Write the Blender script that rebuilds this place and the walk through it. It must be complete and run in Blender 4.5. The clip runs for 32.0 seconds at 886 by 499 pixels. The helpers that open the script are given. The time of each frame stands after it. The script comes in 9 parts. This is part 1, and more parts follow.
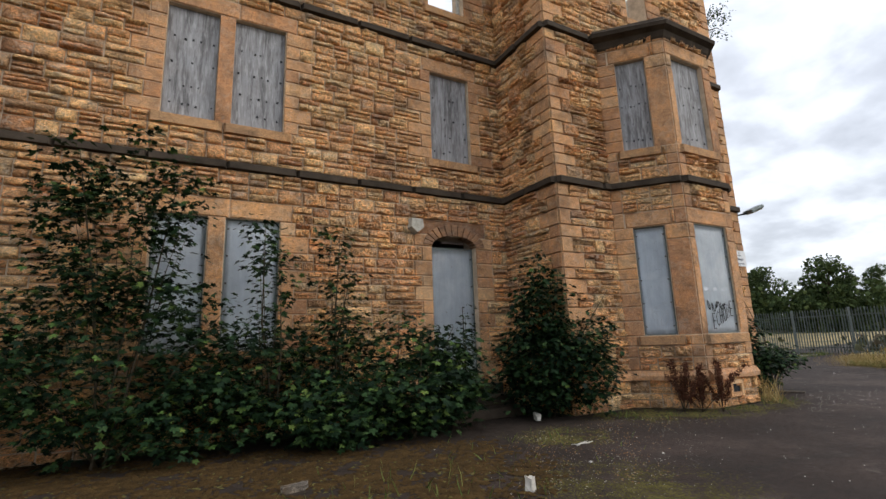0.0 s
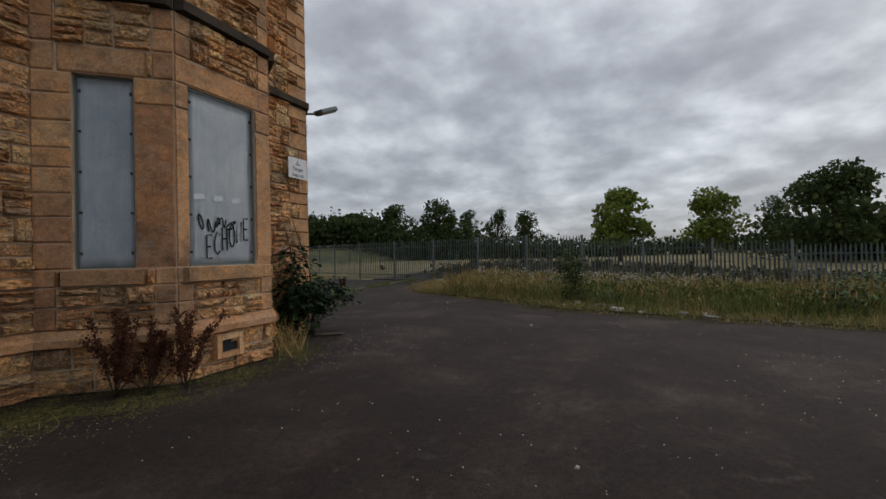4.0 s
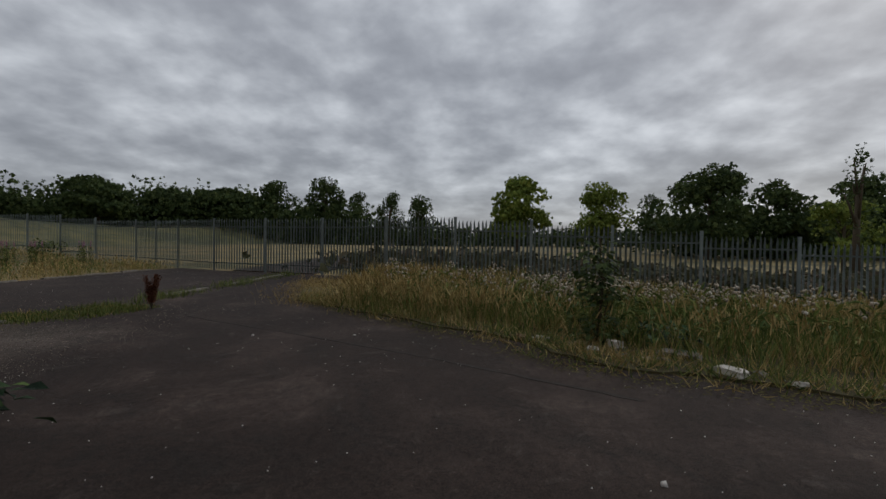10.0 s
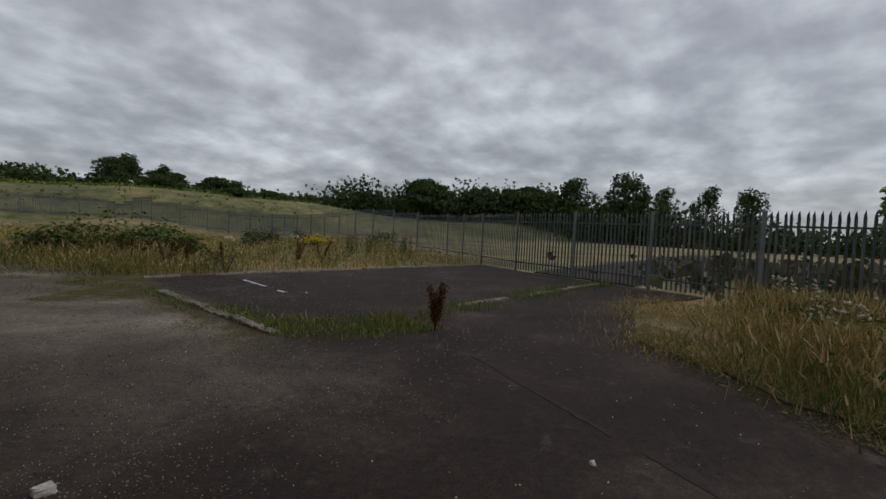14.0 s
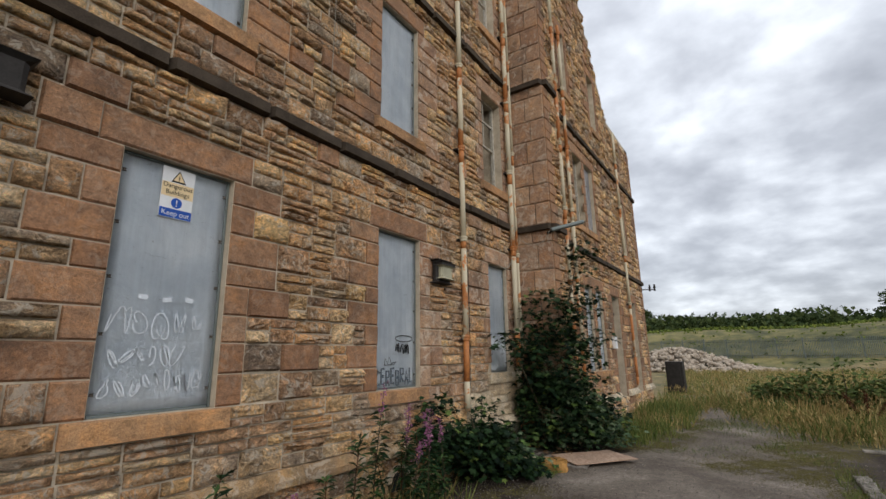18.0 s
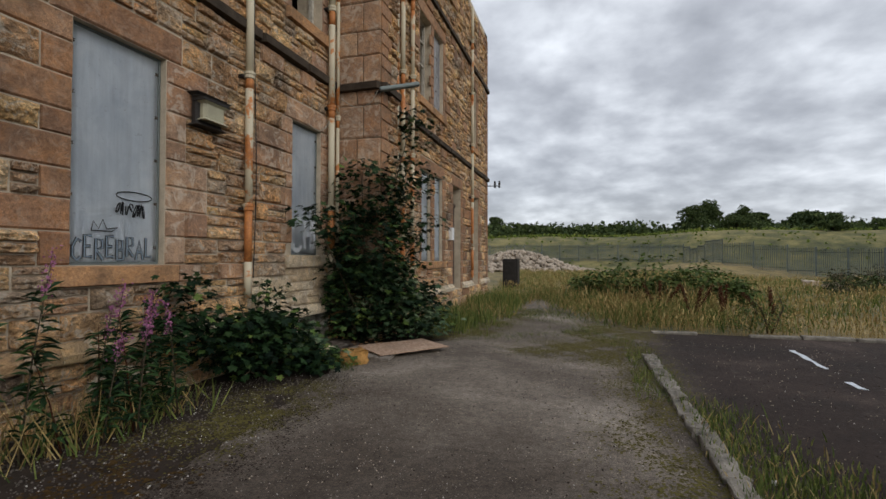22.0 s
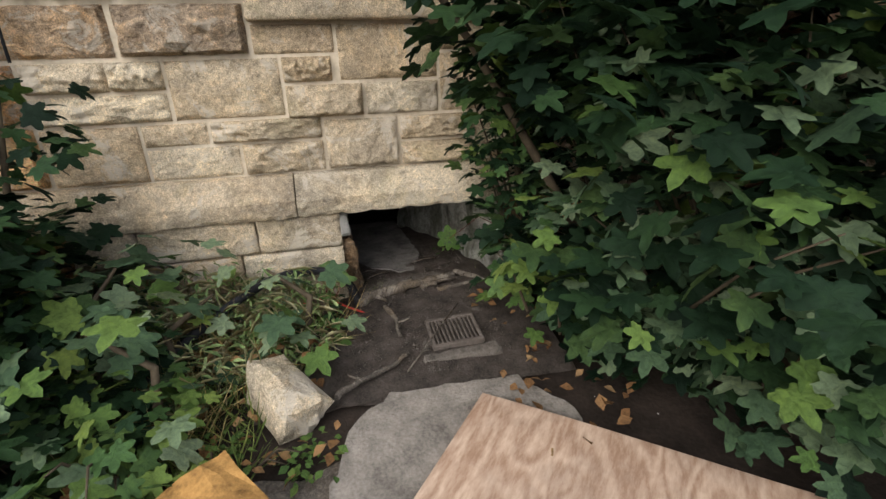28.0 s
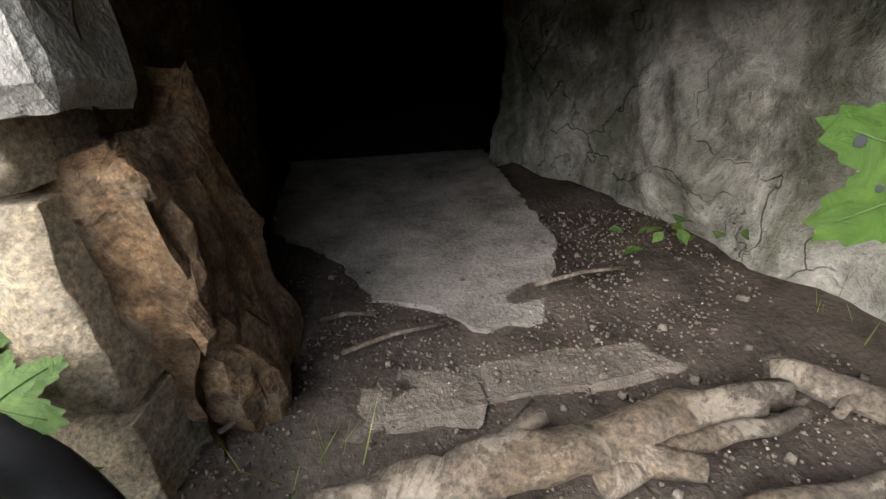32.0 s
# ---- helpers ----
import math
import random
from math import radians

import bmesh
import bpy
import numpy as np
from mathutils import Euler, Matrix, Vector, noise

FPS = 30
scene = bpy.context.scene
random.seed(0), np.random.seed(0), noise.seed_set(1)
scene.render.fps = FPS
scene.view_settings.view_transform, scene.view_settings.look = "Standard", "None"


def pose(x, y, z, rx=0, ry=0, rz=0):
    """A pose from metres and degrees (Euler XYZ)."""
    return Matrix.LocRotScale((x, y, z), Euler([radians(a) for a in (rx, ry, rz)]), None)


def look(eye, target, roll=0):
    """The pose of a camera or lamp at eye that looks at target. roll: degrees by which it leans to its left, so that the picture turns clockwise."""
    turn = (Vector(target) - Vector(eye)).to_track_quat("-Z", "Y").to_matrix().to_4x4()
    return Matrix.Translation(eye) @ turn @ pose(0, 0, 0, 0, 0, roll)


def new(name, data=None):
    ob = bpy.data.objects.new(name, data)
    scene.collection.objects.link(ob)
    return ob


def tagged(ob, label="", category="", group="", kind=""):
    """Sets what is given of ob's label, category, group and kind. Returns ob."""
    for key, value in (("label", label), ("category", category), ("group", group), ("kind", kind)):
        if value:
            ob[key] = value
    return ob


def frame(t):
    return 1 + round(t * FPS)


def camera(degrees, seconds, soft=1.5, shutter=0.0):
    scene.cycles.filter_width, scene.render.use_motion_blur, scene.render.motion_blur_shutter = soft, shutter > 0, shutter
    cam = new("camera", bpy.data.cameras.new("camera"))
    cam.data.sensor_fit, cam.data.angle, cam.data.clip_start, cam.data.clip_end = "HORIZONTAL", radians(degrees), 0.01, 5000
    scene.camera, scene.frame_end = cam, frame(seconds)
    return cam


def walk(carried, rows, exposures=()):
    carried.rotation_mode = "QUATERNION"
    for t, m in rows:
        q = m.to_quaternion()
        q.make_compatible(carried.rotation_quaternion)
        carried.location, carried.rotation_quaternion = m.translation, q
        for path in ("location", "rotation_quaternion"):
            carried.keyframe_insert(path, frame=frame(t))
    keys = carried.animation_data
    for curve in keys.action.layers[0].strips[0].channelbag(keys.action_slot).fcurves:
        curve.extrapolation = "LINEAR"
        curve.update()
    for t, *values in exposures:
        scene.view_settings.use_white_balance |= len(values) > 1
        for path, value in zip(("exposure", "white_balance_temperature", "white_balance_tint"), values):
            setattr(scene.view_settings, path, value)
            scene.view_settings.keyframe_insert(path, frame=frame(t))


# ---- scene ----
cam = camera(87.0, 32.0)
PATH = [
    (0, (0.0, 0.0, 1.47), (0.952, 1.718, 1.848), -2.0),
    (0.5, (0.548, 0.045, 1.47), (1.585, 1.718, 1.821), -1.7),
    (1, (1.142, 0.122, 1.495), (2.222, 1.774, 1.822), -1.6),
    (1.5, (1.749, 0.221, 1.495), (2.874, 1.847, 1.798), -1.9),
    (2, (2.37, 0.399, 1.47), (3.636, 1.93, 1.707), -2.5),
    (2.5, (2.977, 0.499, 1.445), (4.433, 1.859, 1.615), -2.9),
    (3, (3.629, 0.573, 1.419), (5.266, 1.718, 1.51), -2.9),
    (3.5, (4.221, 0.594, 1.445), (6.007, 1.491, 1.493), -1.7),
    (4, (4.825, 0.636, 1.47), (6.683, 1.375, 1.494), -1.3),
    (4.5, (5.434, 0.792, 1.445), (7.309, 1.489, 1.459), -1.0),
    (6.5, (7.533, 1.749, 1.47), (9.457, 2.294, 1.446), -0.3),
    (7, (8.001, 2.07, 1.495), (9.939, 2.564, 1.471), -0.3),
    (7.5, (8.522, 2.275, 1.521), (10.47, 2.725, 1.5), -0.2),
    (8, (9.022, 2.55, 1.521), (10.981, 2.952, 1.496), -0.1),
    (8.5, (9.52, 2.767, 1.495), (11.487, 3.132, 1.467), 0.2),
    (9, (10.087, 3.005, 1.521), (12.06, 3.334, 1.486), 0.5),
    (9.5, (10.657, 3.299, 1.521), (12.634, 3.601, 1.486), 0.5),
    (10, (11.212, 3.514, 1.521), (13.193, 3.788, 1.482), 0.8),
    (10.5, (11.759, 3.82, 1.495), (13.741, 4.087, 1.457), 1.2),
    (11, (12.314, 4.036, 1.495), (14.291, 4.336, 1.443), 1.6),
    (11.5, (12.817, 4.367, 1.495), (14.776, 4.763, 1.433), 1.7),
    (12, (13.298, 4.71, 1.495), (15.224, 5.245, 1.419), 2.1),
    (12.5, (13.789, 5.019, 1.521), (15.697, 5.609, 1.427), 2.5),
    (13, (14.247, 5.375, 1.495), (16.079, 6.17, 1.391), 2.5),
    (13.5, (14.659, 5.698, 1.47), (16.357, 6.75, 1.379), 2.6),
    (14, (14.972, 6.105, 1.521), (16.438, 7.463, 1.437), 2.8),
    (14.5, (15.206, 6.528, 1.572), (16.261, 8.226, 1.519), 2.4),
    (15, (15.324, 6.898, 1.546), (15.815, 8.836, 1.522), 1.5),
    (15.5, (15.474, 6.96, 1.597), (15.345, 8.955, 1.59), 1.6),
    (17.5, (16.727, 7.02, 1.775), (15.643, 8.65, 2.184), -0.8),
    (18, (17.038, 7.109, 1.826), (15.96, 8.732, 2.275), -0.9),
    (18.5, (17.322, 7.358, 1.775), (16.254, 8.984, 2.242), -0.8),
    (19, (17.45, 7.433, 1.724), (16.384, 9.058, 2.198), -0.6),
    (19.5, (17.428, 7.445, 1.699), (16.366, 9.078, 2.152), -0.7),
    (20, (17.408, 7.514, 1.673), (16.395, 9.191, 2.075), -0.9),
    (20.5, (17.326, 7.733, 1.546), (16.469, 9.514, 1.856), -1.2),
    (21, (17.237, 8.044, 1.572), (16.476, 9.882, 1.784), -0.9),
    (21.5, (17.234, 8.511, 1.521), (16.546, 10.383, 1.657), -0.3),
    (22, (17.118, 8.982, 1.47), (16.526, 10.892, 1.508), 0.1),
    (22.5, (17.016, 9.532, 1.495), (16.401, 11.435, 1.499), 0.2),
    (23, (16.892, 10.094, 1.495), (16.215, 11.975, 1.454), 0.1),
    (23.5, (16.667, 10.683, 1.47), (15.884, 12.519, 1.334), 0.0),
    (24, (16.543, 11.246, 1.47), (15.675, 13.035, 1.257), 0.1),
    (24.5, (16.373, 11.776, 1.419), (15.425, 13.516, 1.144), 0.2),
    (25, (16.18, 12.319, 1.445), (15.088, 13.952, 1.07), 0.2),
    (25.5, (16.066, 12.847, 1.445), (14.842, 14.361, 0.988), -0.1),
    (27.5, (15.255, 15.054, 1.211), (13.469, 15.646, 0.533), -0.9),
    (28, (14.871, 15.345, 1.163), (13.057, 15.725, 0.411), -1.9),
    (28.5, (14.416, 15.453, 1.111), (12.62, 15.677, 0.262), -1.6),
    (29, (14.049, 15.529, 1.036), (12.273, 15.671, 0.127), -1.3),
    (29.5, (13.747, 15.531, 0.979), (11.977, 15.657, 0.056), -2.2),
    (30, (13.415, 15.51, 0.843), (11.642, 15.603, -0.078), -2.2),
    (30.5, (13.243, 15.554, 0.708), (11.461, 15.622, -0.197), -2.6),
    (31, (13.092, 15.556, 0.551), (11.292, 15.585, -0.32), -2.7),
    (31.5, (13.044, 15.551, 0.478), (11.241, 15.524, -0.388), -3.9),
    (32, (13.05, 15.556, 0.453), (11.252, 15.511, -0.422), -4.3),
]
walk(cam, [(t, look(eye, target, roll)) for t, eye, target, roll in PATH],
     exposures=[(0.0, 0.65), (1.0, 0.4), (2.0, 0.3), (3.0, 0.32), (4.0, -0.42), (7.0, -0.82), (9.0, -0.75), (13.0, -0.52), (15.0, -0.5), (17.5, 0.35), (18.5, 0.08), (20.0, -0.05),
                (22.0, 0.0), (23.0, 0.0), (24.0, 0.45), (25.0, 0.9), (28.0, 1.4), (29.5, 1.8), (30.5, 1.95), (31.2, 2.45), (32.0, 3.05)])


# ---- world and sun: a bright overcast sky ----
def node(nt, kind, **values):
    n = nt.nodes.new(kind)
    for key, value in values.items():
        n.inputs[key.replace("_", " ")].default_value = value
    return n


def math_node(nt, op, a, b=None, clamp=False):
    n = nt.nodes.new("ShaderNodeMath")
    n.operation, n.use_clamp = op, clamp
    for i, v in enumerate((a, b)):
        if v is None:
            continue
        if isinstance(v, (int, float)):
            n.inputs[i].default_value = v
        else:
            nt.links.new(v, n.inputs[i])
    return n.outputs[0]


def ramp(nt, fac, stops):
    n = nt.nodes.new("ShaderNodeValToRGB")
    els = n.color_ramp.elements
    while len(els) < len(stops):
        els.new(0.5)
    for e, (p, c) in zip(els, stops):
        e.position = p
        e.color = (c, c, c, 1) if isinstance(c, (int, float)) else (*c, 1)
    nt.links.new(fac, n.inputs[0])
    return n.outputs[0]


def mix(nt, fac, a, b, blend="MIX"):
    n = nt.nodes.new("ShaderNodeMix")
    n.data_type, n.blend_type = "RGBA", blend
    for i, v in ((0, fac), (6, a), (7, b)):
        if isinstance(v, (int, float)):
            n.inputs[i].default_value = v
        elif isinstance(v, tuple):
            n.inputs[i].default_value = (*v, 1)
        else:
            nt.links.new(v, n.inputs[i])
    return n.outputs[2]


world = bpy.data.worlds.new("overcast")
scene.world = world
world.use_nodes = True
wt = world.node_tree
wt.nodes.clear()
sky = wt.nodes.new("ShaderNodeTexSky")
sky.sky_type, sky.sun_disc = "NISHITA", False
sky.sun_elevation, sky.sun_rotation = radians(30), radians(127)
coord = wt.nodes.new("ShaderNodeTexCoord")
sep = wt.nodes.new("ShaderNodeSeparateXYZ")
wt.links.new(coord.outputs["Generated"], sep.inputs[0])
up = math_node(wt, "ADD", math_node(wt, "MAXIMUM", sep.outputs[2], 0.0), 0.3)
flat = wt.nodes.new("ShaderNodeCombineXYZ")
wt.links.new(math_node(wt, "DIVIDE", sep.outputs[0], up), flat.inputs[0])
wt.links.new(math_node(wt, "DIVIDE", sep.outputs[1], up), flat.inputs[1])
big = node(wt, "ShaderNodeTexNoise", Scale=1.5, Detail=5.0, Roughness=0.48, Distortion=0.1)
fine = node(wt, "ShaderNodeTexNoise", Scale=5.2, Detail=7.0, Roughness=0.5, Distortion=0.08)
for n in (big, fine):
    wt.links.new(flat.outputs[0], n.inputs["Vector"])
thick = math_node(wt, "ADD", math_node(wt, "MULTIPLY", big.outputs[0], 0.5), math_node(wt, "MULTIPLY", fine.outputs[0], 0.5))
cloud = ramp(wt, thick, [(0.34, (0.46, 0.465, 0.49)), (0.44, (0.60, 0.605, 0.63)), (0.51, (0.76, 0.765, 0.785)),
                         (0.57, (0.93, 0.935, 0.95)), (0.66, (1.22, 1.22, 1.225))])
rise = ramp(wt, sep.outputs[2], [(0.0, 0.80), (0.15, 0.89), (0.45, 1.05), (0.75, 1.28), (1.0, 1.45)])
cloud = mix(wt, 1.0, cloud, rise, "MULTIPLY")
tone = mix(wt, 0.012, mix(wt, 1.0, cloud, (0.955, 1.0, 1.065), "MULTIPLY"), sky.outputs[0])
shine = wt.nodes.new("ShaderNodeBackground")
shine.inputs[1].default_value = 0.85
wt.links.new(tone, shine.inputs[0])
wout = wt.nodes.new("ShaderNodeOutputWorld")
wt.links.new(shine.outputs[0], wout.inputs[0])

sun = new("sun", bpy.data.lights.new("sun", "SUN"))
sun.data.energy, sun.data.angle, sun.data.color = 1.1, radians(50), (1.0, 0.93, 0.84)
sun.matrix_world = look((52, -22, 29), (12, 8, 0))


# ---- materials ----
def material(name):
    m = bpy.data.materials.new(name)
    m.use_nodes = True
    nt = m.node_tree
    b = nt.nodes["Principled BSDF"]
    return m, nt, b


def world_noise(nt, scale, detail=5.0, rough=0.6, distortion=0.0, squash=None):
    g = nt.nodes.new("ShaderNodeNewGeometry")
    v = g.outputs["Position"]
    if squash:
        mp = nt.nodes.new("ShaderNodeMapping")
        mp.inputs["Scale"].default_value = squash
        nt.links.new(v, mp.inputs["Vector"])
        v = mp.outputs[0]
    n = node(nt, "ShaderNodeTexNoise", Scale=scale, Detail=detail, Roughness=rough, Distortion=distortion)
    nt.links.new(v, n.inputs["Vector"])
    return n.outputs[0]


def piece_random(nt):
    """A number for each piece: its object's, moved on by its island's in a joined mesh."""
    o = nt.nodes.new("ShaderNodeObjectInfo")
    g = nt.nodes.new("ShaderNodeNewGeometry")
    return math_node(nt, "FRACT", math_node(nt, "ADD", o.outputs["Random"], g.outputs["Random Per Island"]))


def relief(nt, b, height, strength=0.4, distance=0.02):
    n = nt.nodes.new("ShaderNodeBump")
    n.inputs["Strength"].default_value, n.inputs["Distance"].default_value = strength, distance
    nt.links.new(height, n.inputs["Height"])
    nt.links.new(n.outputs[0], b.inputs["Normal"])


def simple(name, color, rough=0.7, metal=0.0, vary=0.25, scale=8.0, bump=0.2, spec=0.15, fine_scale=60.0):
    m, nt, b = material(name)
    n1, n2 = world_noise(nt, scale), world_noise(nt, fine_scale)
    f = math_node(nt, "ADD", math_node(nt, "MULTIPLY", n1, 0.65), math_node(nt, "MULTIPLY", n2, 0.35))
    dark = tuple(c * (1 - vary) for c in color)
    light = tuple(min(1, c * (1 + vary)) for c in color)
    nt.links.new(ramp(nt, f, [(0.3, dark), (0.7, light)]), b.inputs["Base Color"])
    b.inputs["Roughness"].default_value, b.inputs["Metallic"].default_value = rough, metal
    b.inputs["Specular IOR Level"].default_value = spec
    relief(nt, b, f, bump, 0.01)
    return m


def sandstone(name, stops, bump, distance, flat=1.8, smear=0.0, smear_scale=3.1, rough=0.0, mottle=0.75):
    """Weathered stone: a colour for each piece, bedding, grain, soot, pale lime left on it and chipped relief."""
    m, nt, b = material(name)
    base = ramp(nt, piece_random(nt), stops)
    grain = world_noise(nt, 48, 12, 0.8)
    speck = world_noise(nt, 190, 4, 0.75)
    stain = world_noise(nt, 1.3, 5, 0.65)
    bed = world_noise(nt, 7, 10, 0.8, 0.5, (1, 1, flat))
    chunk = world_noise(nt, 12, 4, 0.6, 1.4, (1, 1, 1.5))
    base = mix(nt, 0.8, base, ramp(nt, bed, [(0.3, (0.45, 0.43, 0.42)), (0.5, (1, 1, 1)), (0.7, (1.4, 1.33, 1.2))]), "MULTIPLY")
    base = mix(nt, 0.7, base, ramp(nt, grain, [(0.34, (0.45, 0.44, 0.43)), (0.5, (1.0, 1.0, 1.0)), (0.66, (1.5, 1.46, 1.4))]), "MULTIPLY")
    # facet contrast: lit highs and shaded lows are put into the colour
    if rough > 0.6:
        base = mix(nt, 0.8, base, ramp(nt, chunk, [(0.34, (0.42, 0.40, 0.38)), (0.46, (0.92, 0.91, 0.9)), (0.56, (1.15, 1.13, 1.1)), (0.68, (1.75, 1.68, 1.55))]), "MULTIPLY")
    base = mix(nt, ramp(nt, stain, [(0.5, 0.0), (0.64, 0.5)]), base, (0.06, 0.046, 0.038))
    base = mix(nt, 0.75, base, ramp(nt, speck, [(0.36, (0.42, 0.41, 0.40)), (0.5, (1.0, 1.0, 1.0)), (0.64, (1.6, 1.58, 1.52))]), "MULTIPLY")
    warm = world_noise(nt, 2.7, 8, 0.75, 0.6)
    base = mix(nt, mottle, base, ramp(nt, warm, [(0.36, (0.74, 0.74, 0.74)), (0.48, (0.97, 0.97, 0.96)), (0.56, (1.12, 1.02, 0.87)), (0.66, (1.35, 1.14, 0.82))]), "MULTIPLY")
    # small pits drawn by colour alone, their cavity shade painted dark
    pit_shade = world_noise(nt, 17, 8, 0.8, 0.3)
    base = mix(nt, ramp(nt, pit_shade, [(0.34, 0.6), (0.41, 0.0)]), base, (0.05, 0.042, 0.033))
    if smear:
        lime = world_noise(nt, smear_scale, 10, 0.76, 1.2)
        base = mix(nt, ramp(nt, lime, [(0.53, 0.0), (0.57, smear)]), base, (0.60, 0.53, 0.43))
    if smear_scale < 4 and smear:
        green = world_noise(nt, 2.3, 6, 0.7, 0.5)
        base = mix(nt, ramp(nt, green, [(0.55, 0.0), (0.68, 0.4)]), base, (0.19, 0.17, 0.07))
    nt.links.new(base, b.inputs["Base Color"])
    b.inputs["Roughness"].default_value = 0.92
    b.inputs["Specular IOR Level"].default_value = 0.2
    h = math_node(nt, "ADD", math_node(nt, "MULTIPLY", bed, 0.5), math_node(nt, "MULTIPLY", grain, 0.35))
    if rough:
        h = math_node(nt, "ADD", h, math_node(nt, "MULTIPLY", chunk, rough))
    relief(nt, b, h, bump, distance)
    return m


RUBBLE = sandstone("rock_faced_sandstone", [(0.0, (0.328, 0.205, 0.130)), (0.14, (0.629, 0.397, 0.212)), (0.28, (0.451, 0.280, 0.178)), (0.42, (0.766, 0.527, 0.267)),
                                            (0.55, (0.506, 0.315, 0.192)), (0.68, (0.438, 0.342, 0.253)), (0.8, (0.629, 0.390, 0.198)), (0.9, (0.793, 0.588, 0.363)), (1.0, (0.233, 0.171, 0.130))], 1.0, 0.07, 1.8, 0.65, 7.0, 0.8)
RUBBLE_RED = sandstone("red_rock_faced_sandstone", [(0.0, (0.48, 0.24, 0.125)), (0.18, (0.76, 0.455, 0.225)), (0.36, (0.64, 0.335, 0.17)), (0.55, (0.82, 0.54, 0.275)),
                                                    (0.72, (0.70, 0.39, 0.19)), (0.88, (0.83, 0.60, 0.34)), (1.0, (0.34, 0.195, 0.12))], 1.0, 0.07, 1.8, 0.35, 6.0, 0.8)
ASHLAR_BROWN = sandstone("brown_dressed_sandstone", [(0.0, (0.27, 0.155, 0.092)), (0.35, (0.316, 0.182, 0.11)), (0.7, (0.236, 0.132, 0.0805)), (1.0, (0.356, 0.213, 0.129))], 0.3, 0.012, 1.8, 0.12, 9.0)
ASHLAR_DUN = sandstone("dun_dressed_sandstone", [(0.0, (0.33, 0.205, 0.135)), (0.35, (0.385, 0.25, 0.168)), (0.7, (0.28, 0.17, 0.115)), (1.0, (0.42, 0.29, 0.2))], 0.4, 0.015, 1.8, 0.45, 5.0)
ASHLAR = sandstone("dressed_sandstone", [(0.0, (0.46, 0.255, 0.135)), (0.35, (0.54, 0.315, 0.165)), (0.7, (0.40, 0.212, 0.115)), (1.0, (0.58, 0.365, 0.2))], 0.3, 0.01, 1.8, 0.15, 6.0)
PALE = sandstone("worn_pale_sandstone", [(0.0, (0.52, 0.42, 0.295)), (0.25, (0.64, 0.56, 0.43)), (0.5, (0.48, 0.37, 0.25)), (0.75, (0.59, 0.485, 0.345)), (1.0, (0.54, 0.46, 0.345))], 1.0, 0.035, 1.8, 0.75, 3.1, 0.5, 0.3)
OCHRE_STONE = sandstone("ochre_plinth_sandstone", [(0.0, (0.36, 0.245, 0.14)), (0.5, (0.42, 0.30, 0.175)), (1.0, (0.31, 0.21, 0.125))], 1.0, 0.03, 1.8, 0.4, 3.5, 0.5)
MORTAR_RED = simple("stained_brown_mortar", (0.52, 0.40, 0.285), 0.95, vary=0.4, scale=5, bump=0.5)
MORTAR = simple("lime_mortar", (0.47, 0.40, 0.305), 0.95, vary=0.35, scale=5, bump=0.5)
BAND = simple("sooty_string_course", (0.055, 0.042, 0.031), 0.9, vary=0.6, scale=3, bump=0.4)
SILL = sandstone("sill_sandstone", [(0.0, (0.43, 0.26, 0.14)), (1.0, (0.39, 0.225, 0.12))], 0.3, 0.01)
# near black: crawl space shade put into the colour; also fills the asphalt seams
PITCH = simple("crawl_shade_and_seam_black", (0.035, 0.03, 0.026), 0.95, vary=0.4)
# dark colour of the unseen floors and walls added inside
INNER = simple("dark_interior_filler", (0.16, 0.14, 0.12), 0.95, vary=0.4)


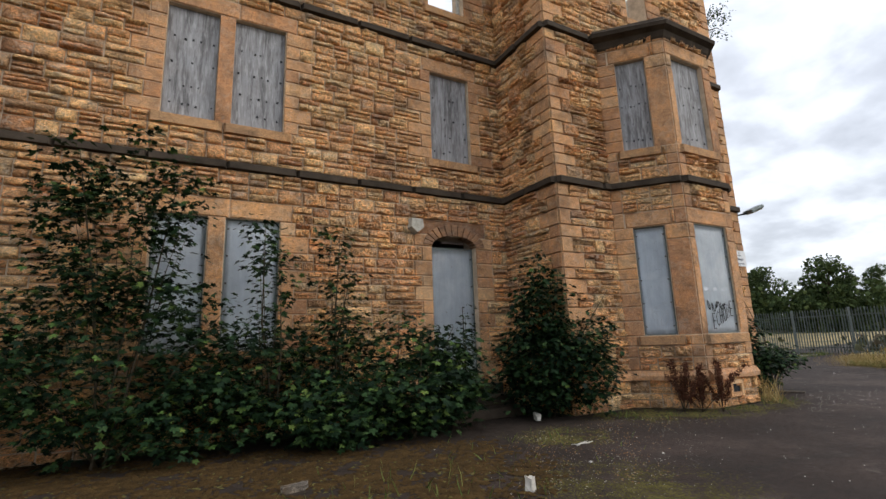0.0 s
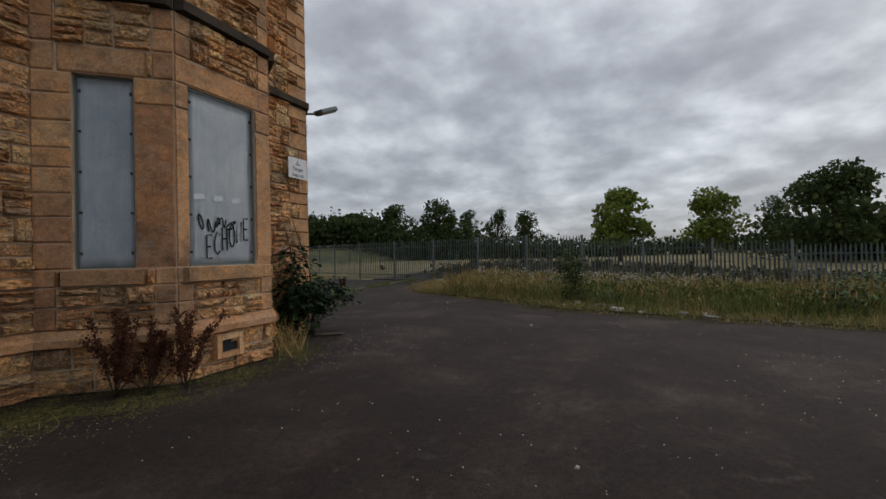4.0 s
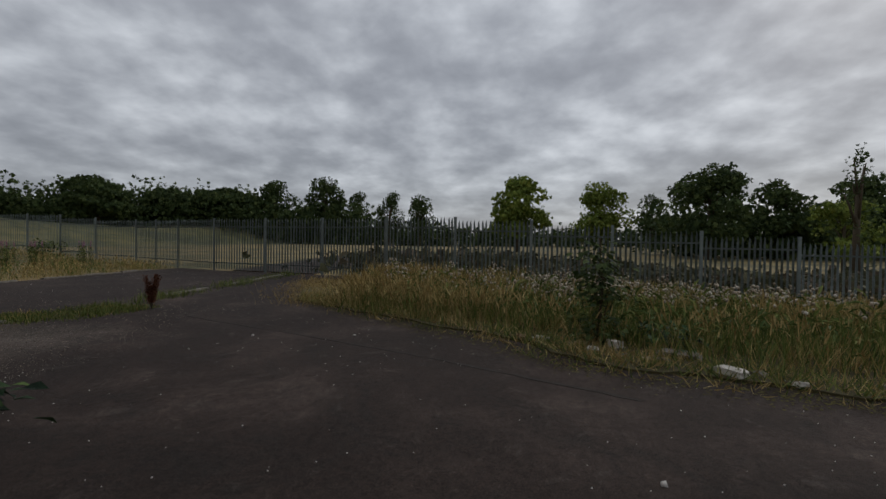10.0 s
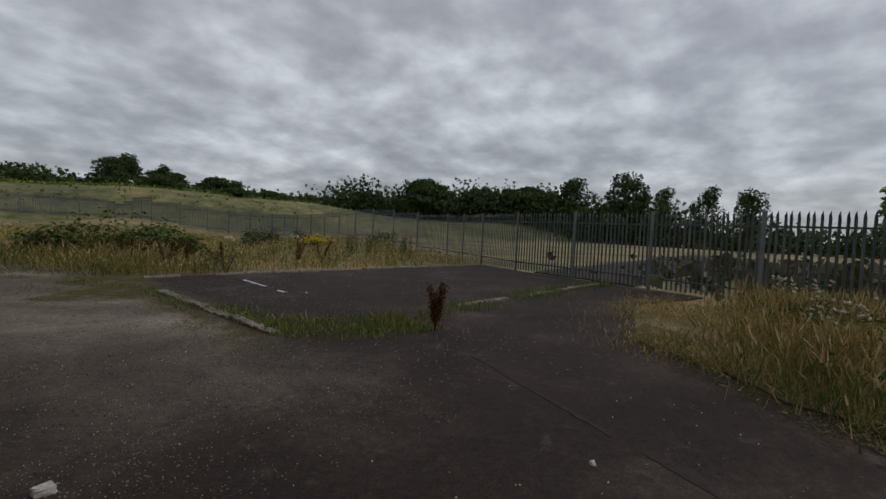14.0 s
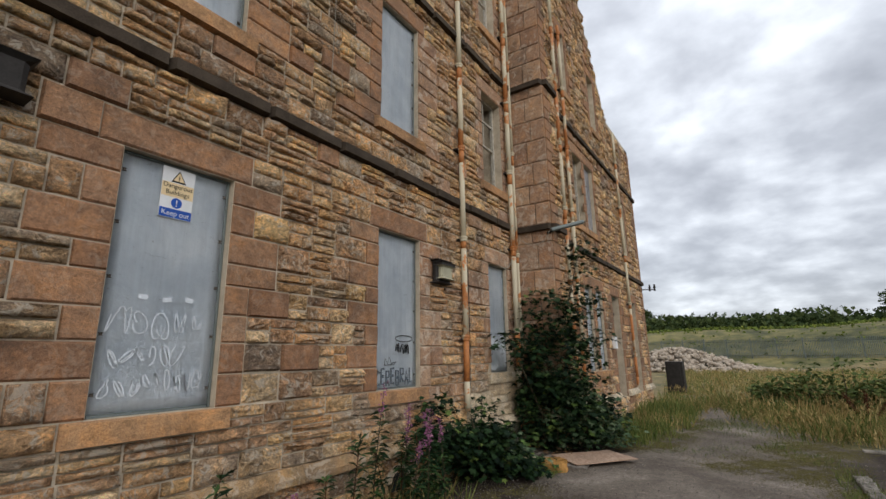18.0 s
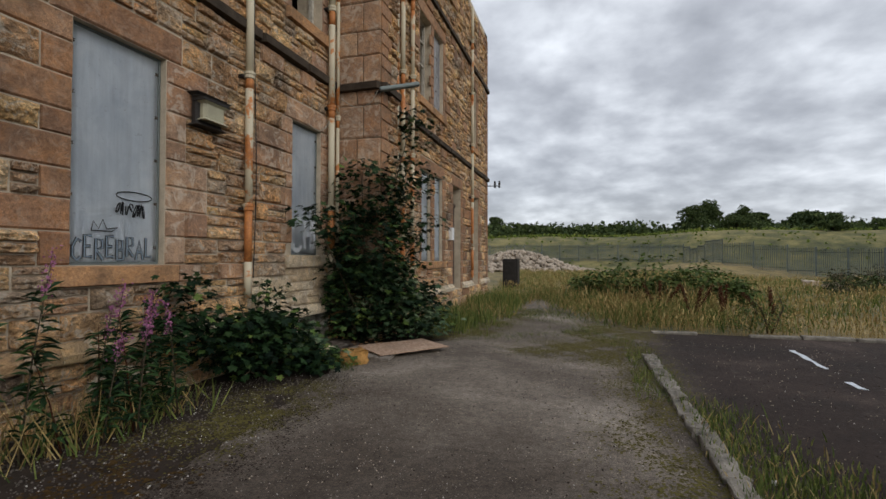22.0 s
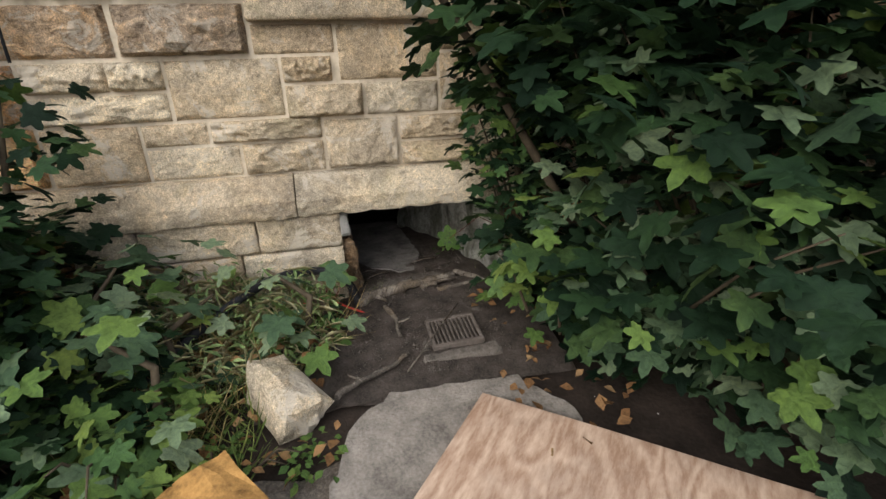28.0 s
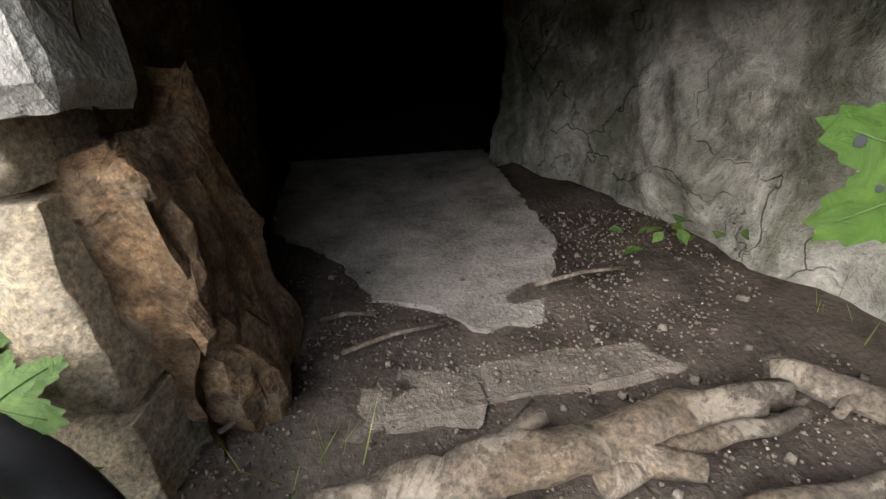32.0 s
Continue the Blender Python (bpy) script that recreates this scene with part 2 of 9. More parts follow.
def old_cement():
    """Cement render gone patchy: damp dark runs, green film, pale scabs and hairline cracks."""
    m, nt, b = material("old_cement_render")
    n1, n2, n3 = world_noise(nt, 7, 7, 0.7, 0.5), world_noise(nt, 38, 6, 0.7), world_noise(nt, 4, 6, 0.7, 0.8, (1, 1, 0.45))
    base = ramp(nt, n1, [(0.36, (0.13, 0.125, 0.105)), (0.45, (0.32, 0.31, 0.265)), (0.53, (0.48, 0.465, 0.41)), (0.62, (0.68, 0.66, 0.6))])
    base = mix(nt, ramp(nt, n3, [(0.46, 0.0), (0.62, 0.7)]), base, (0.10, 0.105, 0.062))
    base = mix(nt, 0.8, base, ramp(nt, n2, [(0.3, (0.5, 0.5, 0.5)), (0.7, (1.3, 1.3, 1.3))]), "MULTIPLY")
    v = nt.nodes.new("ShaderNodeTexVoronoi")
    v.feature = "DISTANCE_TO_EDGE"
    v.inputs["Scale"].default_value = 3.2
    g = nt.nodes.new("ShaderNodeNewGeometry")
    wob = nt.nodes.new("ShaderNodeVectorMath")
    wob.operation = "ADD"
    big_n = node(nt, "ShaderNodeTexNoise", Scale=6.0, Detail=4.0)
    nt.links.new(g.outputs["Position"], big_n.inputs["Vector"])
    sc = nt.nodes.new("ShaderNodeVectorMath")
    sc.operation = "SCALE"
    sc.inputs["Scale"].default_value = 0.35
    nt.links.new(big_n.outputs["Color"], sc.inputs[0])
    nt.links.new(g.outputs["Position"], wob.inputs[0])
    nt.links.new(sc.outputs[0], wob.inputs[1])
    nt.links.new(wob.outputs[0], v.inputs["Vector"])
    line = math_node(nt, "MULTIPLY", ramp(nt, v.outputs["Distance"], [(0.0, 1.0), (0.008, 0.0)]), ramp(nt, n3, [(0.42, 0.0), (0.55, 0.8)]))
    base = mix(nt, math_node(nt, "MULTIPLY", line, 0.8), base, (0.03, 0.026, 0.02))
    nt.links.new(base, b.inputs["Base Color"])
    b.inputs["Roughness"].default_value = 0.95
    h = math_node(nt, "SUBTRACT", math_node(nt, "ADD", math_node(nt, "MULTIPLY", n1, 0.8), math_node(nt, "MULTIPLY", n2, 0.35)), math_node(nt, "MULTIPLY", line, 0.25))
    relief(nt, b, h, 1.0, 0.03)
    return m


CEMENT = old_cement()
EARTH = simple("gritty_grey_brown_earth", (0.095, 0.078, 0.066), 0.95, vary=0.65, scale=14, bump=1.0, fine_scale=120.0)
ROTTEN = sandstone("crumbling_brown_stone", [(0.0, (0.19, 0.125, 0.072)), (1.0, (0.165, 0.115, 0.072))], 1.0, 0.03, 1.0, 0.12, 9.0, 0.8)
GREYSTONE = simple("pale_grey_cement_lump", (0.22, 0.212, 0.195), 0.95, vary=0.5, scale=16, bump=1.0, fine_scale=150.0)
HOLESLAB = simple("dusty_grey_hole_slab", (0.19, 0.174, 0.158), 0.95, vary=0.7, scale=13, bump=1.0, fine_scale=170.0)


def steel_sheet():
    m, nt, b = material("galvanised_steel_sheet")
    cloud_ = world_noise(nt, 2.2, 6, 0.6, 0.4)
    streak = world_noise(nt, 5, 5, 0.7, 0.2, (3, 3, 0.25))
    base = ramp(nt, cloud_, [(0.3, (0.56, 0.63, 0.70)), (0.55, (0.71, 0.775, 0.83)), (0.75, (0.82, 0.87, 0.91))])
    base = mix(nt, 0.5, base, ramp(nt, streak, [(0.3, (0.75, 0.75, 0.76)), (0.7, (1.1, 1.1, 1.1))]), "MULTIPLY")
    rust = world_noise(nt, 14, 4, 0.7)
    base = mix(nt, ramp(nt, rust, [(0.68, 0.0), (0.74, 0.7)]), base, (0.16, 0.09, 0.06))
    scuff = world_noise(nt, 9, 8, 0.8, 1.0, (1, 1, 2.2))
    base = mix(nt, ramp(nt, scuff, [(0.60, 0.0), (0.66, 0.45)]), base, (0.22, 0.24, 0.27))
    flake = world_noise(nt, 11, 9, 0.8, 0.4, (2.5, 2.5, 0.5))
    base = mix(nt, ramp(nt, flake, [(0.62, 0.0), (0.68, 0.5)]), base, (0.88, 0.91, 0.94))
    nt.links.new(base, b.inputs["Base Color"])
    b.inputs["Metallic"].default_value = 0.12
    nt.links.new(ramp(nt, streak, [(0.3, 0.38), (0.7, 0.6)]), b.inputs["Roughness"])
    relief(nt, b, cloud_, 0.25, 0.03)
    return m


STEEL = steel_sheet()
LETTER_BLUE = simple("steel_showing_through_letters", (0.20, 0.255, 0.31), 0.7, vary=0.15)


def grained(name, a, c, scale, distortion, squash, rough=0.8, figure=0.22, runs=0.0):
    """Plywood or weathered boards: veneer grain along one way of the object's own axes."""
    m, nt, b = material(name)
    tc = nt.nodes.new("ShaderNodeTexCoord")
    mp = nt.nodes.new("ShaderNodeMapping")
    mp.inputs["Scale"].default_value = squash
    nt.links.new(tc.outputs["Object"], mp.inputs["Vector"])
    low = node(nt, "ShaderNodeTexNoise", Scale=scale, Detail=2.0, Roughness=0.45, Distortion=distortion)
    nt.links.new(mp.outputs[0], low.inputs["Vector"])
    rings = math_node(nt, "SINE", math_node(nt, "MULTIPLY", low.outputs[0], 70.0))
    fine_ = node(nt, "ShaderNodeTexNoise", Scale=scale * 14, Detail=5.0, Roughness=0.7)
    nt.links.new(mp.outputs[0], fine_.inputs["Vector"])
    f = math_node(nt, "ADD", math_node(nt, "MULTIPLY", rings, figure), fine_.outputs[0])
    base = ramp(nt, f, [(0.25, a), (0.75, c)])
    dirt = world_noise(nt, 3, 5, 0.7)
    base = mix(nt, ramp(nt, dirt, [(0.45, 0.0), (0.75, 0.45)]), base, (0.14, 0.11, 0.09))
    if runs:
        run = world_noise(nt, 9, 6, 0.75, 0.2, (1, 1, 0.09))
        base = mix(nt, ramp(nt, run, [(0.46, 0.0), (0.6, runs)]), base, (0.075, 0.07, 0.07))
        base = mix(nt, ramp(nt, world_noise(nt, 22, 4, 0.7, 0.1, (1, 1, 0.15)), [(0.5, 0.0), (0.66, runs * 0.6)]), base, (0.5, 0.5, 0.5))
    nt.links.new(base, b.inputs["Base Color"])
    b.inputs["Roughness"].default_value = rough
    relief(nt, b, f, 0.25, 0.004)
    return m


PLY = grained("pale_plywood", (0.27, 0.16, 0.10), (0.50, 0.36, 0.26), 1.6, 0.35, (1.0, 3.6, 1.0), 0.8, 0.14)
BOARD = grained("silvered_plywood_board", (0.2, 0.2, 0.207), (0.345, 0.345, 0.355), 0.8, 0.2, (4.0, 4.0, 0.3), 0.85, 0.06, 0.75)


def painted_iron(name="cream_painted_iron_with_rust", lo=0.54):
    m, nt, b = material(name)
    n = world_noise(nt, 1.1, 5, 0.7, 0.3, (1, 1, 0.7))
    s = world_noise(nt, 30, 5, 0.7)
    f = math_node(nt, "ADD", n, math_node(nt, "MULTIPLY", math_node(nt, "SUBTRACT", s, 0.5), 0.18))
    rust = ramp(nt, s, [(0.3, (0.27, 0.09, 0.028)), (0.7, (0.58, 0.23, 0.06))])
    base = mix(nt, ramp(nt, f, [(lo, 0.0), (lo + 0.03, 1.0)]), (0.52, 0.46, 0.33), rust)
    nt.links.new(base, b.inputs["Base Color"])
    b.inputs["Roughness"].default_value = 0.65
    relief(nt, b, f, 0.3, 0.004)
    return m


IRON = painted_iron()
BARE_IRON = painted_iron("orange_rusted_iron_with_paint_left", 0.36)
RUSTY = simple("rusted_iron", (0.33, 0.12, 0.035), 0.85, vary=0.5, scale=6)
DARK_IRON = simple("black_cast_iron", (0.03, 0.027, 0.025), 0.6, vary=0.4)
GALV = simple("dull_galvanised_fence_steel", (0.165, 0.19, 0.185), 0.55, metal=0.4, vary=0.25, scale=2)
GRILLE = simple("rusty_grey_drain_iron", (0.095, 0.078, 0.066), 0.7, vary=0.5, scale=25)


def ground_material():
    """Old asphalt, with moss, soil and grit where they have spread."""
    m, nt, b = material("old_asphalt_ground")
    g = nt.nodes.new("ShaderNodeNewGeometry")
    grit = world_noise(nt, 60, 8, 0.85)
    wear = world_noise(nt, 0.55, 6, 0.65, 0.4)
    wear2 = world_noise(nt, 2.6, 6, 0.7, 0.6)
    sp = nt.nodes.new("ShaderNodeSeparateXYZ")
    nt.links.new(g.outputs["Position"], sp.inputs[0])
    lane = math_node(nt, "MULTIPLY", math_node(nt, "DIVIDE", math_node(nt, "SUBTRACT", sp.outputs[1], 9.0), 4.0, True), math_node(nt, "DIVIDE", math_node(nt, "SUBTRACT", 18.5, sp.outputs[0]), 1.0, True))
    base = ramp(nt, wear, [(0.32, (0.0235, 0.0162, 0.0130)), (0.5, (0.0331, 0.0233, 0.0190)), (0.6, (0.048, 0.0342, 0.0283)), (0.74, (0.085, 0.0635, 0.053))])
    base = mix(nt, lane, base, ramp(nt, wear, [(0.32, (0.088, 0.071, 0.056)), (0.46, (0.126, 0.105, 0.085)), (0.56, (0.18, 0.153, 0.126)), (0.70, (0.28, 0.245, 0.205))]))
    crack = node(nt, "ShaderNodeTexNoise", Scale=1.1, Detail=8.0, Roughness=0.75, Distortion=1.2)
    nt.links.new(g.outputs["Position"], crack.inputs["Vector"])
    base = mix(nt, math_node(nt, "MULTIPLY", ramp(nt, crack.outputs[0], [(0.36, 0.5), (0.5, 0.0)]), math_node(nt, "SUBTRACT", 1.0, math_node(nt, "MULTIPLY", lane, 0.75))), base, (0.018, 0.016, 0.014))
    base = mix(nt, ramp(nt, wear2, [(0.58, 0.0), (0.7, 0.3)]), base, (0.13, 0.108, 0.094))
    base = mix(nt, 0.9, base, ramp(nt, grit, [(0.36, (0.4, 0.4, 0.4)), (0.5, (0.92, 0.92, 0.92)), (0.6, (1.5, 1.48, 1.45)), (0.68, (2.8, 2.75, 2.7))]), "MULTIPLY")
    clod = world_noise(nt, 14, 6, 0.8, 0.4)
    base = mix(nt, 0.7, base, ramp(nt, clod, [(0.36, (0.55, 0.53, 0.5)), (0.5, (1.0, 1.0, 1.0)), (0.64, (1.45, 1.42, 1.38))]), "MULTIPLY")
    nt.links.new(base, b.inputs["Base Color"])
    b.inputs["Roughness"].default_value = 0.9
    b.inputs["Specular IOR Level"].default_value = 0.18
    h = math_node(nt, "ADD", math_node(nt, "MULTIPLY", wear2, 0.7), math_node(nt, "MULTIPLY", grit, 0.3))
    relief(nt, b, h, 0.8, 0.025)
    return m


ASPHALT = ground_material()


def field_material(name, a, b_, c, wide):
    m, nt, b = material(name)
    n1, n2, n3 = world_noise(nt, wide, 5, 0.65, 0.5), world_noise(nt, wide * 9, 5, 0.7), world_noise(nt, 7, 4, 0.7)
    f = math_node(nt, "ADD", math_node(nt, "MULTIPLY", n1, 0.55), math_node(nt, "MULTIPLY", n2, 0.45))
    base = ramp(nt, f, [(0.41, a), (0.5, b_), (0.59, c)])
    base = mix(nt, 0.6, base, ramp(nt, n3, [(0.3, (0.6, 0.6, 0.6)), (0.7, (1.3, 1.3, 1.3))]), "MULTIPLY")
    nt.links.new(base, b.inputs["Base Color"])
    b.inputs["Roughness"].default_value = 0.95
    relief(nt, b, n2, 0.8, 0.15)
    return m


FIELD = field_material("dry_field_grass", (0.062, 0.064, 0.02), (0.15, 0.115, 0.042), (0.28, 0.205, 0.08), 0.12)
BANK = field_material("grassy_bank_turf", (0.036, 0.043, 0.014), (0.105, 0.1, 0.031), (0.21, 0.175, 0.062), 0.055)
SOIL = simple("damp_dark_soil", (0.030, 0.022, 0.017), 0.95, vary=0.6, scale=6, bump=0.9)
RUSTMOSS = simple("rusty_brown_moss", (0.05, 0.029, 0.009), 0.95, vary=0.75, scale=7, bump=1.0)
MOSS = simple("moss_and_weeds", (0.088, 0.076, 0.023), 0.95, vary=0.7, scale=9, bump=1.0)
TURF = simple("rough_verge_turf", (0.062, 0.054, 0.026), 0.95, vary=0.6, scale=2.0, bump=0.9, fine_scale=30.0)
KERB = simple("weathered_concrete_kerb", (0.19, 0.172, 0.145), 0.92, vary=0.7, scale=7, bump=0.6)
CONCRETE = simple("bare_concrete_slab", (0.2, 0.176, 0.15), 0.92, vary=0.6, scale=11, bump=1.0, fine_scale=90.0)
SUNK = simple("soil_stained_stone", (0.105, 0.09, 0.076), 0.95, vary=0.6, scale=30, bump=1.0, fine_scale=160.0)
GRIT = simple("pale_stone_chips", (0.42, 0.40, 0.37), 0.9, vary=0.4, scale=30)
DEBRIS = simple("demolition_rubble", (0.37, 0.31, 0.245), 0.95, vary=0.5, scale=3)
OCHRE = simple("ochre_broken_sandstone", (0.34, 0.185, 0.06), 0.9, vary=0.75, scale=9, bump=0.7)
WHITE = simple("white_sign_plastic", (0.68, 0.69, 0.70), 0.5, vary=0.08, bump=0.05)
BLUE = simple("blue_sign_print", (0.02, 0.08, 0.36), 0.5, vary=0.1, bump=0.05)
YELLOW = simple("yellow_sign_print", (0.75, 0.42, 0.03), 0.5, vary=0.1, bump=0.05)
CREAM = simple("cream_sign_print", (0.72, 0.56, 0.33), 0.5, vary=0.1, bump=0.05)
INK = simple("black_ink", (0.02, 0.022, 0.025), 0.7, vary=0.2, bump=0.05)
GREYINK = simple("grey_print", (0.16, 0.17, 0.2), 0.6, vary=0.2, bump=0.05)
CHALK = simple("white_spray_paint", (0.6, 0.64, 0.68), 0.7, vary=0.15, bump=0.05)
RUBBER = simple("black_rubber", (0.018, 0.018, 0.02), 0.5, vary=0.4, scale=20)
REDCABLE = simple("red_cable_plastic", (0.42, 0.05, 0.035), 0.45, vary=0.2)
WIRE = simple("old_white_wire", (0.32, 0.29, 0.24), 0.6, vary=0.3)
LAMPGLASS = simple("yellowed_lamp_cover", (0.36, 0.34, 0.24), 0.35, vary=0.2)
SLATE = simple("grey_roof_slate", (0.085, 0.085, 0.09), 0.7, vary=0.4)
DARKWOOD = simple("dark_rotten_door_wood", (0.07, 0.052, 0.045), 0.85, vary=0.4, scale=5)
SASH = simple("flaking_cream_sash_paint", (0.42, 0.39, 0.33), 0.7, vary=0.4, scale=12)
LOG = sandstone("barkless_rotten_wood", [(0.0, (0.085, 0.072, 0.061)), (1.0, (0.105, 0.088, 0.073))], 0.8, 0.012, 0.6, 0.16, 12.0, 0.5)
BARK = simple("dark_green_brown_bark", (0.075, 0.058, 0.038), 0.9, vary=0.4, scale=15)
BRICKWHITE = simple("lime_splashed_stone", (0.48, 0.45, 0.40), 0.9, vary=0.35, scale=9)
GLASS, gnt, gb = material("dusty_window_glass")
gb.inputs["Base Color"].default_value = (0.6, 0.65, 0.66, 1)
gb.inputs["Roughness"].default_value, gb.inputs["Transmission Weight"].default_value = 0.08, 0.9


def leaf_material(name, stops, rough=0.55, scale=6.0):
    m, nt, b = material(name)
    g = nt.nodes.new("ShaderNodeNewGeometry")
    n = world_noise(nt, scale, 3, 0.6)
    f = math_node(nt, "ADD", math_node(nt, "MULTIPLY", g.outputs["Random Per Island"], 0.7), math_node(nt, "MULTIPLY", n, 0.3))
    base = ramp(nt, f, stops)
    spot = world_noise(nt, 45, 7, 0.75, 0.8)
    base = mix(nt, 0.8, base, ramp(nt, spot, [(0.34, (0.5, 0.52, 0.5)), (0.5, (1.0, 1.0, 1.0)), (0.66, (1.5, 1.45, 1.2))]), "MULTIPLY")
    relief(nt, b, spot, 0.5, 0.012)
    nt.links.new(base, b.inputs["Base Color"])
    b.inputs["Roughness"].default_value = rough
    b.inputs["Specular IOR Level"].default_value = 0.1
    thin = nt.nodes.new("ShaderNodeBsdfTranslucent")
    nt.links.new(base, thin.inputs[0])
    both = nt.nodes.new("ShaderNodeMixShader")
    both.inputs[0].default_value = 0.15
    nt.links.new(b.outputs[0], both.inputs[1])
    nt.links.new(thin.outputs[0], both.inputs[2])
    nt.links.new(both.outputs[0], nt.nodes["Material Output"].inputs[0])
    return m


LEAF = leaf_material("sycamore_leaf", [(0.1, (0.008, 0.02, 0.01)), (0.45, (0.023, 0.052, 0.021)), (0.75, (0.052, 0.102, 0.034)), (0.95, (0.125, 0.18, 0.056))])
# LEAF_DARK and LEAF_MID: darker copies of LEAF, bush shade put into the colour
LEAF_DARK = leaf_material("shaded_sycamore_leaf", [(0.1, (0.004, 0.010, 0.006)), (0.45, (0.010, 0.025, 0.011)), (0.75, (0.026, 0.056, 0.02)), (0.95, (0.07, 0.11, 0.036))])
LEAF_MID = leaf_material("half_shaded_sycamore_leaf", [(0.1, (0.004, 0.010, 0.006)), (0.45, (0.011, 0.026, 0.012)), (0.75, (0.028, 0.058, 0.022)), (0.95, (0.085, 0.13, 0.042))])
LEAF_SPOTTED = leaf_material("yellowing_green_leaf", [(0.1, (0.018, 0.042, 0.010)), (0.5, (0.032, 0.068, 0.014)), (0.95, (0.085, 0.11, 0.022))], 0.5, 16.0)
LEAF_PALE = leaf_material("pale_green_leaf", [(0.1, (0.045, 0.085, 0.028)), (0.5, (0.075, 0.125, 0.042)), (0.95, (0.13, 0.18, 0.07))], 0.55, 12.0)
REDSTEM = simple("red_leaf_stalk", (0.13, 0.035, 0.028), 0.6, vary=0.3, scale=30)
DUSTY = leaf_material("dusty_mildewed_leaf", [(0.1, (0.035, 0.065, 0.035)), (0.5, (0.07, 0.115, 0.06)), (0.95, (0.2, 0.25, 0.15))], 0.7)
LEAF2 = leaf_material("bright_young_leaf", [(0.1, (0.05, 0.095, 0.027)), (0.6, (0.09, 0.145, 0.036)), (0.95, (0.155, 0.2, 0.05))])
CROWN = leaf_material("far_dark_foliage", [(0.1, (0.028, 0.046, 0.02)), (0.6, (0.06, 0.086, 0.03)), (0.95, (0.11, 0.135, 0.045))], 0.8, 0.4)
CROWN2 = leaf_material("far_light_foliage", [(0.1, (0.08, 0.115, 0.026)), (0.6, (0.155, 0.2, 0.04)), (0.95, (0.24, 0.26, 0.06))], 0.8, 0.4)
GREENGRASS = leaf_material("green_grass_blade", [(0.1, (0.045, 0.078, 0.02)), (0.5, (0.11, 0.145, 0.04)), (0.95, (0.24, 0.245, 0.075))], 0.7)
STRAW = leaf_material("dry_straw_blade", [(0.1, (0.19, 0.13, 0.05)), (0.6, (0.37, 0.275, 0.115)), (0.95, (0.54, 0.43, 0.215))], 0.8)
WILT = leaf_material("wilted_pale_leaf", [(0.1, (0.2, 0.16, 0.08)), (0.6, (0.4, 0.36, 0.2)), (0.95, (0.58, 0.54, 0.37))], 0.8)
WILTGREEN = leaf_material("wilting_green_leaf", [(0.1, (0.12, 0.19, 0.07)), (0.6, (0.25, 0.33, 0.13)), (0.95, (0.4, 0.47, 0.24))], 0.8)
SCRUB = leaf_material("willow_scrub_leaf", [(0.1, (0.04, 0.066, 0.02)), (0.6, (0.09, 0.13, 0.037)), (0.95, (0.17, 0.2, 0.06))], 0.7)
FLOWER = leaf_material("whitish_thistle_down", [(0.1, (0.24, 0.18, 0.12)), (0.5, (0.42, 0.36, 0.29)), (0.95, (0.62, 0.58, 0.52))], 0.9)
PINK = leaf_material("pink_willowherb_petals", [(0.1, (0.27, 0.09, 0.2)), (0.6, (0.36, 0.14, 0.27)), (0.95, (0.46, 0.25, 0.36))], 0.8)
DOCK = leaf_material("rusty_dock_seed", [(0.1, (0.06, 0.022, 0.014)), (0.6, (0.11, 0.042, 0.024)), (0.95, (0.15, 0.07, 0.04))], 0.9)
DEAD = leaf_material("dead_brown_leaf", [(0.1, (0.14, 0.07, 0.03)), (0.6, (0.25, 0.14, 0.065)), (0.95, (0.34, 0.23, 0.12))], 0.85)
MAUVE = leaf_material("mauve_green_scrub", [(0.1, (0.05, 0.05, 0.03)), (0.55, (0.085, 0.085, 0.045)), (0.95, (0.14, 0.10, 0.085))], 0.8)
RAGWORT = leaf_material("yellow_ragwort", [(0.1, (0.5, 0.33, 0.02)), (0.9, (0.65, 0.48, 0.03))], 0.8)


# ---- tools ----
def part(name, bm, mat, parent=None, label=""):
    me = bpy.data.meshes.new(name)
    bm.normal_update()
    bm.to_mesh(me)
    bm.free()
    me.materials.append(mat)
    ob = new(name, me)
    if parent is not None:
        ob.parent = parent
        ob.matrix_parent_inverse = parent.matrix_basis.inverted()
    if label:
        tagged(ob, label)
    return ob


def thing(name, label, category, at=(0, 0, 0), group="", kind=""):
    ob = new(name)
    ob.empty_display_size = 0.1
    ob.location = at
    return tagged(ob, label, category, group, kind)


def np_mesh(name, verts, loops, sizes, mat, smooth=False):
    me = bpy.data.meshes.new(name)
    verts, loops, sizes = np.asarray(verts, np.float32), np.asarray(loops, np.int32), np.asarray(sizes, np.int32)
    me.vertices.add(len(verts))
    me.vertices.foreach_set("co", verts.ravel())
    me.loops.add(len(loops))
    me.loops.foreach_set("vertex_index", loops)
    me.polygons.add(len(sizes))
    me.polygons.foreach_set("loop_start", np.r_[0, np.cumsum(sizes)[:-1]].astype(np.int32))
    if smooth:
        me.polygons.foreach_set("use_smooth", np.ones(len(sizes), bool))
    me.update(calc_edges=True)
    me.materials.append(mat)
    return me


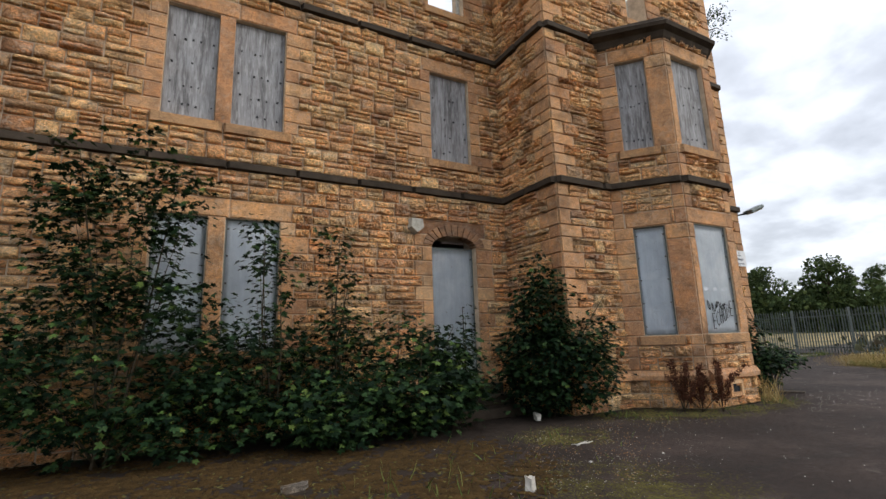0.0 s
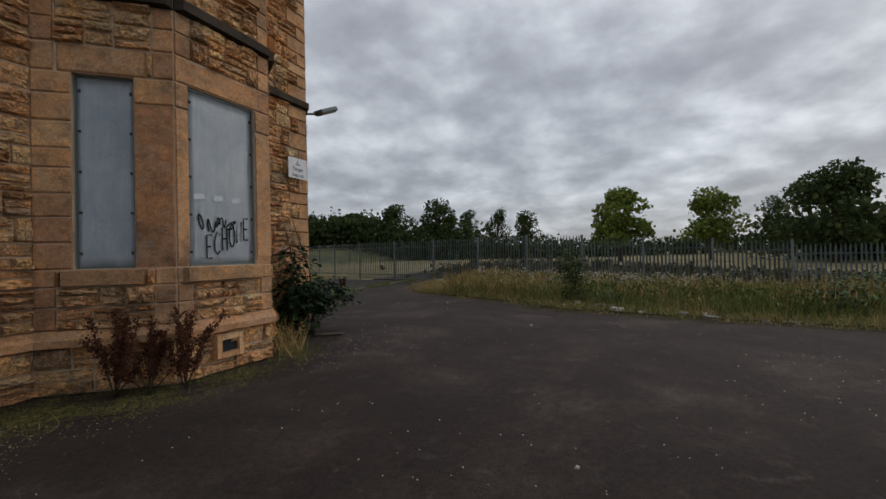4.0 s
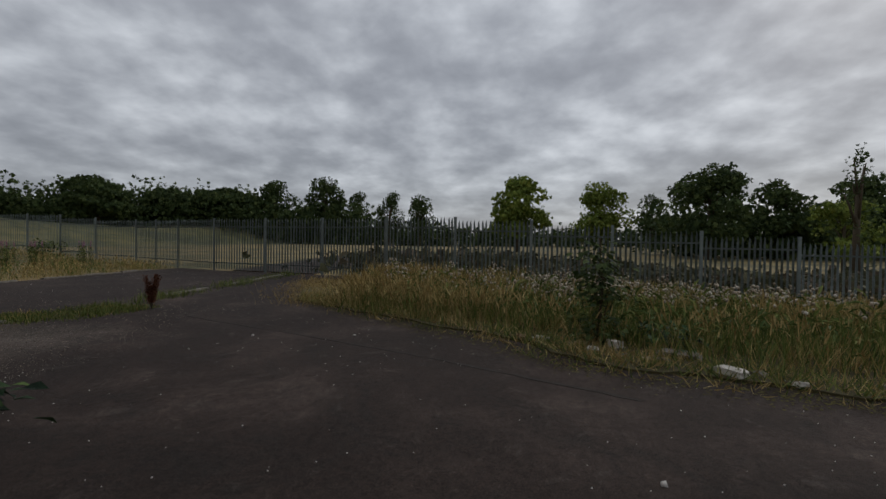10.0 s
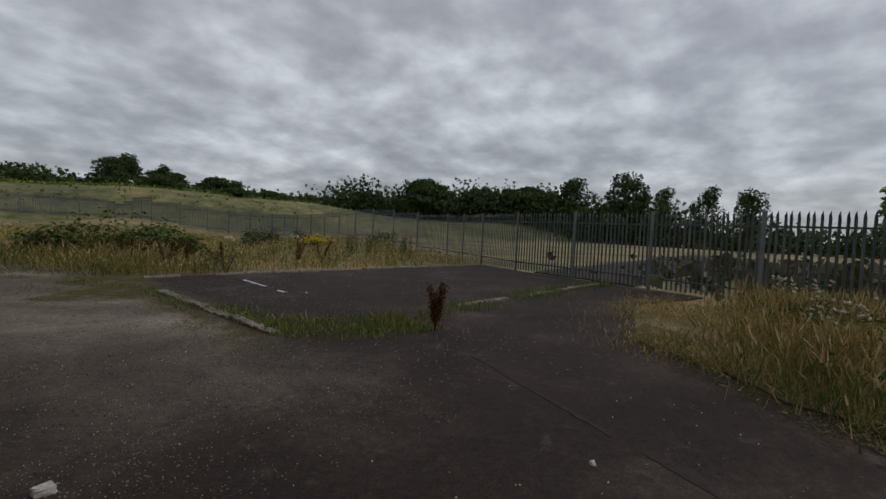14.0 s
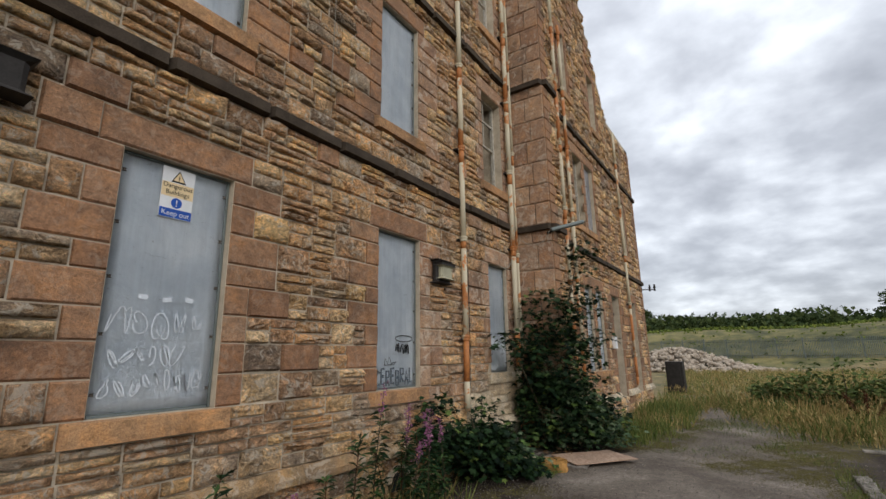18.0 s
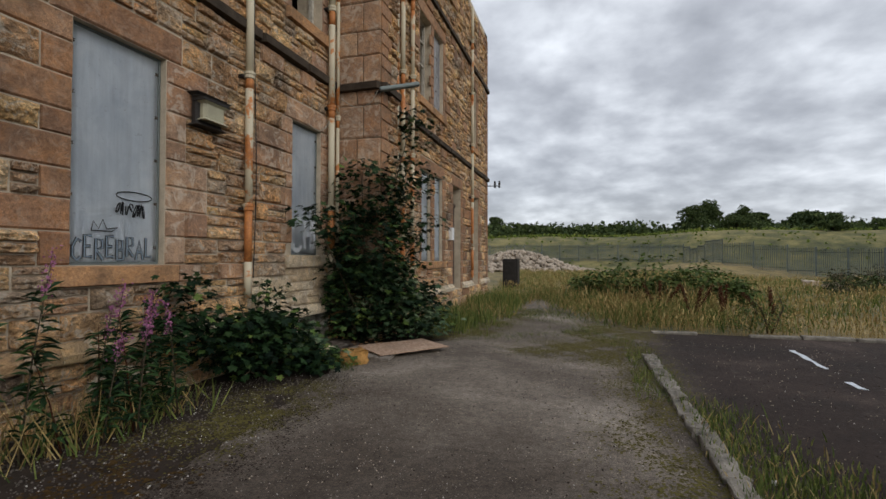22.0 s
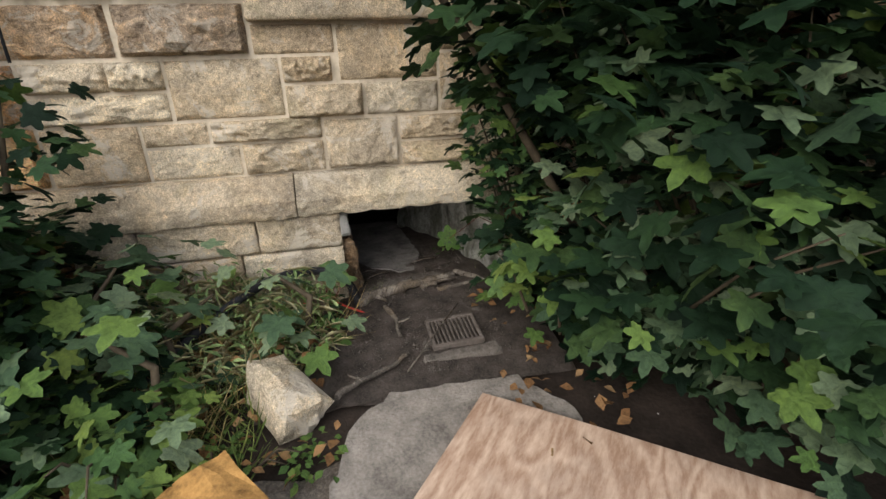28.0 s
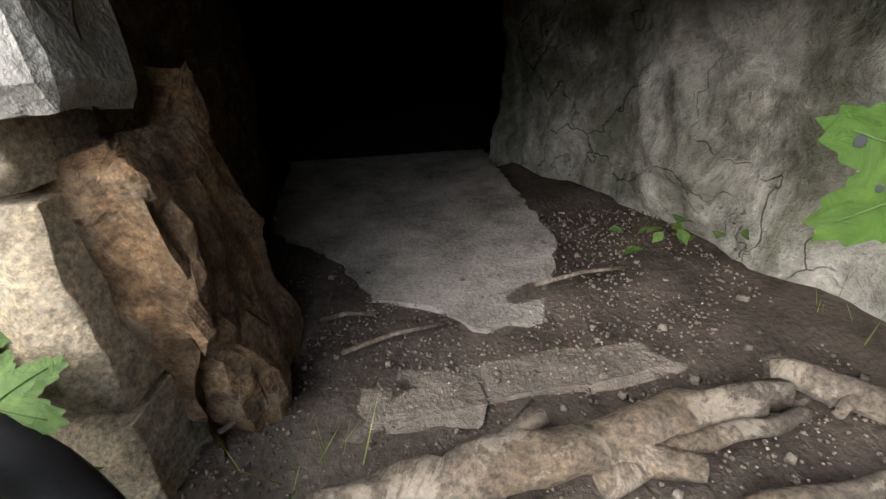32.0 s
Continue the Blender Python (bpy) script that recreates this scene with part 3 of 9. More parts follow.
def scatter(name, template, rot, loc, mat, smooth=False):
    """Many copies of one small template (vertices, faces), each turned and sized by rot and put at loc, in one mesh."""
    tv, tf = np.asarray(template[0], np.float32), template[1]
    n, k = len(loc), len(tv)
    verts = np.einsum("nij,kj->nki", rot, tv) + np.asarray(loc)[:, None, :]
    flat_, sizes = np.concatenate([np.asarray(f) for f in tf]), np.array([len(f) for f in tf])
    loops = (flat_[None, :] + (np.arange(n) * k)[:, None]).ravel()
    return np_mesh(name, verts.reshape(-1, 3), loops, np.tile(sizes, n), mat, smooth)


def turns(n, rng, tilt=0.6, size=(0.7, 1.3), upright=False):
    """Random turns about z, leaned by up to tilt, with random sizes."""
    a, b_, c = rng.uniform(0, 2 * np.pi, n), rng.uniform(-tilt, tilt, n), rng.uniform(-tilt, tilt, n)
    ca, sa, cb, sb, cc, sc = np.cos(a), np.sin(a), np.cos(b_), np.sin(b_), np.cos(c), np.sin(c)
    z = np.zeros(n)
    o = np.ones(n)
    rz = np.stack([np.stack([ca, -sa, z], 1), np.stack([sa, ca, z], 1), np.stack([z, z, o], 1)], 1)
    rx = np.stack([np.stack([o, z, z], 1), np.stack([z, cb, -sb], 1), np.stack([z, sb, cb], 1)], 1)
    ry = np.stack([np.stack([cc, z, sc], 1), np.stack([z, o, z], 1), np.stack([-sc, z, cc], 1)], 1)
    s = rng.uniform(size[0], size[1], n)
    return rz @ rx @ ry * s[:, None, None]


def box(bm, lo, hi, bevel=0.0):
    m = Matrix.Translation([(a + b) / 2 for a, b in zip(lo, hi)]) @ Matrix.Diagonal((*[b - a for a, b in zip(lo, hi)], 1))
    g = bmesh.ops.create_cube(bm, size=1.0, matrix=m)
    if bevel:
        es = list({e for v in g["verts"] for e in v.link_edges})
        bmesh.ops.bevel(bm, geom=es, offset=bevel, segments=2, affect="EDGES", profile=0.5)
    return bm


def tube(bm, pts, radius, sides=8, radius2=None):
    """A round tube along points, closed at both ends."""
    pts = [Vector(p) for p in pts]
    rings = []
    for i, p in enumerate(pts):
        d = (pts[min(i + 1, len(pts) - 1)] - pts[max(i - 1, 0)]).normalized()
        side = d.cross(Vector((0.13, 0.27, 0.95))) if abs(d.z) < 0.9 else d.cross(Vector((1, 0.1, 0)))
        side.normalize()
        other = d.cross(side)
        r = radius if radius2 is None else radius + (radius2 - radius) * i / (len(pts) - 1)
        rings.append([bm.verts.new(p + r * (math.cos(2 * math.pi * k / sides) * side + math.sin(2 * math.pi * k / sides) * other)) for k in range(sides)])
    for a, b_ in zip(rings, rings[1:]):
        for k in range(sides):
            f = bm.faces.new((a[k], a[(k + 1) % sides], b_[(k + 1) % sides], b_[k]))
            f.smooth = True
    bm.faces.new(rings[0][::-1])
    bm.faces.new(rings[-1])
    return bm


def lathe(bm, profile, m=Matrix(), sides=16):
    rings = [[bm.verts.new(m @ Vector((r * math.cos(2 * math.pi * k / sides), r * math.sin(2 * math.pi * k / sides), z))) for k in range(sides)] for r, z in profile]
    for a, b_ in zip(rings, rings[1:]):
        for k in range(sides):
            bm.faces.new((a[k], a[(k + 1) % sides], b_[(k + 1) % sides], b_[k]))
    bm.faces.new(rings[0][::-1])
    bm.faces.new(rings[-1])
    return bm


def lump(bm, m, seed=0, rough=0.22, cuts=2):
    """A broken stone: a box pushed about and chipped."""
    rng = random.Random(seed)
    g = bmesh.ops.create_cube(bm, size=1.0)
    es = list({e for v in g["verts"] for e in v.link_edges})
    bmesh.ops.bevel(bm, geom=es, offset=0.12, segments=1, affect="EDGES")
    for v in bm.verts:
        v.co += Vector((rng.uniform(-1, 1), rng.uniform(-1, 1), rng.uniform(-1, 1))) * rough * 0.4
        v.co = m @ v.co
    return bm


def in_poly(x, y, poly):
    inside = np.zeros(len(x), bool)
    j = len(poly) - 1
    for i in range(len(poly)):
        (xi, yi), (xj, yj) = poly[i], poly[j]
        cross = ((yi > y) != (yj > y)) & (x < (xj - xi) * (y - yi) / (yj - yi + 1e-12) + xi)
        inside ^= cross
        j = i
    return inside


# ---- the lie of the land ----
def smooth(a, b, v):
    k = np.clip((v - a) / (b - a), 0, 1)
    return k * k * (3 - 2 * k)


def land(x, y):
    """Height of the open ground: flat round the building, a long grassy bank behind, gentle swells far off."""
    x, y = np.asarray(x, float), np.asarray(y, float)
    bank = smooth(72, 98, y + 0.1 * x) * 5.7 * (1 - 0.35 * smooth(45, 110, x))
    swell = 0.35 * np.sin(x * 0.07 + 1) * np.sin(y * 0.05) * smooth(34, 60, np.hypot(x - 12, y - 8))
    small = 0.25 * np.sin(x * 0.21) * np.sin(y * 0.13 + 2) * smooth(80, 100, y + 0.1 * x)
    far = smooth(120, 260, np.hypot(x, y)) * 3.0
    dip = -0.062 * np.clip(6.0 - y, 0, 18) * smooth(17.5, 26, x) * (1 - smooth(60, 110, x))
    mound = 0.5 * np.exp(-((x - 36.5) / 5.0) ** 2 - ((y - 35.0) / 6.0) ** 2) + 1.15 * np.exp(-((x - 29.0) / 7.0) ** 2 - ((y - 64.0) / 6.0) ** 2)
    return bank + swell + small + far + dip + mound - 0.03


def ground_sheet():
    near_line = np.arange(-60, 190.1, 2.0)
    xs = np.r_[-900, -500, -250, -120, near_line, 240, 320, 500, 900]
    ys = np.r_[-900, -500, -250, -120, near_line, 240, 320, 500, 900]
    gx, gy = np.meshgrid(xs, ys, indexing="ij")
    v = np.stack([gx.ravel(), gy.ravel(), land(gx, gy).ravel()], 1)
    n, m = len(xs), len(ys)
    i = (np.arange(n - 1)[:, None] * m + np.arange(m - 1)[None, :]).ravel()
    q = np.stack([i, i + m, i + m + 1, i + 1], 1)
    me = np_mesh("ground", v, q.ravel(), np.full(len(q), 4), FIELD, True)
    me.materials.append(BANK)
    mid = v[q].mean(1)
    me.polygons.foreach_set("material_index", ((mid[:, 1] + 0.1 * mid[:, 0]) > 70).astype(np.int32))
    tagged(new("ground", me), "dry grassy waste ground rising to a green bank", "ground", kind="structure")


ground_sheet()


def flat_sheet(name, poly, z, mat, label, kind="structure", category="ground", skirt=0.06, jitter=0.0, seed=0, step=0.35):
    """A sheet over a polygon with a short skirt, its edge broken up a little."""
    rng = random.Random(seed)
    pts = []
    for a, b in zip(poly, poly[1:] + poly[:1]):
        a, b = Vector((*a, 0)), Vector((*b, 0))
        steps = max(1, int((b - a).length / step)) if jitter else 1
        for k in range(steps):
            p = a.lerp(b, k / steps)
            pts.append((p.x + rng.uniform(-jitter, jitter), p.y + rng.uniform(-jitter, jitter)))
    bm = bmesh.new()
    top = [bm.verts.new((x, y, z)) for x, y in pts]
    low = [bm.verts.new((x, y, z - skirt)) for x, y in pts]
    f = bm.faces.new(top)
    for i in range(len(pts)):
        j = (i + 1) % len(pts)
        bm.faces.new((top[j], top[i], low[i], low[j]))
    bmesh.ops.triangulate(bm, faces=[f])
    ob = part(name, bm, mat)
    tagged(ob, label, category, kind=kind)
    return ob


YARD = [(-9, -14), (-9, 8.4), (12.6, 8.4), (12.6, 24), (14.2, 27), (16.2, 26), (17.6, 21), (18.1, 19.2), (32.0, 19.4), (31.0, 16.5),
        (30.0, 11.6), (29.4, 9.5), (26, 10.2), (22.0, 8.6), (20.6, 6.6), (19.6, 5.0), (18.6, 3.6), (17.2, 2.4), (16.6, 0.7), (15.9, -1.2), (14.6, -6), (13.5, -14)]
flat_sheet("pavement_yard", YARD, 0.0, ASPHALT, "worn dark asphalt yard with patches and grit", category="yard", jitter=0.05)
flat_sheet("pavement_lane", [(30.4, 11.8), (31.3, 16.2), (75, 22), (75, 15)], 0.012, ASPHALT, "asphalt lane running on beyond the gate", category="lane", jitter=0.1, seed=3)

# ---- masonry ----
STOREYS = [0.0, 0.54, 0.72, 1.20, 1.40, 3.64, 3.97, 4.50, 4.64, 5.15, 5.35, 7.46, 7.78, 8.02, 8.16, 8.95, 9.14, 11.20, 11.55, 12.3, 13.1, 13.9, 14.7, 15.4]


def course_table():
    rng = random.Random(5)
    out = []
    for a, b in zip(STOREYS, STOREYS[1:]):
        n = max(1, round((b - a) / 0.27))
        cuts = [a + (b - a) * (k + (rng.uniform(-0.12, 0.12) if 0 < k < n else 0)) / n for k in range(n + 1)]
        out += list(zip(cuts, cuts[1:]))
    return out


COURSES = course_table()


def rock_template(seed, nx=7, nz=4, inset=1.0):
    """A rock-faced stone in a unit box; y points out of the wall, swelling and broken in a few planes."""
    rng = random.Random(seed)
    planes = [(rng.uniform(-0.8, 0.8), rng.uniform(-1.3, 0.9), rng.uniform(0.7, 1.15)) for _ in range(4)]
    xs = [0.0, 0.05] + [0.05 + 0.9 * k / (nx - 2) for k in range(1, nx - 2)] + [0.95, 1.0]
    zs = [0.0, 0.1] + [0.1 + 0.8 * k / (nz - 2) for k in range(1, nz - 2)] + [0.9, 1.0]
    verts, faces = [], []
    for i, x in enumerate(xs):
        for k, z in enumerate(zs):
            edge = min(i, nx - i, k, nz - k)
            p = Vector((x * 2.2 + seed * 7.1, z * 1.1, seed * 1.7))
            y = min(c + a * (x - 0.5) * 1.1 + b * (z - 0.5) * 0.9 for a, b, c in planes) + 0.4 * noise.noise(p * 2.6) + 0.3 * noise.noise(p * 7)
            if edge == 0:
                y = 0.10 + 0.12 * noise.noise(p * 5)
            elif edge == 1:
                y = min(y, 0.85 + 0.3 * noise.noise(p * 4))
            jx = 0.012 * noise.noise(p * 9) if 0 < i < nx else inset * 0.01 * (1 + noise.noise(p * 6)) * (1 if i == 0 else -1)
            jz = 0.03 * noise.noise(p * 8 + Vector((3, 0, 0))) if 0 < k < nz else inset * 0.025 * (1 + noise.noise(p * 6 + Vector((5, 0, 0)))) * (1 if k == 0 else -1)
            verts.append((x + jx, max(0.03, y), z + jz))
    n = nz + 1
    for i in range(nx):
        for k in range(nz):
            faces.append((i * n + k, (i + 1) * n + k, (i + 1) * n + k + 1, i * n + k + 1))
    ring = [i * n for i in range(nx + 1)] + [nx * n + k for k in range(1, nz + 1)] + [i * n + nz for i in range(nx - 1, -1, -1)] + [k for k in range(nz - 1, 0, -1)]
    first = len(verts)
    for r in ring:
        x, y, z = verts[r]
        verts.append((x, -0.6, z))
    for a in range(len(ring)):
        b = (a + 1) % len(ring)
        faces.append((ring[b], ring[a], first + a, first + b))
    return verts, faces


def worn_template(seed, nx=22, nz=12):
    """A dressed block with a worn, pitted face and soft chipped edges."""
    verts, faces = [], []
    for i in range(nx + 1):
        for k in range(nz + 1):
            edge = min(i, nx - i, k, nz - k)
            p = Vector((i / nx * 2.4 + seed * 5.3, k / nz * 1.2, seed))
            y = 0.93 + 0.1 * noise.noise(p * 4) + 0.05 * noise.noise(p * 13) - (0.14 if edge == 0 else 0)
            verts.append((i / nx + 0.006 * noise.noise(p * 11), y, k / nz + 0.02 * noise.noise(p * 9 + Vector((4, 0, 0)))))
    n = nz + 1
    for i in range(nx):
        for k in range(nz):
            faces.append((i * n + k, (i + 1) * n + k, (i + 1) * n + k + 1, i * n + k + 1))
    ring = [i * n for i in range(nx + 1)] + [nx * n + k for k in range(1, nz + 1)] + [i * n + nz for i in range(nx - 1, -1, -1)] + [k for k in range(nz - 1, 0, -1)]
    first = len(verts)
    verts += [(verts[r][0], -0.6, verts[r][2]) for r in ring]
    faces += [(ring[(a + 1) % len(ring)], ring[a], first + a, first + (a + 1) % len(ring)) for a in range(len(ring))]
    return verts, faces


def dressed_template(seed):
    rng = random.Random(seed)
    e = 0.03
    verts = [(0, 0.2, 0), (1, 0.2, 0), (1, 0.2, 1), (0, 0.2, 1), (e, 1, e * 2), (1 - e, 1, e * 2), (1 - e, 1, 1 - e * 2), (e, 1, 1 - e * 2), (0, -0.6, 0), (1, -0.6, 0), (1, -0.6, 1), (0, -0.6, 1)]
    verts = [(x, y + (rng.uniform(-0.08, 0.08) if y > 0 else 0), z) for x, y, z in verts]
    faces = [(4, 5, 6, 7)] + [(a, (a + 1) % 4, 4 + (a + 1) % 4, 4 + a) for a in range(4)] + [((a + 1) % 4, a, 8 + a, 8 + (a + 1) % 4) for a in range(4)]
    return verts, faces


def template_mesh(name, t, mat):
    me = bpy.data.meshes.new(name)
    me.from_pydata(t[0], [], t[1])
    me.materials.append(mat)
    me.update()
    return me


ROCKS = [rock_template(s, 8, 5) for s in range(16)]
BLOCKS = [dressed_template(s) for s in range(4)]
FINE_ROCKS = [rock_template(s, 12, 7) for s in range(16)]
ROCK_MESH = [template_mesh("stone", t, RUBBLE) for t in FINE_ROCKS]
ROCK_RED = [template_mesh("stone", t, RUBBLE_RED) for t in FINE_ROCKS]
ROCK_PALE = [template_mesh("stone", rock_template(s, 26, 14, 0.4), PALE) for s in range(20, 32)]
for me_ in ROCK_PALE:
    me_.polygons.foreach_set("use_smooth", np.ones(len(me_.polygons), bool))
BLOCK_MESH = [template_mesh("block", t, ASHLAR) for t in BLOCKS]
BROWN_MESH = [template_mesh("block", t, ASHLAR_BROWN) for t in BLOCKS]
DUN_MESH = [template_mesh("block", t, ASHLAR_DUN) for t in BLOCKS]
PALE_MESH = [template_mesh("block", worn_template(s), PALE) for s in range(5)]
for me_ in PALE_MESH:
    me_.polygons.foreach_set("use_smooth", np.arange(len(me_.polygons)) < 22 * 12)
SILL_MESH = [template_mesh("sill", t, SILL) for t in BLOCKS]
BAND_MESH = [template_mesh("string_course", t, BAND) for t in BLOCKS]
pieces_later = []


class Wall:
    """One flat face of the building: u along it from its origin, n out of it, z up."""

    def __init__(self, name, label, origin, along, out, length, seed, top=12.3, low=0.0, thick=0.5):
        self.o, self.u, self.n = Vector((*origin, 0)), Vector((*along, 0)).normalized(), Vector((*out, 0)).normalized()
        self.length, self.top, self.low, self.thick, self.rng = length, top, low, thick, random.Random(seed)
        self.holes, self.blocks, self.stones, self.skip = [], [], [], []
        self.name, self.label = name, label
        self.roof, self.rubble, self.mortar, self.rocks = None, RUBBLE, MORTAR, ROCK_MESH

    def at(self, u, n, z):
        p = self.o + self.u * u + self.n * n
        return Vector((p.x, p.y, z))

    def block(self, u, z, w, h, depth, meshes, name, gap=0.006):
        self.blocks.append((u + gap, z + gap, w - 2 * gap, h - 2 * gap, depth, meshes, name))
        self.skip.append((u, u + w, z, z + h))

    def opening(self, u0, u1, z0, z1, jambs=(0.26, 0.58), lintel=0.32, sill=0.2, arch=False):
        self.holes.append((u0, u1, z0, z1))
        if lintel:
            self.block(u0 - 0.2, z1, u1 - u0 + 0.4, lintel, 0.022, BLOCK_MESH, "lintel")
        if sill:
            self.block(u0 - 0.16, z0 - sill, u1 - u0 + 0.32, sill, 0.085, SILL_MESH, "sill")
        for i, (a, b) in enumerate(COURSES):
            if a >= z0 - 0.01 and b <= z1 + 0.01 and jambs:
                w = jambs[i % 2]
                self.block(u0 - w, a, w, b - a, 0.022, BLOCK_MESH, "jamb_block")
                w = jambs[(i + self.rng.randrange(2)) % 2]
                self.block(u1, a, w, b - a, 0.022, BLOCK_MESH, "jamb_block")

    def quoins(self, left=True, right=True, sizes=(0.3, 0.58), zmin=0.72):
        for i, (a, b) in enumerate(COURSES):
            if b > self.top + 0.01 or a < zmin - 0.01:
                continue
            if left:
                self.block(0, a, sizes[i % 2], b - a, 0.022, BLOCK_MESH, "quoin")
            if right:
                w = sizes[(i + 1) % 2]
                self.block(self.length - w, a, w, b - a, 0.022, BLOCK_MESH, "quoin")

    def band(self, z0, z1, depth=0.11, u0=None, u1=None, run=1.15):
        u0, u1 = (0 if u0 is None else u0), (self.length if u1 is None else u1)
        n = max(1, round((u1 - u0) / run))
        for k in range(n):
            self.block(u0 + (u1 - u0) * k / n, z0, (u1 - u0) / n, z1 - z0, depth, BAND_MESH, "string_course", 0.002)
            self.skip.pop()
        self.skip.append((u0, u1, z0, z1))

    def free(self, z0, z1):
        spans = [(0.0, self.length)]
        for a, b, c, d in self.skip + self.holes:
            if c < z1 - 0.02 and d > z0 + 0.02:
                spans = [s for p, q in spans for s in ((p, min(q, a)), (max(p, b), q)) if s[1] - s[0] > 0.03]
        return spans

    def fill(self, tall=0.36, long=(0.24, 0.6), zmin=0.0):
        rng = self.rng
        for a, b in COURSES:
            if b > self.top + 0.01 or a < max(self.low, zmin) - 0.01:
                continue
            for p, q in self.free(a, b):
                u = p
                while q - u > 0.02:
                    w = rng.uniform(*long)
                    if q - u - w < 0.16:
                        w = q - u
                    if self.roof and b > self.roof(u + w / 2):
                        u += w
                        continue
                    kind = rng.random()
                    if kind < 0.07 and self.rocks is ROCK_MESH and q - u > 0.3:
                        w = min(q - u, rng.uniform(0.3, 0.55)) if q - u > 0.75 else q - u
                        self.blocks.append((u + 0.005, a + 0.005, w - 0.01, b - a - 0.01, 0.045, BLOCK_MESH, "squared_block"))
                        u += w
                        continue
                    if kind < tall or w < 0.2 or b - a < 0.16:
                        cuts = [(a, b, u, u + min(w, 0.44) if q - u - w > 0.2 else u + w)]
                        w = cuts[0][3] - u
                    else:
                        m = a + (b - a) * rng.uniform(0.36, 0.64)
                        if 0.55 < kind < 0.76 and w > 0.32:
                            s = u + w * rng.uniform(0.4, 0.6)
                            cuts = [(a, m, u, s), (a, m, s, u + w), (m, b, u, u + w)]
                        elif kind > 0.76 and b - a > 0.22:
                            m1, m2 = a + (b - a) * 0.33, a + (b - a) * 0.66
                            cuts = [(a, m1, u, u + w), (m1, m2, u, u + w), (m2, b, u, u + w)]
                        else:
                            cuts = [(a, m, u, u + w), (m, b, u, u + w)]
                    for z0, z1, u0, u1 in cuts:
                        self.stones.append((u0 + 0.007, z0 + 0.006, u1 - u0 - 0.014, z1 - z0 - 0.012, rng.uniform(0.045, 0.115) if self.rocks is ROCK_RED else rng.uniform(0.035, 0.09), rng.randrange(len(ROCKS))))
                    u += w

    def backing(self, thick=None):
        """The core of the wall, with its openings cut through."""
        thick = thick or self.thick
        us = sorted({0.0, self.length, *[v for h in self.holes for v in h[:2]]})
        zs = sorted({self.low, self.top, *[v for h in self.holes for v in h[2:]]})
        us = [v for v in us if 0 <= v <= self.length]
        if self.roof:
            us = sorted({*us, *np.linspace(0, self.length, 41).tolist()})
        bm = bmesh.new()
        for a, b in zip(us, us[1:]):
            for c, d in zip(zs, zs[1:]):
                mu, mz = (a + b) / 2, (c + d) / 2
                if any(h[0] < mu < h[1] and h[2] < mz < h[3] for h in self.holes):
                    continue
                if self.roof:
                    if self.roof(mu) < c:
                        continue
                    d = min(d, self.roof(mu))
                v = [bm.verts.new(self.at(u, n, z)) for n in (0, -thick) for u, z in ((a, c), (b, c), (b, d), (a, d))]
                for f in ((0, 1, 2, 3), (7, 6, 5, 4), (0, 4, 5, 1), (1, 5, 6, 2), (2, 6, 7, 3), (3, 7, 4, 0)):
                    bm.faces.new([v[i] for i in f])
        bmesh.ops.remove_doubles(bm, verts=bm.verts, dist=0.0005)
        seen_ = {}
        for f in list(bm.faces):
            seen_.setdefault(frozenset(f.verts), []).append(f)
        for fs in seen_.values():
            if len(fs) > 1:
                for f in fs:
                    bm.faces.remove(f)
        self.ob = part(self.name, bm, self.mortar)
        tagged(self.ob, self.label, "wall", kind="structure")
        return self.ob

    def finish(self, focus, count=300):
        """Queue the pieces: the nearest to a point of the wall singly, the rest joined."""
        pieces_later.append((self, focus, count))
        return self.backing()


def place_piece(wall, name, me, u, z, w, h, depth):
    ob = bpy.data.objects.new(name, me)
    o = wall.at(u, 0, z)
    m = Matrix.Identity(4)
    m.col[0][:3], m.col[1][:3], m.col[2][:3], m.col[3][:3] = wall.u * w, wall.n * depth, (0, 0, h), o
    ob.matrix_basis = m
    ob.parent = wall.ob
    scene.collection.objects.link(ob)
    return ob


def lay_pieces(wall, focus, count):
    for u, z, w, h, depth, meshes, name in wall.blocks:
        if wall.roof and z + h > wall.roof(u + w / 2):
            continue
        if meshes is BLOCK_MESH and wall.rocks is ROCK_MESH:
            meshes = BROWN_MESH if wall is not east or u < 5.6 else DUN_MESH
        place_piece(wall, name, meshes[wall.rng.randrange(len(meshes))], u, z, w, h, depth)
    order = sorted(wall.stones, key=lambda s: (s[0] + s[2] / 2 - focus[0]) ** 2 + ((s[1] - focus[1]) * 1.3) ** 2)
    for u, z, w, h, depth, k in order[:count]:
        place_piece(wall, "stone", wall.rocks[k], u, z, w, h, depth)
    rest = order[count:]
    if not rest:
        return
    verts, loops, sizes, base = [], [], [], 0
    U, N, O = (np.array(v[:3]) for v in (wall.u, wall.n, wall.o))
    for u, z, w, h, depth, k in rest:
        t = np.asarray(ROCKS[k][0])
        verts.append(O + np.outer(u + t[:, 0] * w, U) + np.outer(t[:, 1] * depth, N) + np.outer(z + t[:, 2] * h, (0, 0, 1)))
        for f in ROCKS[k][1]:
            loops.extend(i + base for i in f)
            sizes.append(len(f))
        base += len(t)
    ob = new("stonework", np_mesh("stonework", np.concatenate(verts), loops, sizes, wall.rubble))
    ob.parent = wall.ob
    tagged(ob, kind="stuff")


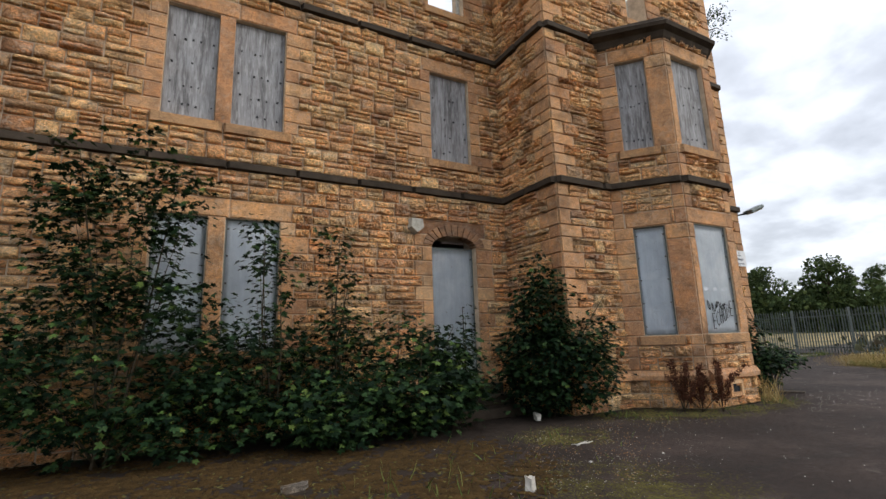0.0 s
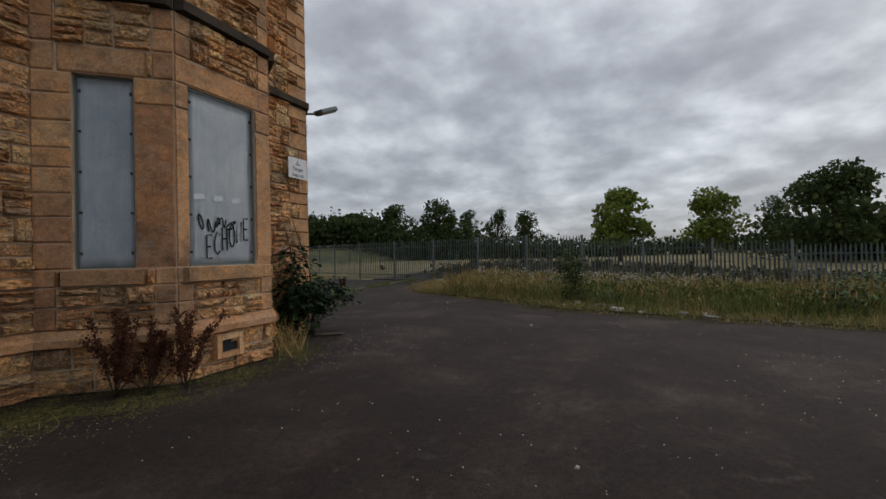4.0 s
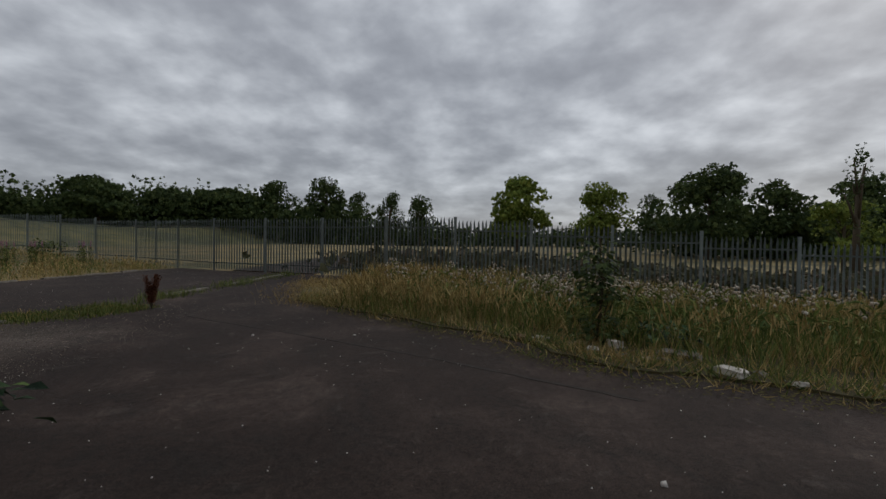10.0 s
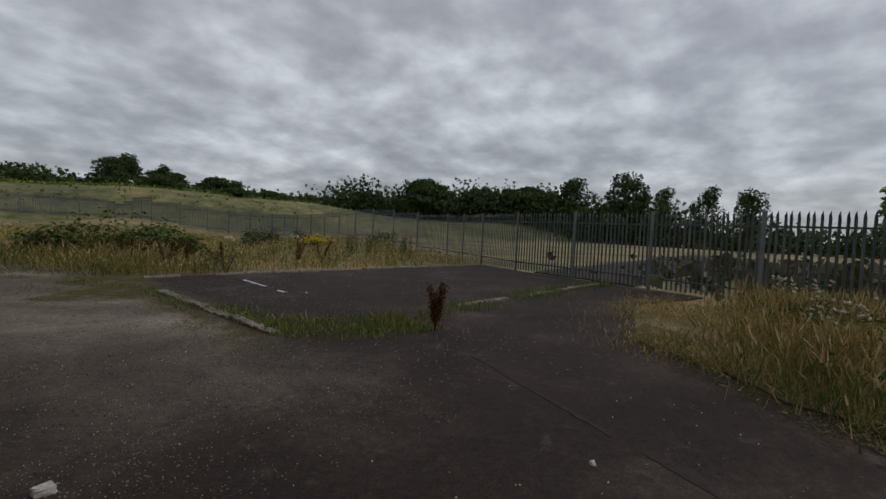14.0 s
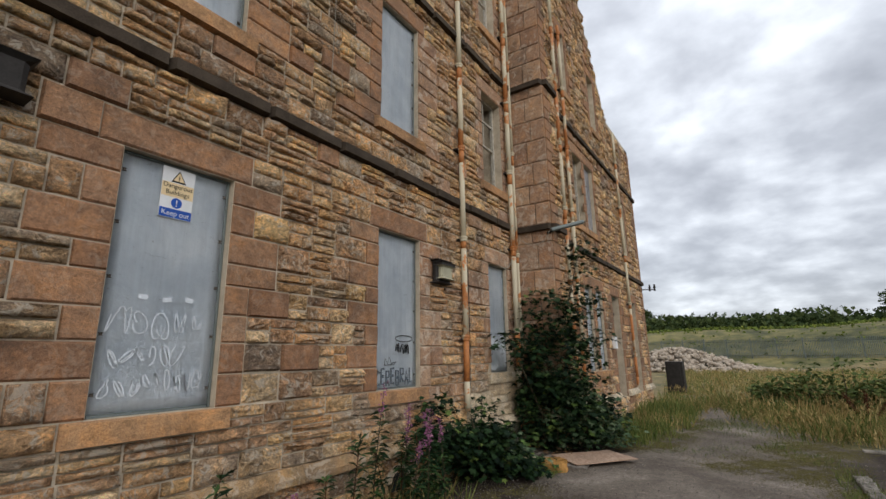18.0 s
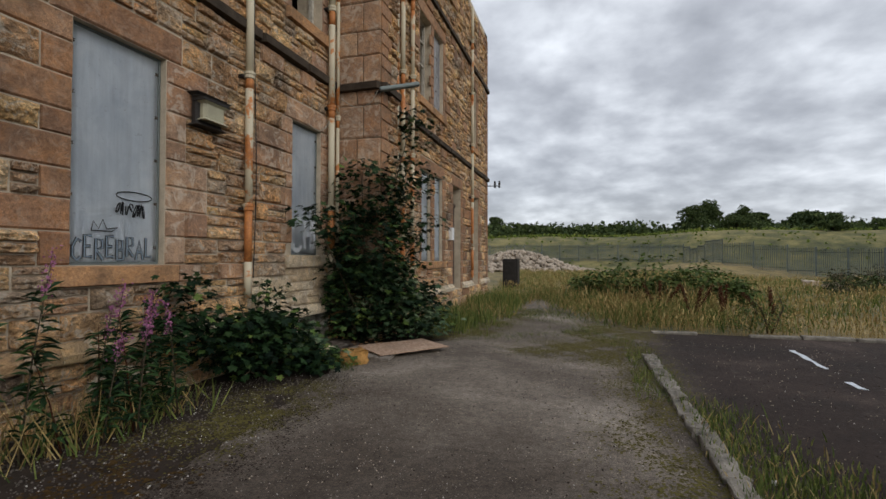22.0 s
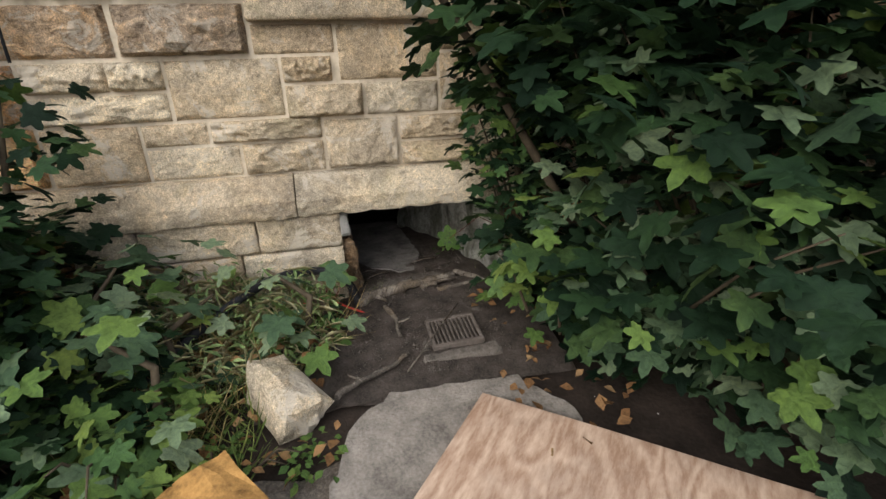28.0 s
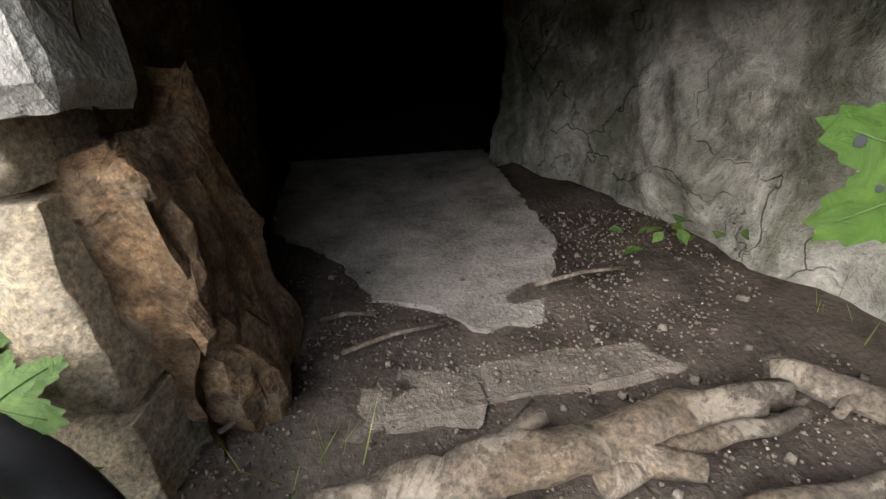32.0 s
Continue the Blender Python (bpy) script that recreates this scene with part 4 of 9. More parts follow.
def plinth(wall, u0, u1, z0=0.54, z1=0.72, out=0.11, run=0.95, gaps=()):
    """Splayed plinth blocks along a wall's foot."""
    n = max(1, round((u1 - u0) / run))
    prof = ((-0.05, z0), (out, z0), (out + 0.004, z0 + (z1 - z0) * 0.45), (0.045, z1), (-0.05, z1))
    joints = gaps or [u0 + (u1 - u0) * k / n for k in range(n + 1)]
    steps = 40 if gaps else 4
    if gaps:
        prof = ((-0.05, z0), (out * 0.55, z0), (out - 0.006, z0 + 0.004), (out + 0.002, z0 + 0.02), (out + 0.004, z0 + 0.05), (out + 0.004, z0 + 0.08), (0.088, z0 + 0.11), (0.068, z0 + 0.145), (0.048, z1 - 0.004), (0.03, z1), (-0.05, z1))
    for a, b in zip(joints, joints[1:]):
        a, b = a + 0.003, b - 0.003
        bm = bmesh.new()
        cuts = np.linspace(a, b, steps + 1)
        rings = [[bm.verts.new(wall.at(u, n_ + (0.011 * noise.noise(Vector((u * 9, z * 14, 3))) + 0.007 * noise.noise(Vector((u * 34, z * 40, 1))) if n_ > 0 else 0), z + (0.012 * noise.noise(Vector((u * 12, i, 7))) + 0.006 * noise.noise(Vector((u * 45, i, 2))) if 0 < i < 5 else 0))) for i, (n_, z) in enumerate(prof)] for u in cuts]
        for r, s in zip(rings, rings[1:]):
            for i in range(len(prof)):
                bm.faces.new((r[i], s[i], s[(i + 1) % len(prof)], r[(i + 1) % len(prof)]))
        bm.faces.new(rings[0])
        bm.faces.new(rings[-1][::-1])
        part("plinth_block", bm, ASHLAR if wall.rocks is ROCK_RED else PALE if wall is not east or b > 6.5 else OCHRE_STONE, wall.ob)
    wall.skip.append((u0, u1, z0, z1))


AY, PX, PY, BX, WX = 8.53, 6.40, 6.75, 12.72, 13.30
front = Wall("wall_front", "brown rock-faced sandstone wall with dressed window surrounds", (-9.0, AY), (1, 0), (0, -1), PX + 9.0, 1)
side = Wall("wall_return", "short sandstone return wall beside the door", (PX, AY), (0, -1), (-1, 0), AY - PY, 2)
gable = Wall("wall_bay_front", "sandstone wall of the projecting wing behind the bay", (PX, PY), (1, 0), (0, -1), BX - PX, 3)
east = Wall("wall_east", "long sandstone side wall with boarded windows and rusty pipes", (BX, PY), (0, 1), (1, 0), 16.6 - PY, 4)
pier_s = Wall("wall_pier_south", "projecting sandstone pier, its near face of large dressed blocks", (BX, 16.6), (1, 0), (0, -1), 0.86, 5)
pier_e = Wall("wall_pier_east", "outer face of the projecting sandstone pier", (BX + 0.86, 16.6), (0, 1), (1, 0), 0.75, 6)
wing = Wall("wall_wing", "tall gabled sandstone wing with broken windows", (WX, 17.35), (0, 1), (1, 0), 27.25 - 17.35, 7, top=15.4)
wing.roof = lambda u: max(10.35 if u > 6.4 else 9.0, 15.3 - abs(u - 3.25) * 1.52)

for w in (front, side, gable):
    w.rubble, w.mortar, w.rocks = RUBBLE_RED, MORTAR_RED, ROCK_RED

# openings, along each wall
X0 = 9.0
front.opening(X0 - 0.58, X0 + 0.24, 5.35, 7.46, jambs=None, lintel=0, sill=0)
front.opening(X0 + 0.50, X0 + 1.40, 5.35, 7.46, jambs=None, lintel=0, sill=0)
front.opening(X0 - 0.56, X0 + 0.23, 1.40, 3.64, jambs=None, lintel=0, sill=0)
front.opening(X0 + 0.51, X0 + 1.40, 1.40, 3.64, jambs=None, lintel=0, sill=0)
for z0, z1, top in ((5.35, 7.46, 7.78), (1.40, 3.64, 3.97)):
    front.block(X0 - 0.76, z1, 1.32, top - z1, 0.022, BLOCK_MESH, "lintel")
    front.block(X0 + 0.56, z1, 1.04, top - z1, 0.022, BLOCK_MESH, "lintel")
    front.block(X0 - 0.74, z0 - 0.2, 1.12, 0.2, 0.085, SILL_MESH, "sill")
    front.block(X0 + 0.38, z0 - 0.2, 1.18, 0.2, 0.085, SILL_MESH, "sill")
    front.block(X0 + 0.235, z0, 0.268, z1 - z0, 0.022, BLOCK_MESH, "mullion")
    for i, (a, b) in enumerate(COURSES):
        if a >= z0 - 0.01 and b <= z1 + 0.01:
            w = (0.26, 0.5)[i % 2]
            front.block(X0 - 0.58 - w, a, w, b - a, 0.022, BLOCK_MESH, "jamb_block")
            w = (0.5, 0.26)[i % 2]
            front.block(X0 + 1.40, a, w, b - a, 0.022, BLOCK_MESH, "jamb_block")
front.opening(X0 + 4.53, X0 + 5.54, 5.35, 7.46)
front.opening(X0 + 4.56, X0 + 5.52, 9.14, 11.20)
front.opening(X0 + 4.46, X0 + 5.55, 0.54, 3.64, jambs=(0.24, 0.42), lintel=0, sill=0)
front.skip.append((X0 + 4.2, X0 + 5.8, 3.64, 3.97))
gable.opening(9.22 - PX, 9.98 - PX, 9.14, 11.20)
YB = PY
east.opening(8.69 - YB, 9.715 - YB, 1.40, 3.64)
east.opening(11.96 - YB, 12.93 - YB, 1.40, 3.64)
east.opening(15.20 - YB, 16.02 - YB, 1.52, 3.64, jambs=(0.17, 0.3), sill=0)
east.block(15.04 - YB, 1.32, 1.14, 0.2, 0.085, PALE_MESH, "sill")
for a, b, c, d in ((14.2, 14.56, 0.72, 0.96), (14.56, 14.93, 0.72, 0.86), (14.56, 14.82, 0.86, 0.96), (14.82, 15.28, 0.86, 0.96), (14.93, 15.28, 0.72, 0.86), (15.28, 15.61, 0.72, 0.945),
                   (15.61, 15.96, 0.72, 0.83), (15.61, 15.96, 0.83, 0.945), (15.96, 16.3, 0.72, 0.945), (16.3, 16.58, 0.72, 0.96), (14.2, 14.7, 0.96, 1.08), (14.7, 15.14, 0.96, 1.2), (14.2, 14.5, 1.08, 1.2), (14.5, 14.7, 1.08, 1.2),
                   (15.14, 15.47, 0.945, 1.09), (15.47, 15.8, 0.945, 1.09), (15.8, 16.2, 0.945, 1.2), (16.2, 16.58, 0.96, 1.2), (15.14, 15.35, 1.09, 1.2), (15.04, 15.37, 1.2, 1.32), (15.37, 15.8, 1.09, 1.32), (15.8, 16.18, 1.2, 1.32)):
    east.block(a - YB, c, b - a, d - c, 0.04 + 0.02 * math.sin(a * 40), ROCK_PALE, "stone", 0.006)
for a, b, c, d in ((14.2, 14.6, 0.0, 0.2), (14.2, 14.5, 0.2, 0.375), (14.2, 14.46, 0.375, 0.54), (14.46, 14.94, 0.375, 0.54), (14.94, 15.31, 0.375, 0.54), (14.5, 14.86, 0.2, 0.375), (14.86, 15.31, 0.2, 0.375), (14.6, 15.06, 0.0, 0.2), (15.06, 15.31, 0.0, 0.2)):
    east.block(a - YB, c, b - a, d - c, 0.085, PALE_MESH, "base_block", 0.004)
east.opening(8.66 - YB, 9.69 - YB, 5.35, 7.46)
east.opening(11.96 - YB, 12.90 - YB, 5.35, 7.46)
east.opening(15.16 - YB, 16.04 - YB, 5.35, 7.46, jambs=(0.17, 0.3))
east.opening(15.2 - YB, 15.95 - YB, 9.14, 11.20, jambs=(0.17, 0.3))
HOLE = (15.02, 16.1)
east.holes.append((HOLE[0] - YB, HOLE[1] - YB, -0.02, 0.54))
YW = 17.35
for a, b, c, d in ((19.36, 20.22, 5.35, 7.46), (20.42, 21.28, 5.35, 7.46), (18.78, 19.42, 9.14, 11.2), (21.7, 22.4, 9.14, 11.2), (24.7, 25.3, 5.35, 7.46),
                   (19.5, 20.2, 1.4, 3.64), (20.5, 21.2, 1.4, 3.64)):
    wing.opening(a - YW, b - YW, c, d, jambs=(0.1, 0.1) if b in (20.22, 20.2) else (0.17, 0.3))
for a, b in ((22.25, 23.15), (24.65, 25.6)):
    wing.opening(a - YW, b - YW, 0.54, 3.64, sill=0)

for w in (front, side, gable, east, pier_s, pier_e, wing):
    w.band(4.50, 4.64)
    w.band(8.02, 8.16)
front.quoins(False, False)
side.quoins(False, True)
gable.quoins(True, True)
east.quoins(True, False)
for k, (a, b) in enumerate(zip(COURSES[::2], COURSES[1::2])):
    if a[0] > 0.7 and b[1] < pier_s.top:
        cut = (0.4, 0.52)[k % 2]
        pier_s.block(0, a[0], cut, b[1] - a[0], 0.022, DUN_MESH, "quoin")
        pier_s.block(cut, a[0], 0.86 - cut, b[1] - a[0], 0.022, DUN_MESH, "quoin")
pier_e.quoins(True, False, (0.3, 0.45))
wing.quoins(False, True)

# the canted bay, ground and first floor
BAY = [(7.93, PY), (8.85, 5.68), (10.42, 5.68), (11.33, PY)]
facets = []
for i, (a, b) in enumerate(zip(BAY, BAY[1:])):
    a, b = Vector(a), Vector(b)
    d = (b - a).normalized()
    w = Wall(f"wall_bay_{i + 1}", "facet of the canted sandstone bay, mostly dressed stone", a, d, (d.y, -d.x), (b - a).length, 20 + i, top=8.02, thick=0.3)
    w.rubble, w.mortar, w.rocks = RUBBLE_RED, MORTAR_RED, ROCK_RED
    L = w.length
    h0, h1 = ((0.38, 0.99), (0.18, 1.29), (L - 0.99, L - 0.38))[i]
    for c, e in ((1.40, 3.64), (5.35, 7.46)):
        w.holes.append((h0, h1, c, e))
        w.block(max(0, h0 - 0.14), e, min(L, h1 + 0.14) - max(0, h0 - 0.14), 0.32, 0.022, BLOCK_MESH, "lintel")
        w.block(max(0, h0 - 0.12), c - 0.2, min(L, h1 + 0.12) - max(0, h0 - 0.12), 0.2, 0.085, SILL_MESH, "sill")
    for a_, b_ in COURSES:
        if a_ < 0.7 or b_ > 8.03:
            continue
        inside = (1.39 < a_ and b_ < 3.65) or (5.34 < a_ and b_ < 7.47)
        e0, e1 = (h0, h1) if inside else (0.22, L - 0.22)
        if i == 0 or not inside:
            w.block(0, a_, e0, b_ - a_, 0.022, BLOCK_MESH, "quoin")
        if i == 2 or not inside:
            w.block(e1, a_, L - e1, b_ - a_, 0.022, BLOCK_MESH, "quoin")
    for c, e in ((1.40, 3.64), (5.35, 7.46)):
        split = c + (e - c) * 0.86
        for a_, b_ in ((c, split), (split, e)):
            if i > 0:
                w.block(0, a_, h0, b_ - a_, 0.022, BLOCK_MESH, "mullion")
            if i < 2:
                w.block(h1, a_, L - h1, b_ - a_, 0.022, BLOCK_MESH, "mullion")
    w.band(4.50, 4.64, 0.12)
    facets.append(w)
gable.skip += [(BAY[0][0] - PX, BAY[3][0] - PX, 0.0, 8.4)]
gable.holes += [(BAY[0][0] - PX + 0.3, BAY[3][0] - PX - 0.3, 0.8, 7.6)]

for w, focus in ((front, (13.0, 2.0)), (side, (0.9, 2.0)), (gable, (3.2, 2.5)), (east, (7.2, 1.8)), (pier_s, (0.4, 2)), (pier_e, (0.3, 2)), (wing, (2, 3)), *[(f, (0.7, 2.5)) for f in facets]):
    w.finish(focus)
for w, cuts in ((front, ((0, X0 + 4.3), (X0 + 5.7, front.length))), (side, ((0, side.length),)), (gable, ((0, 1.5), (4.95, gable.length))), (east, ((0, east.length),)),
                (pier_s, ((0, 0.86),)), (pier_e, ((0, 0.75),)), (wing, ((0, 4.8), (5.9, 7.2), (8.3, wing.length))), *[(f, ((0, f.length),)) for f in facets]):
    for a, b in cuts:
        plinth(w, a, b, gaps=[0.0, 1.1, 2.05, 3.1, 4.0, 5.1, 6.1, 7.25, 8.38, 9.45, east.length] if w is east else ())
for w in (front, side, gable, east, pier_s, pier_e, wing, *facets):
    w.fill(0.2 if w.rocks is ROCK_RED else 0.36)

# bay cornice: a moulded stone hood with a flat lead top
bm = bmesh.new()
prof = ((0.0, 7.80), (0.05, 7.86), (0.09, 7.98), (0.20, 8.04), (0.22, 8.12), (0.14, 8.18), (0.10, 8.28), (-0.25, 8.36))
rings = []
for i, (x, y) in enumerate(BAY):
    ins = [facets[k].n for k in (i - 1, i) if 0 <= k < 3]
    if i == 0:
        ins.append(Vector((-1, 0, 0)) * 0.4)
    if i == 3:
        ins.append(Vector((1, 0, 0)) * 0.4)
    d = sum((Vector(v) for v in ins), Vector())
    d = d / max(0.3, (d.length_squared / len(ins)) if len(ins) > 1 else 1)
    rings.append([bm.verts.new((x + d.x * n_, y + d.y * n_, z)) for n_, z in prof])
for r, s in zip(rings, rings[1:]):
    for i in range(len(prof) - 1):
        bm.faces.new((r[i], s[i], s[i + 1], r[i + 1]))
top = [bm.verts.new((9.63, PY + 0.02, 8.45))]
for r, s in zip(rings, rings[1:]):
    bm.faces.new((r[-1], s[-1], top[0]))
tagged(part("trim_bay_cornice", bm, BAND), "dark weathered stone cornice capping the bay", "cornice", kind="structure")

# floors, inner walls and far sides, unseen, added to close and darken the building
bm = bmesh.new()
for z in (0.62, 4.42, 8.0):
    box(bm, (-8.6, AY + 0.5, z), (PX + 0.5, 22, z + 0.1))
    box(bm, (PX + 0.5, PY + 0.5, z), (BX - 0.5, 27, z + 0.1))
tagged(part("floor_inside", bm, INNER), "unseen floor plates added to keep the rooms of the derelict building dark", "floor", kind="structure")
bm = bmesh.new()
box(bm, (-9, AY + 5.2, 0), (PX + 0.4, AY + 5.5, 8.0))
box(bm, (-9.3, AY, 0), (-9.0, 22, 12.2))
box(bm, (-9, 22, 0), (7.2, 22.4, 12.2))
box(bm, (7.0, AY + 5.2, 0), (7.3, 27.2, 8.6))
box(bm, (7.0, 26.9, 0), (WX - 0.5, 27.2, 10.3))
box(bm, (WX - 0.5, 26.75, 0), (WX, 27.25, 10.35))
box(bm, (BX - 0.5, 17.2, 0), (WX, 17.4, 9))
tagged(part("wall_inner", bm, INNER), "unseen inner and rear walls added to close and darken the derelict building", "wall", kind="structure")


# ---- window screens, boards and sashes ----
def wall_box(wall, bm, u0, u1, n0, n1, z0, z1, bevel=0.0):
    g = bmesh.ops.create_cube(bm, size=1.0)
    for v in g["verts"]:
        c = v.co + Vector((0.5, 0.5, 0.5))
        v.co = wall.at(u0 + (u1 - u0) * c.x, n0 + (n1 - n0) * c.y, z0 + (z1 - z0) * c.z)
    if bevel:
        bmesh.ops.bevel(bm, geom=list({e for v in g["verts"] for e in v.link_edges}), offset=bevel, segments=1, affect="EDGES")
    return bm


def strokes(wall, name, parent, lines, n, width, mat, label=""):
    """Flat painted strokes: ribbons along polylines in the wall's u and z."""
    bm = bmesh.new()
    for k_, line in enumerate(lines):
        n_ = n + 0.0004 * (k_ % 7)
        pts = [Vector(p) for p in line]
        prev = None
        for i, p in enumerate(pts):
            d = pts[min(i + 1, len(pts) - 1)] - pts[max(i - 1, 0)]
            if d.length < 1e-6:
                continue
            s = Vector((-d.y, d.x)).normalized() * width / 2
            pair = [bm.verts.new(wall.at(p.x + s.x, n_, p.y + s.y)), bm.verts.new(wall.at(p.x - s.x, n_, p.y - s.y))]
            if prev:
                bm.faces.new((prev[0], prev[1], pair[1], pair[0]))
            prev = pair
    return part(name, bm, mat, parent, label)


def scrawls(wall, name, parent, lines, n, width, mat, label):
    """Each looping stroke of a tag as a part of its own."""
    for k, line in enumerate(lines):
        strokes(wall, name, parent, [line], n + 0.0004 * (k % 7), width, mat, label)


def dabs(wall, parent, lines, n, width, mat):
    for line in lines:
        strokes(wall, "paint_dab", parent, [line], n, width, mat, "white paint dab")


def scrawl(u0, u1, z0, z1, count, seed, loops=1.6):
    """Loose looping tag strokes inside a rectangle."""
    rng = random.Random(seed)
    out = []
    for k in range(count):
        cu = u0 + (u1 - u0) * (k + 0.5) / count
        w, h = (u1 - u0) / count * rng.uniform(0.28, 0.5), (z1 - z0) * rng.uniform(0.18, 0.36)
        ph, fx, fz, lean = rng.uniform(0, 6), rng.uniform(0.7, loops), rng.uniform(0.8, loops + 0.6), rng.uniform(-0.2, 0.3)
        cz = (z0 + z1) / 2 + rng.uniform(-0.1, 0.1) * (z1 - z0)
        line = []
        for i in range(22):
            a = i / 21 * 2 * math.pi
            dz = h * math.sin(fz * a + ph * 1.7)
            line.append((cu + w * math.sin(fx * a + ph) + lean * dz, cz + dz))
        out.append(line)
    return out


def steel_screen(wall, u0, u1, z0, z1, seed=0, recess=-0.085, label="dented galvanised steel sheet screwed over a window opening"):
    rng = random.Random(seed)
    t = thing("steel_window_screen", label, "window screen", wall.at((u0 + u1) / 2, recess, z0), "steel window screens")
    bm = bmesh.new()
    nu, nz = 9, 18
    dents = [(rng.uniform(0.1, 0.9), rng.uniform(0.05, 0.5), rng.uniform(0.05, 0.13)) for _ in range(9)]
    grid = []
    for i in range(nu + 1):
        for k in range(nz + 1):
            a, b = i / nu, k / nz
            n = recess + 0.004 * math.sin(7 * a + seed) * math.sin(5 * b + seed * 2)
            for du, dz, r in dents:
                dd = math.hypot((a - du) * (u1 - u0), (b - dz) * (z1 - z0)) / r
                if dd < 1:
                    n -= 0.014 * (1 - dd) ** 2
            grid.append(bm.verts.new(wall.at(u0 + 0.004 + (u1 - u0 - 0.008) * a, n, z0 + 0.004 + (z1 - z0 - 0.008) * b)))
    for i in range(nu):
        for k in range(nz):
            j = i * (nz + 1) + k
            f = bm.faces.new((grid[j], grid[j + nz + 1], grid[j + nz + 2], grid[j + 1]))
            f.smooth = True
    bmesh.ops.solidify(bm, geom=bm.faces[:], thickness=0.004)
    part("sheet", bm, STEEL, t)
    bm = bmesh.new()
    e = 0.03
    for a, b, c, d in ((u0, u0 + e, z0, z1), (u1 - e, u1, z0, z1), (u0 + e, u1 - e, z0, z0 + e), (u0 + e, u1 - e, z1 - e, z1)):
        wall_box(wall, bm, a + 0.003, b - 0.003, recess - 0.03, recess + 0.012, c + 0.003, d - 0.003, 0.003)
    part("edge_frame", bm, GALV, t)
    for k in range(5):
        for u in (u0 + 0.05, u1 - 0.05):
            bm = bmesh.new()
            z = z0 + (z1 - z0) * (0.08 + 0.21 * k)
            wall_box(wall, bm, u - 0.012, u + 0.012, recess, recess + 0.016, z - 0.012, z + 0.012, 0.005)
            part("screw", bm, GRILLE, t)
    return t


def wooden_board(wall, u0, u1, z0, z1, seed=0, recess=-0.1):
    rng = random.Random(seed)
    t = thing("boarded_window", "silver-grey weathered plywood board nailed over a window", "window board", wall.at((u0 + u1) / 2, recess, z0), "plywood window boards")
    bm = bmesh.new()
    wall_box(wall, bm, u0 + 0.006, u1 - 0.006, recess - 0.018, recess, z0 + 0.004, z1 - 0.006, 0.003)
    part("board", bm, BOARD, t)
    for row in (0.12, 0.3, 0.5, 0.72):
        for col in (0.12, 0.38, 0.52, 0.66, 0.9):
            if rng.random() < 0.8:
                u, z = u0 + (u1 - u0) * (col + rng.uniform(-0.03, 0.03)), z0 + (z1 - z0) * (row + rng.uniform(-0.015, 0.015))
                bm = bmesh.new()
                r = rng.uniform(0.009, 0.018)
                wall_box(wall, bm, u - r, u + r, recess - 0.002, recess + 0.006, z - r, z + r, 0.004)
                part("bolt", bm, INK, t)
    return t


def sash(wall, u0, u1, z0, z1, seed=0, recess=-0.16, glass=True):
    rng = random.Random(seed)
    t = thing("sash_window", "rotten cream-painted sash window with broken panes", "window", wall.at((u0 + u1) / 2, recess, z0), "broken sash windows")
    bm = bmesh.new()
    e = 0.055
    for a, b, c, d in ((u0, u0 + e, z0, z1), (u1 - e, u1, z0, z1), (u0 + e, u1 - e, z0, z0 + 0.08), (u0 + e, u1 - e, z1 - e, z1)):
        wall_box(wall, bm, a + 0.002, b - 0.002, recess - 0.08, recess, c + 0.002, d - 0.002, 0.006)
    part("frame", bm, SASH, t)
    for c in (0.48, 0.76):
        bm = bmesh.new()
        z = z0 + (z1 - z0) * c
        wall_box(wall, bm, u0 + e, u1 - e, recess - 0.06, recess - 0.02, z - 0.022, z + 0.022, 0.004)
        part("meeting_rail", bm, SASH, t)
    bm = bmesh.new()
    mu = (u0 + u1) / 2
    wall_box(wall, bm, mu - 0.014, mu + 0.014, recess - 0.055, recess - 0.025, z0 + (z1 - z0) * 0.5, z1 - e, 0.003)
    part("glazing_bar", bm, SASH, t)
    if glass:
        bm = bmesh.new()
        zc = z0 + (z1 - z0) * 0.77
        pts = [(u0 + e, z1 - e), (u0 + e, zc), (mu - 0.1, zc + 0.1), (mu - 0.02, zc + 0.25), (mu - 0.02, z1 - e)]
        a = [bm.verts.new(wall.at(u, recess - 0.04, z)) for u, z in pts]
        b = [bm.verts.new(wall.at(u, recess - 0.044, z)) for u, z in pts]
        bm.faces.new(a)
        bm.faces.new(b[::-1])
        for i in range(5):
            bm.faces.new((a[i], b[i], b[(i + 1) % 5], a[(i + 1) % 5]))
        part("pane", bm, GLASS, t)
    return t


# front wall
steel_screen(front, X0 - 0.56, X0 + 0.23, 1.40, 3.64, 1)
steel_screen(front, X0 + 0.51, X0 + 1.40, 1.40, 3.64, 2)
wooden_board(front, X0 - 0.58, X0 + 0.24, 5.35, 7.46, 1)
wooden_board(front, X0 + 0.50, X0 + 1.40, 5.35, 7.46, 2)
wooden_board(front, X0 + 4.53, X0 + 5.54, 5.35, 7.46, 3)
sash(front, X0 + 4.56, X0 + 5.52, 9.14, 11.2, 1)
door = steel_screen(front, X0 + 4.46, X0 + 5.55, 0.54, 3.42, 5, -0.16, "tall galvanised steel sheet closing the arched front doorway")
door.name = "door_screen"
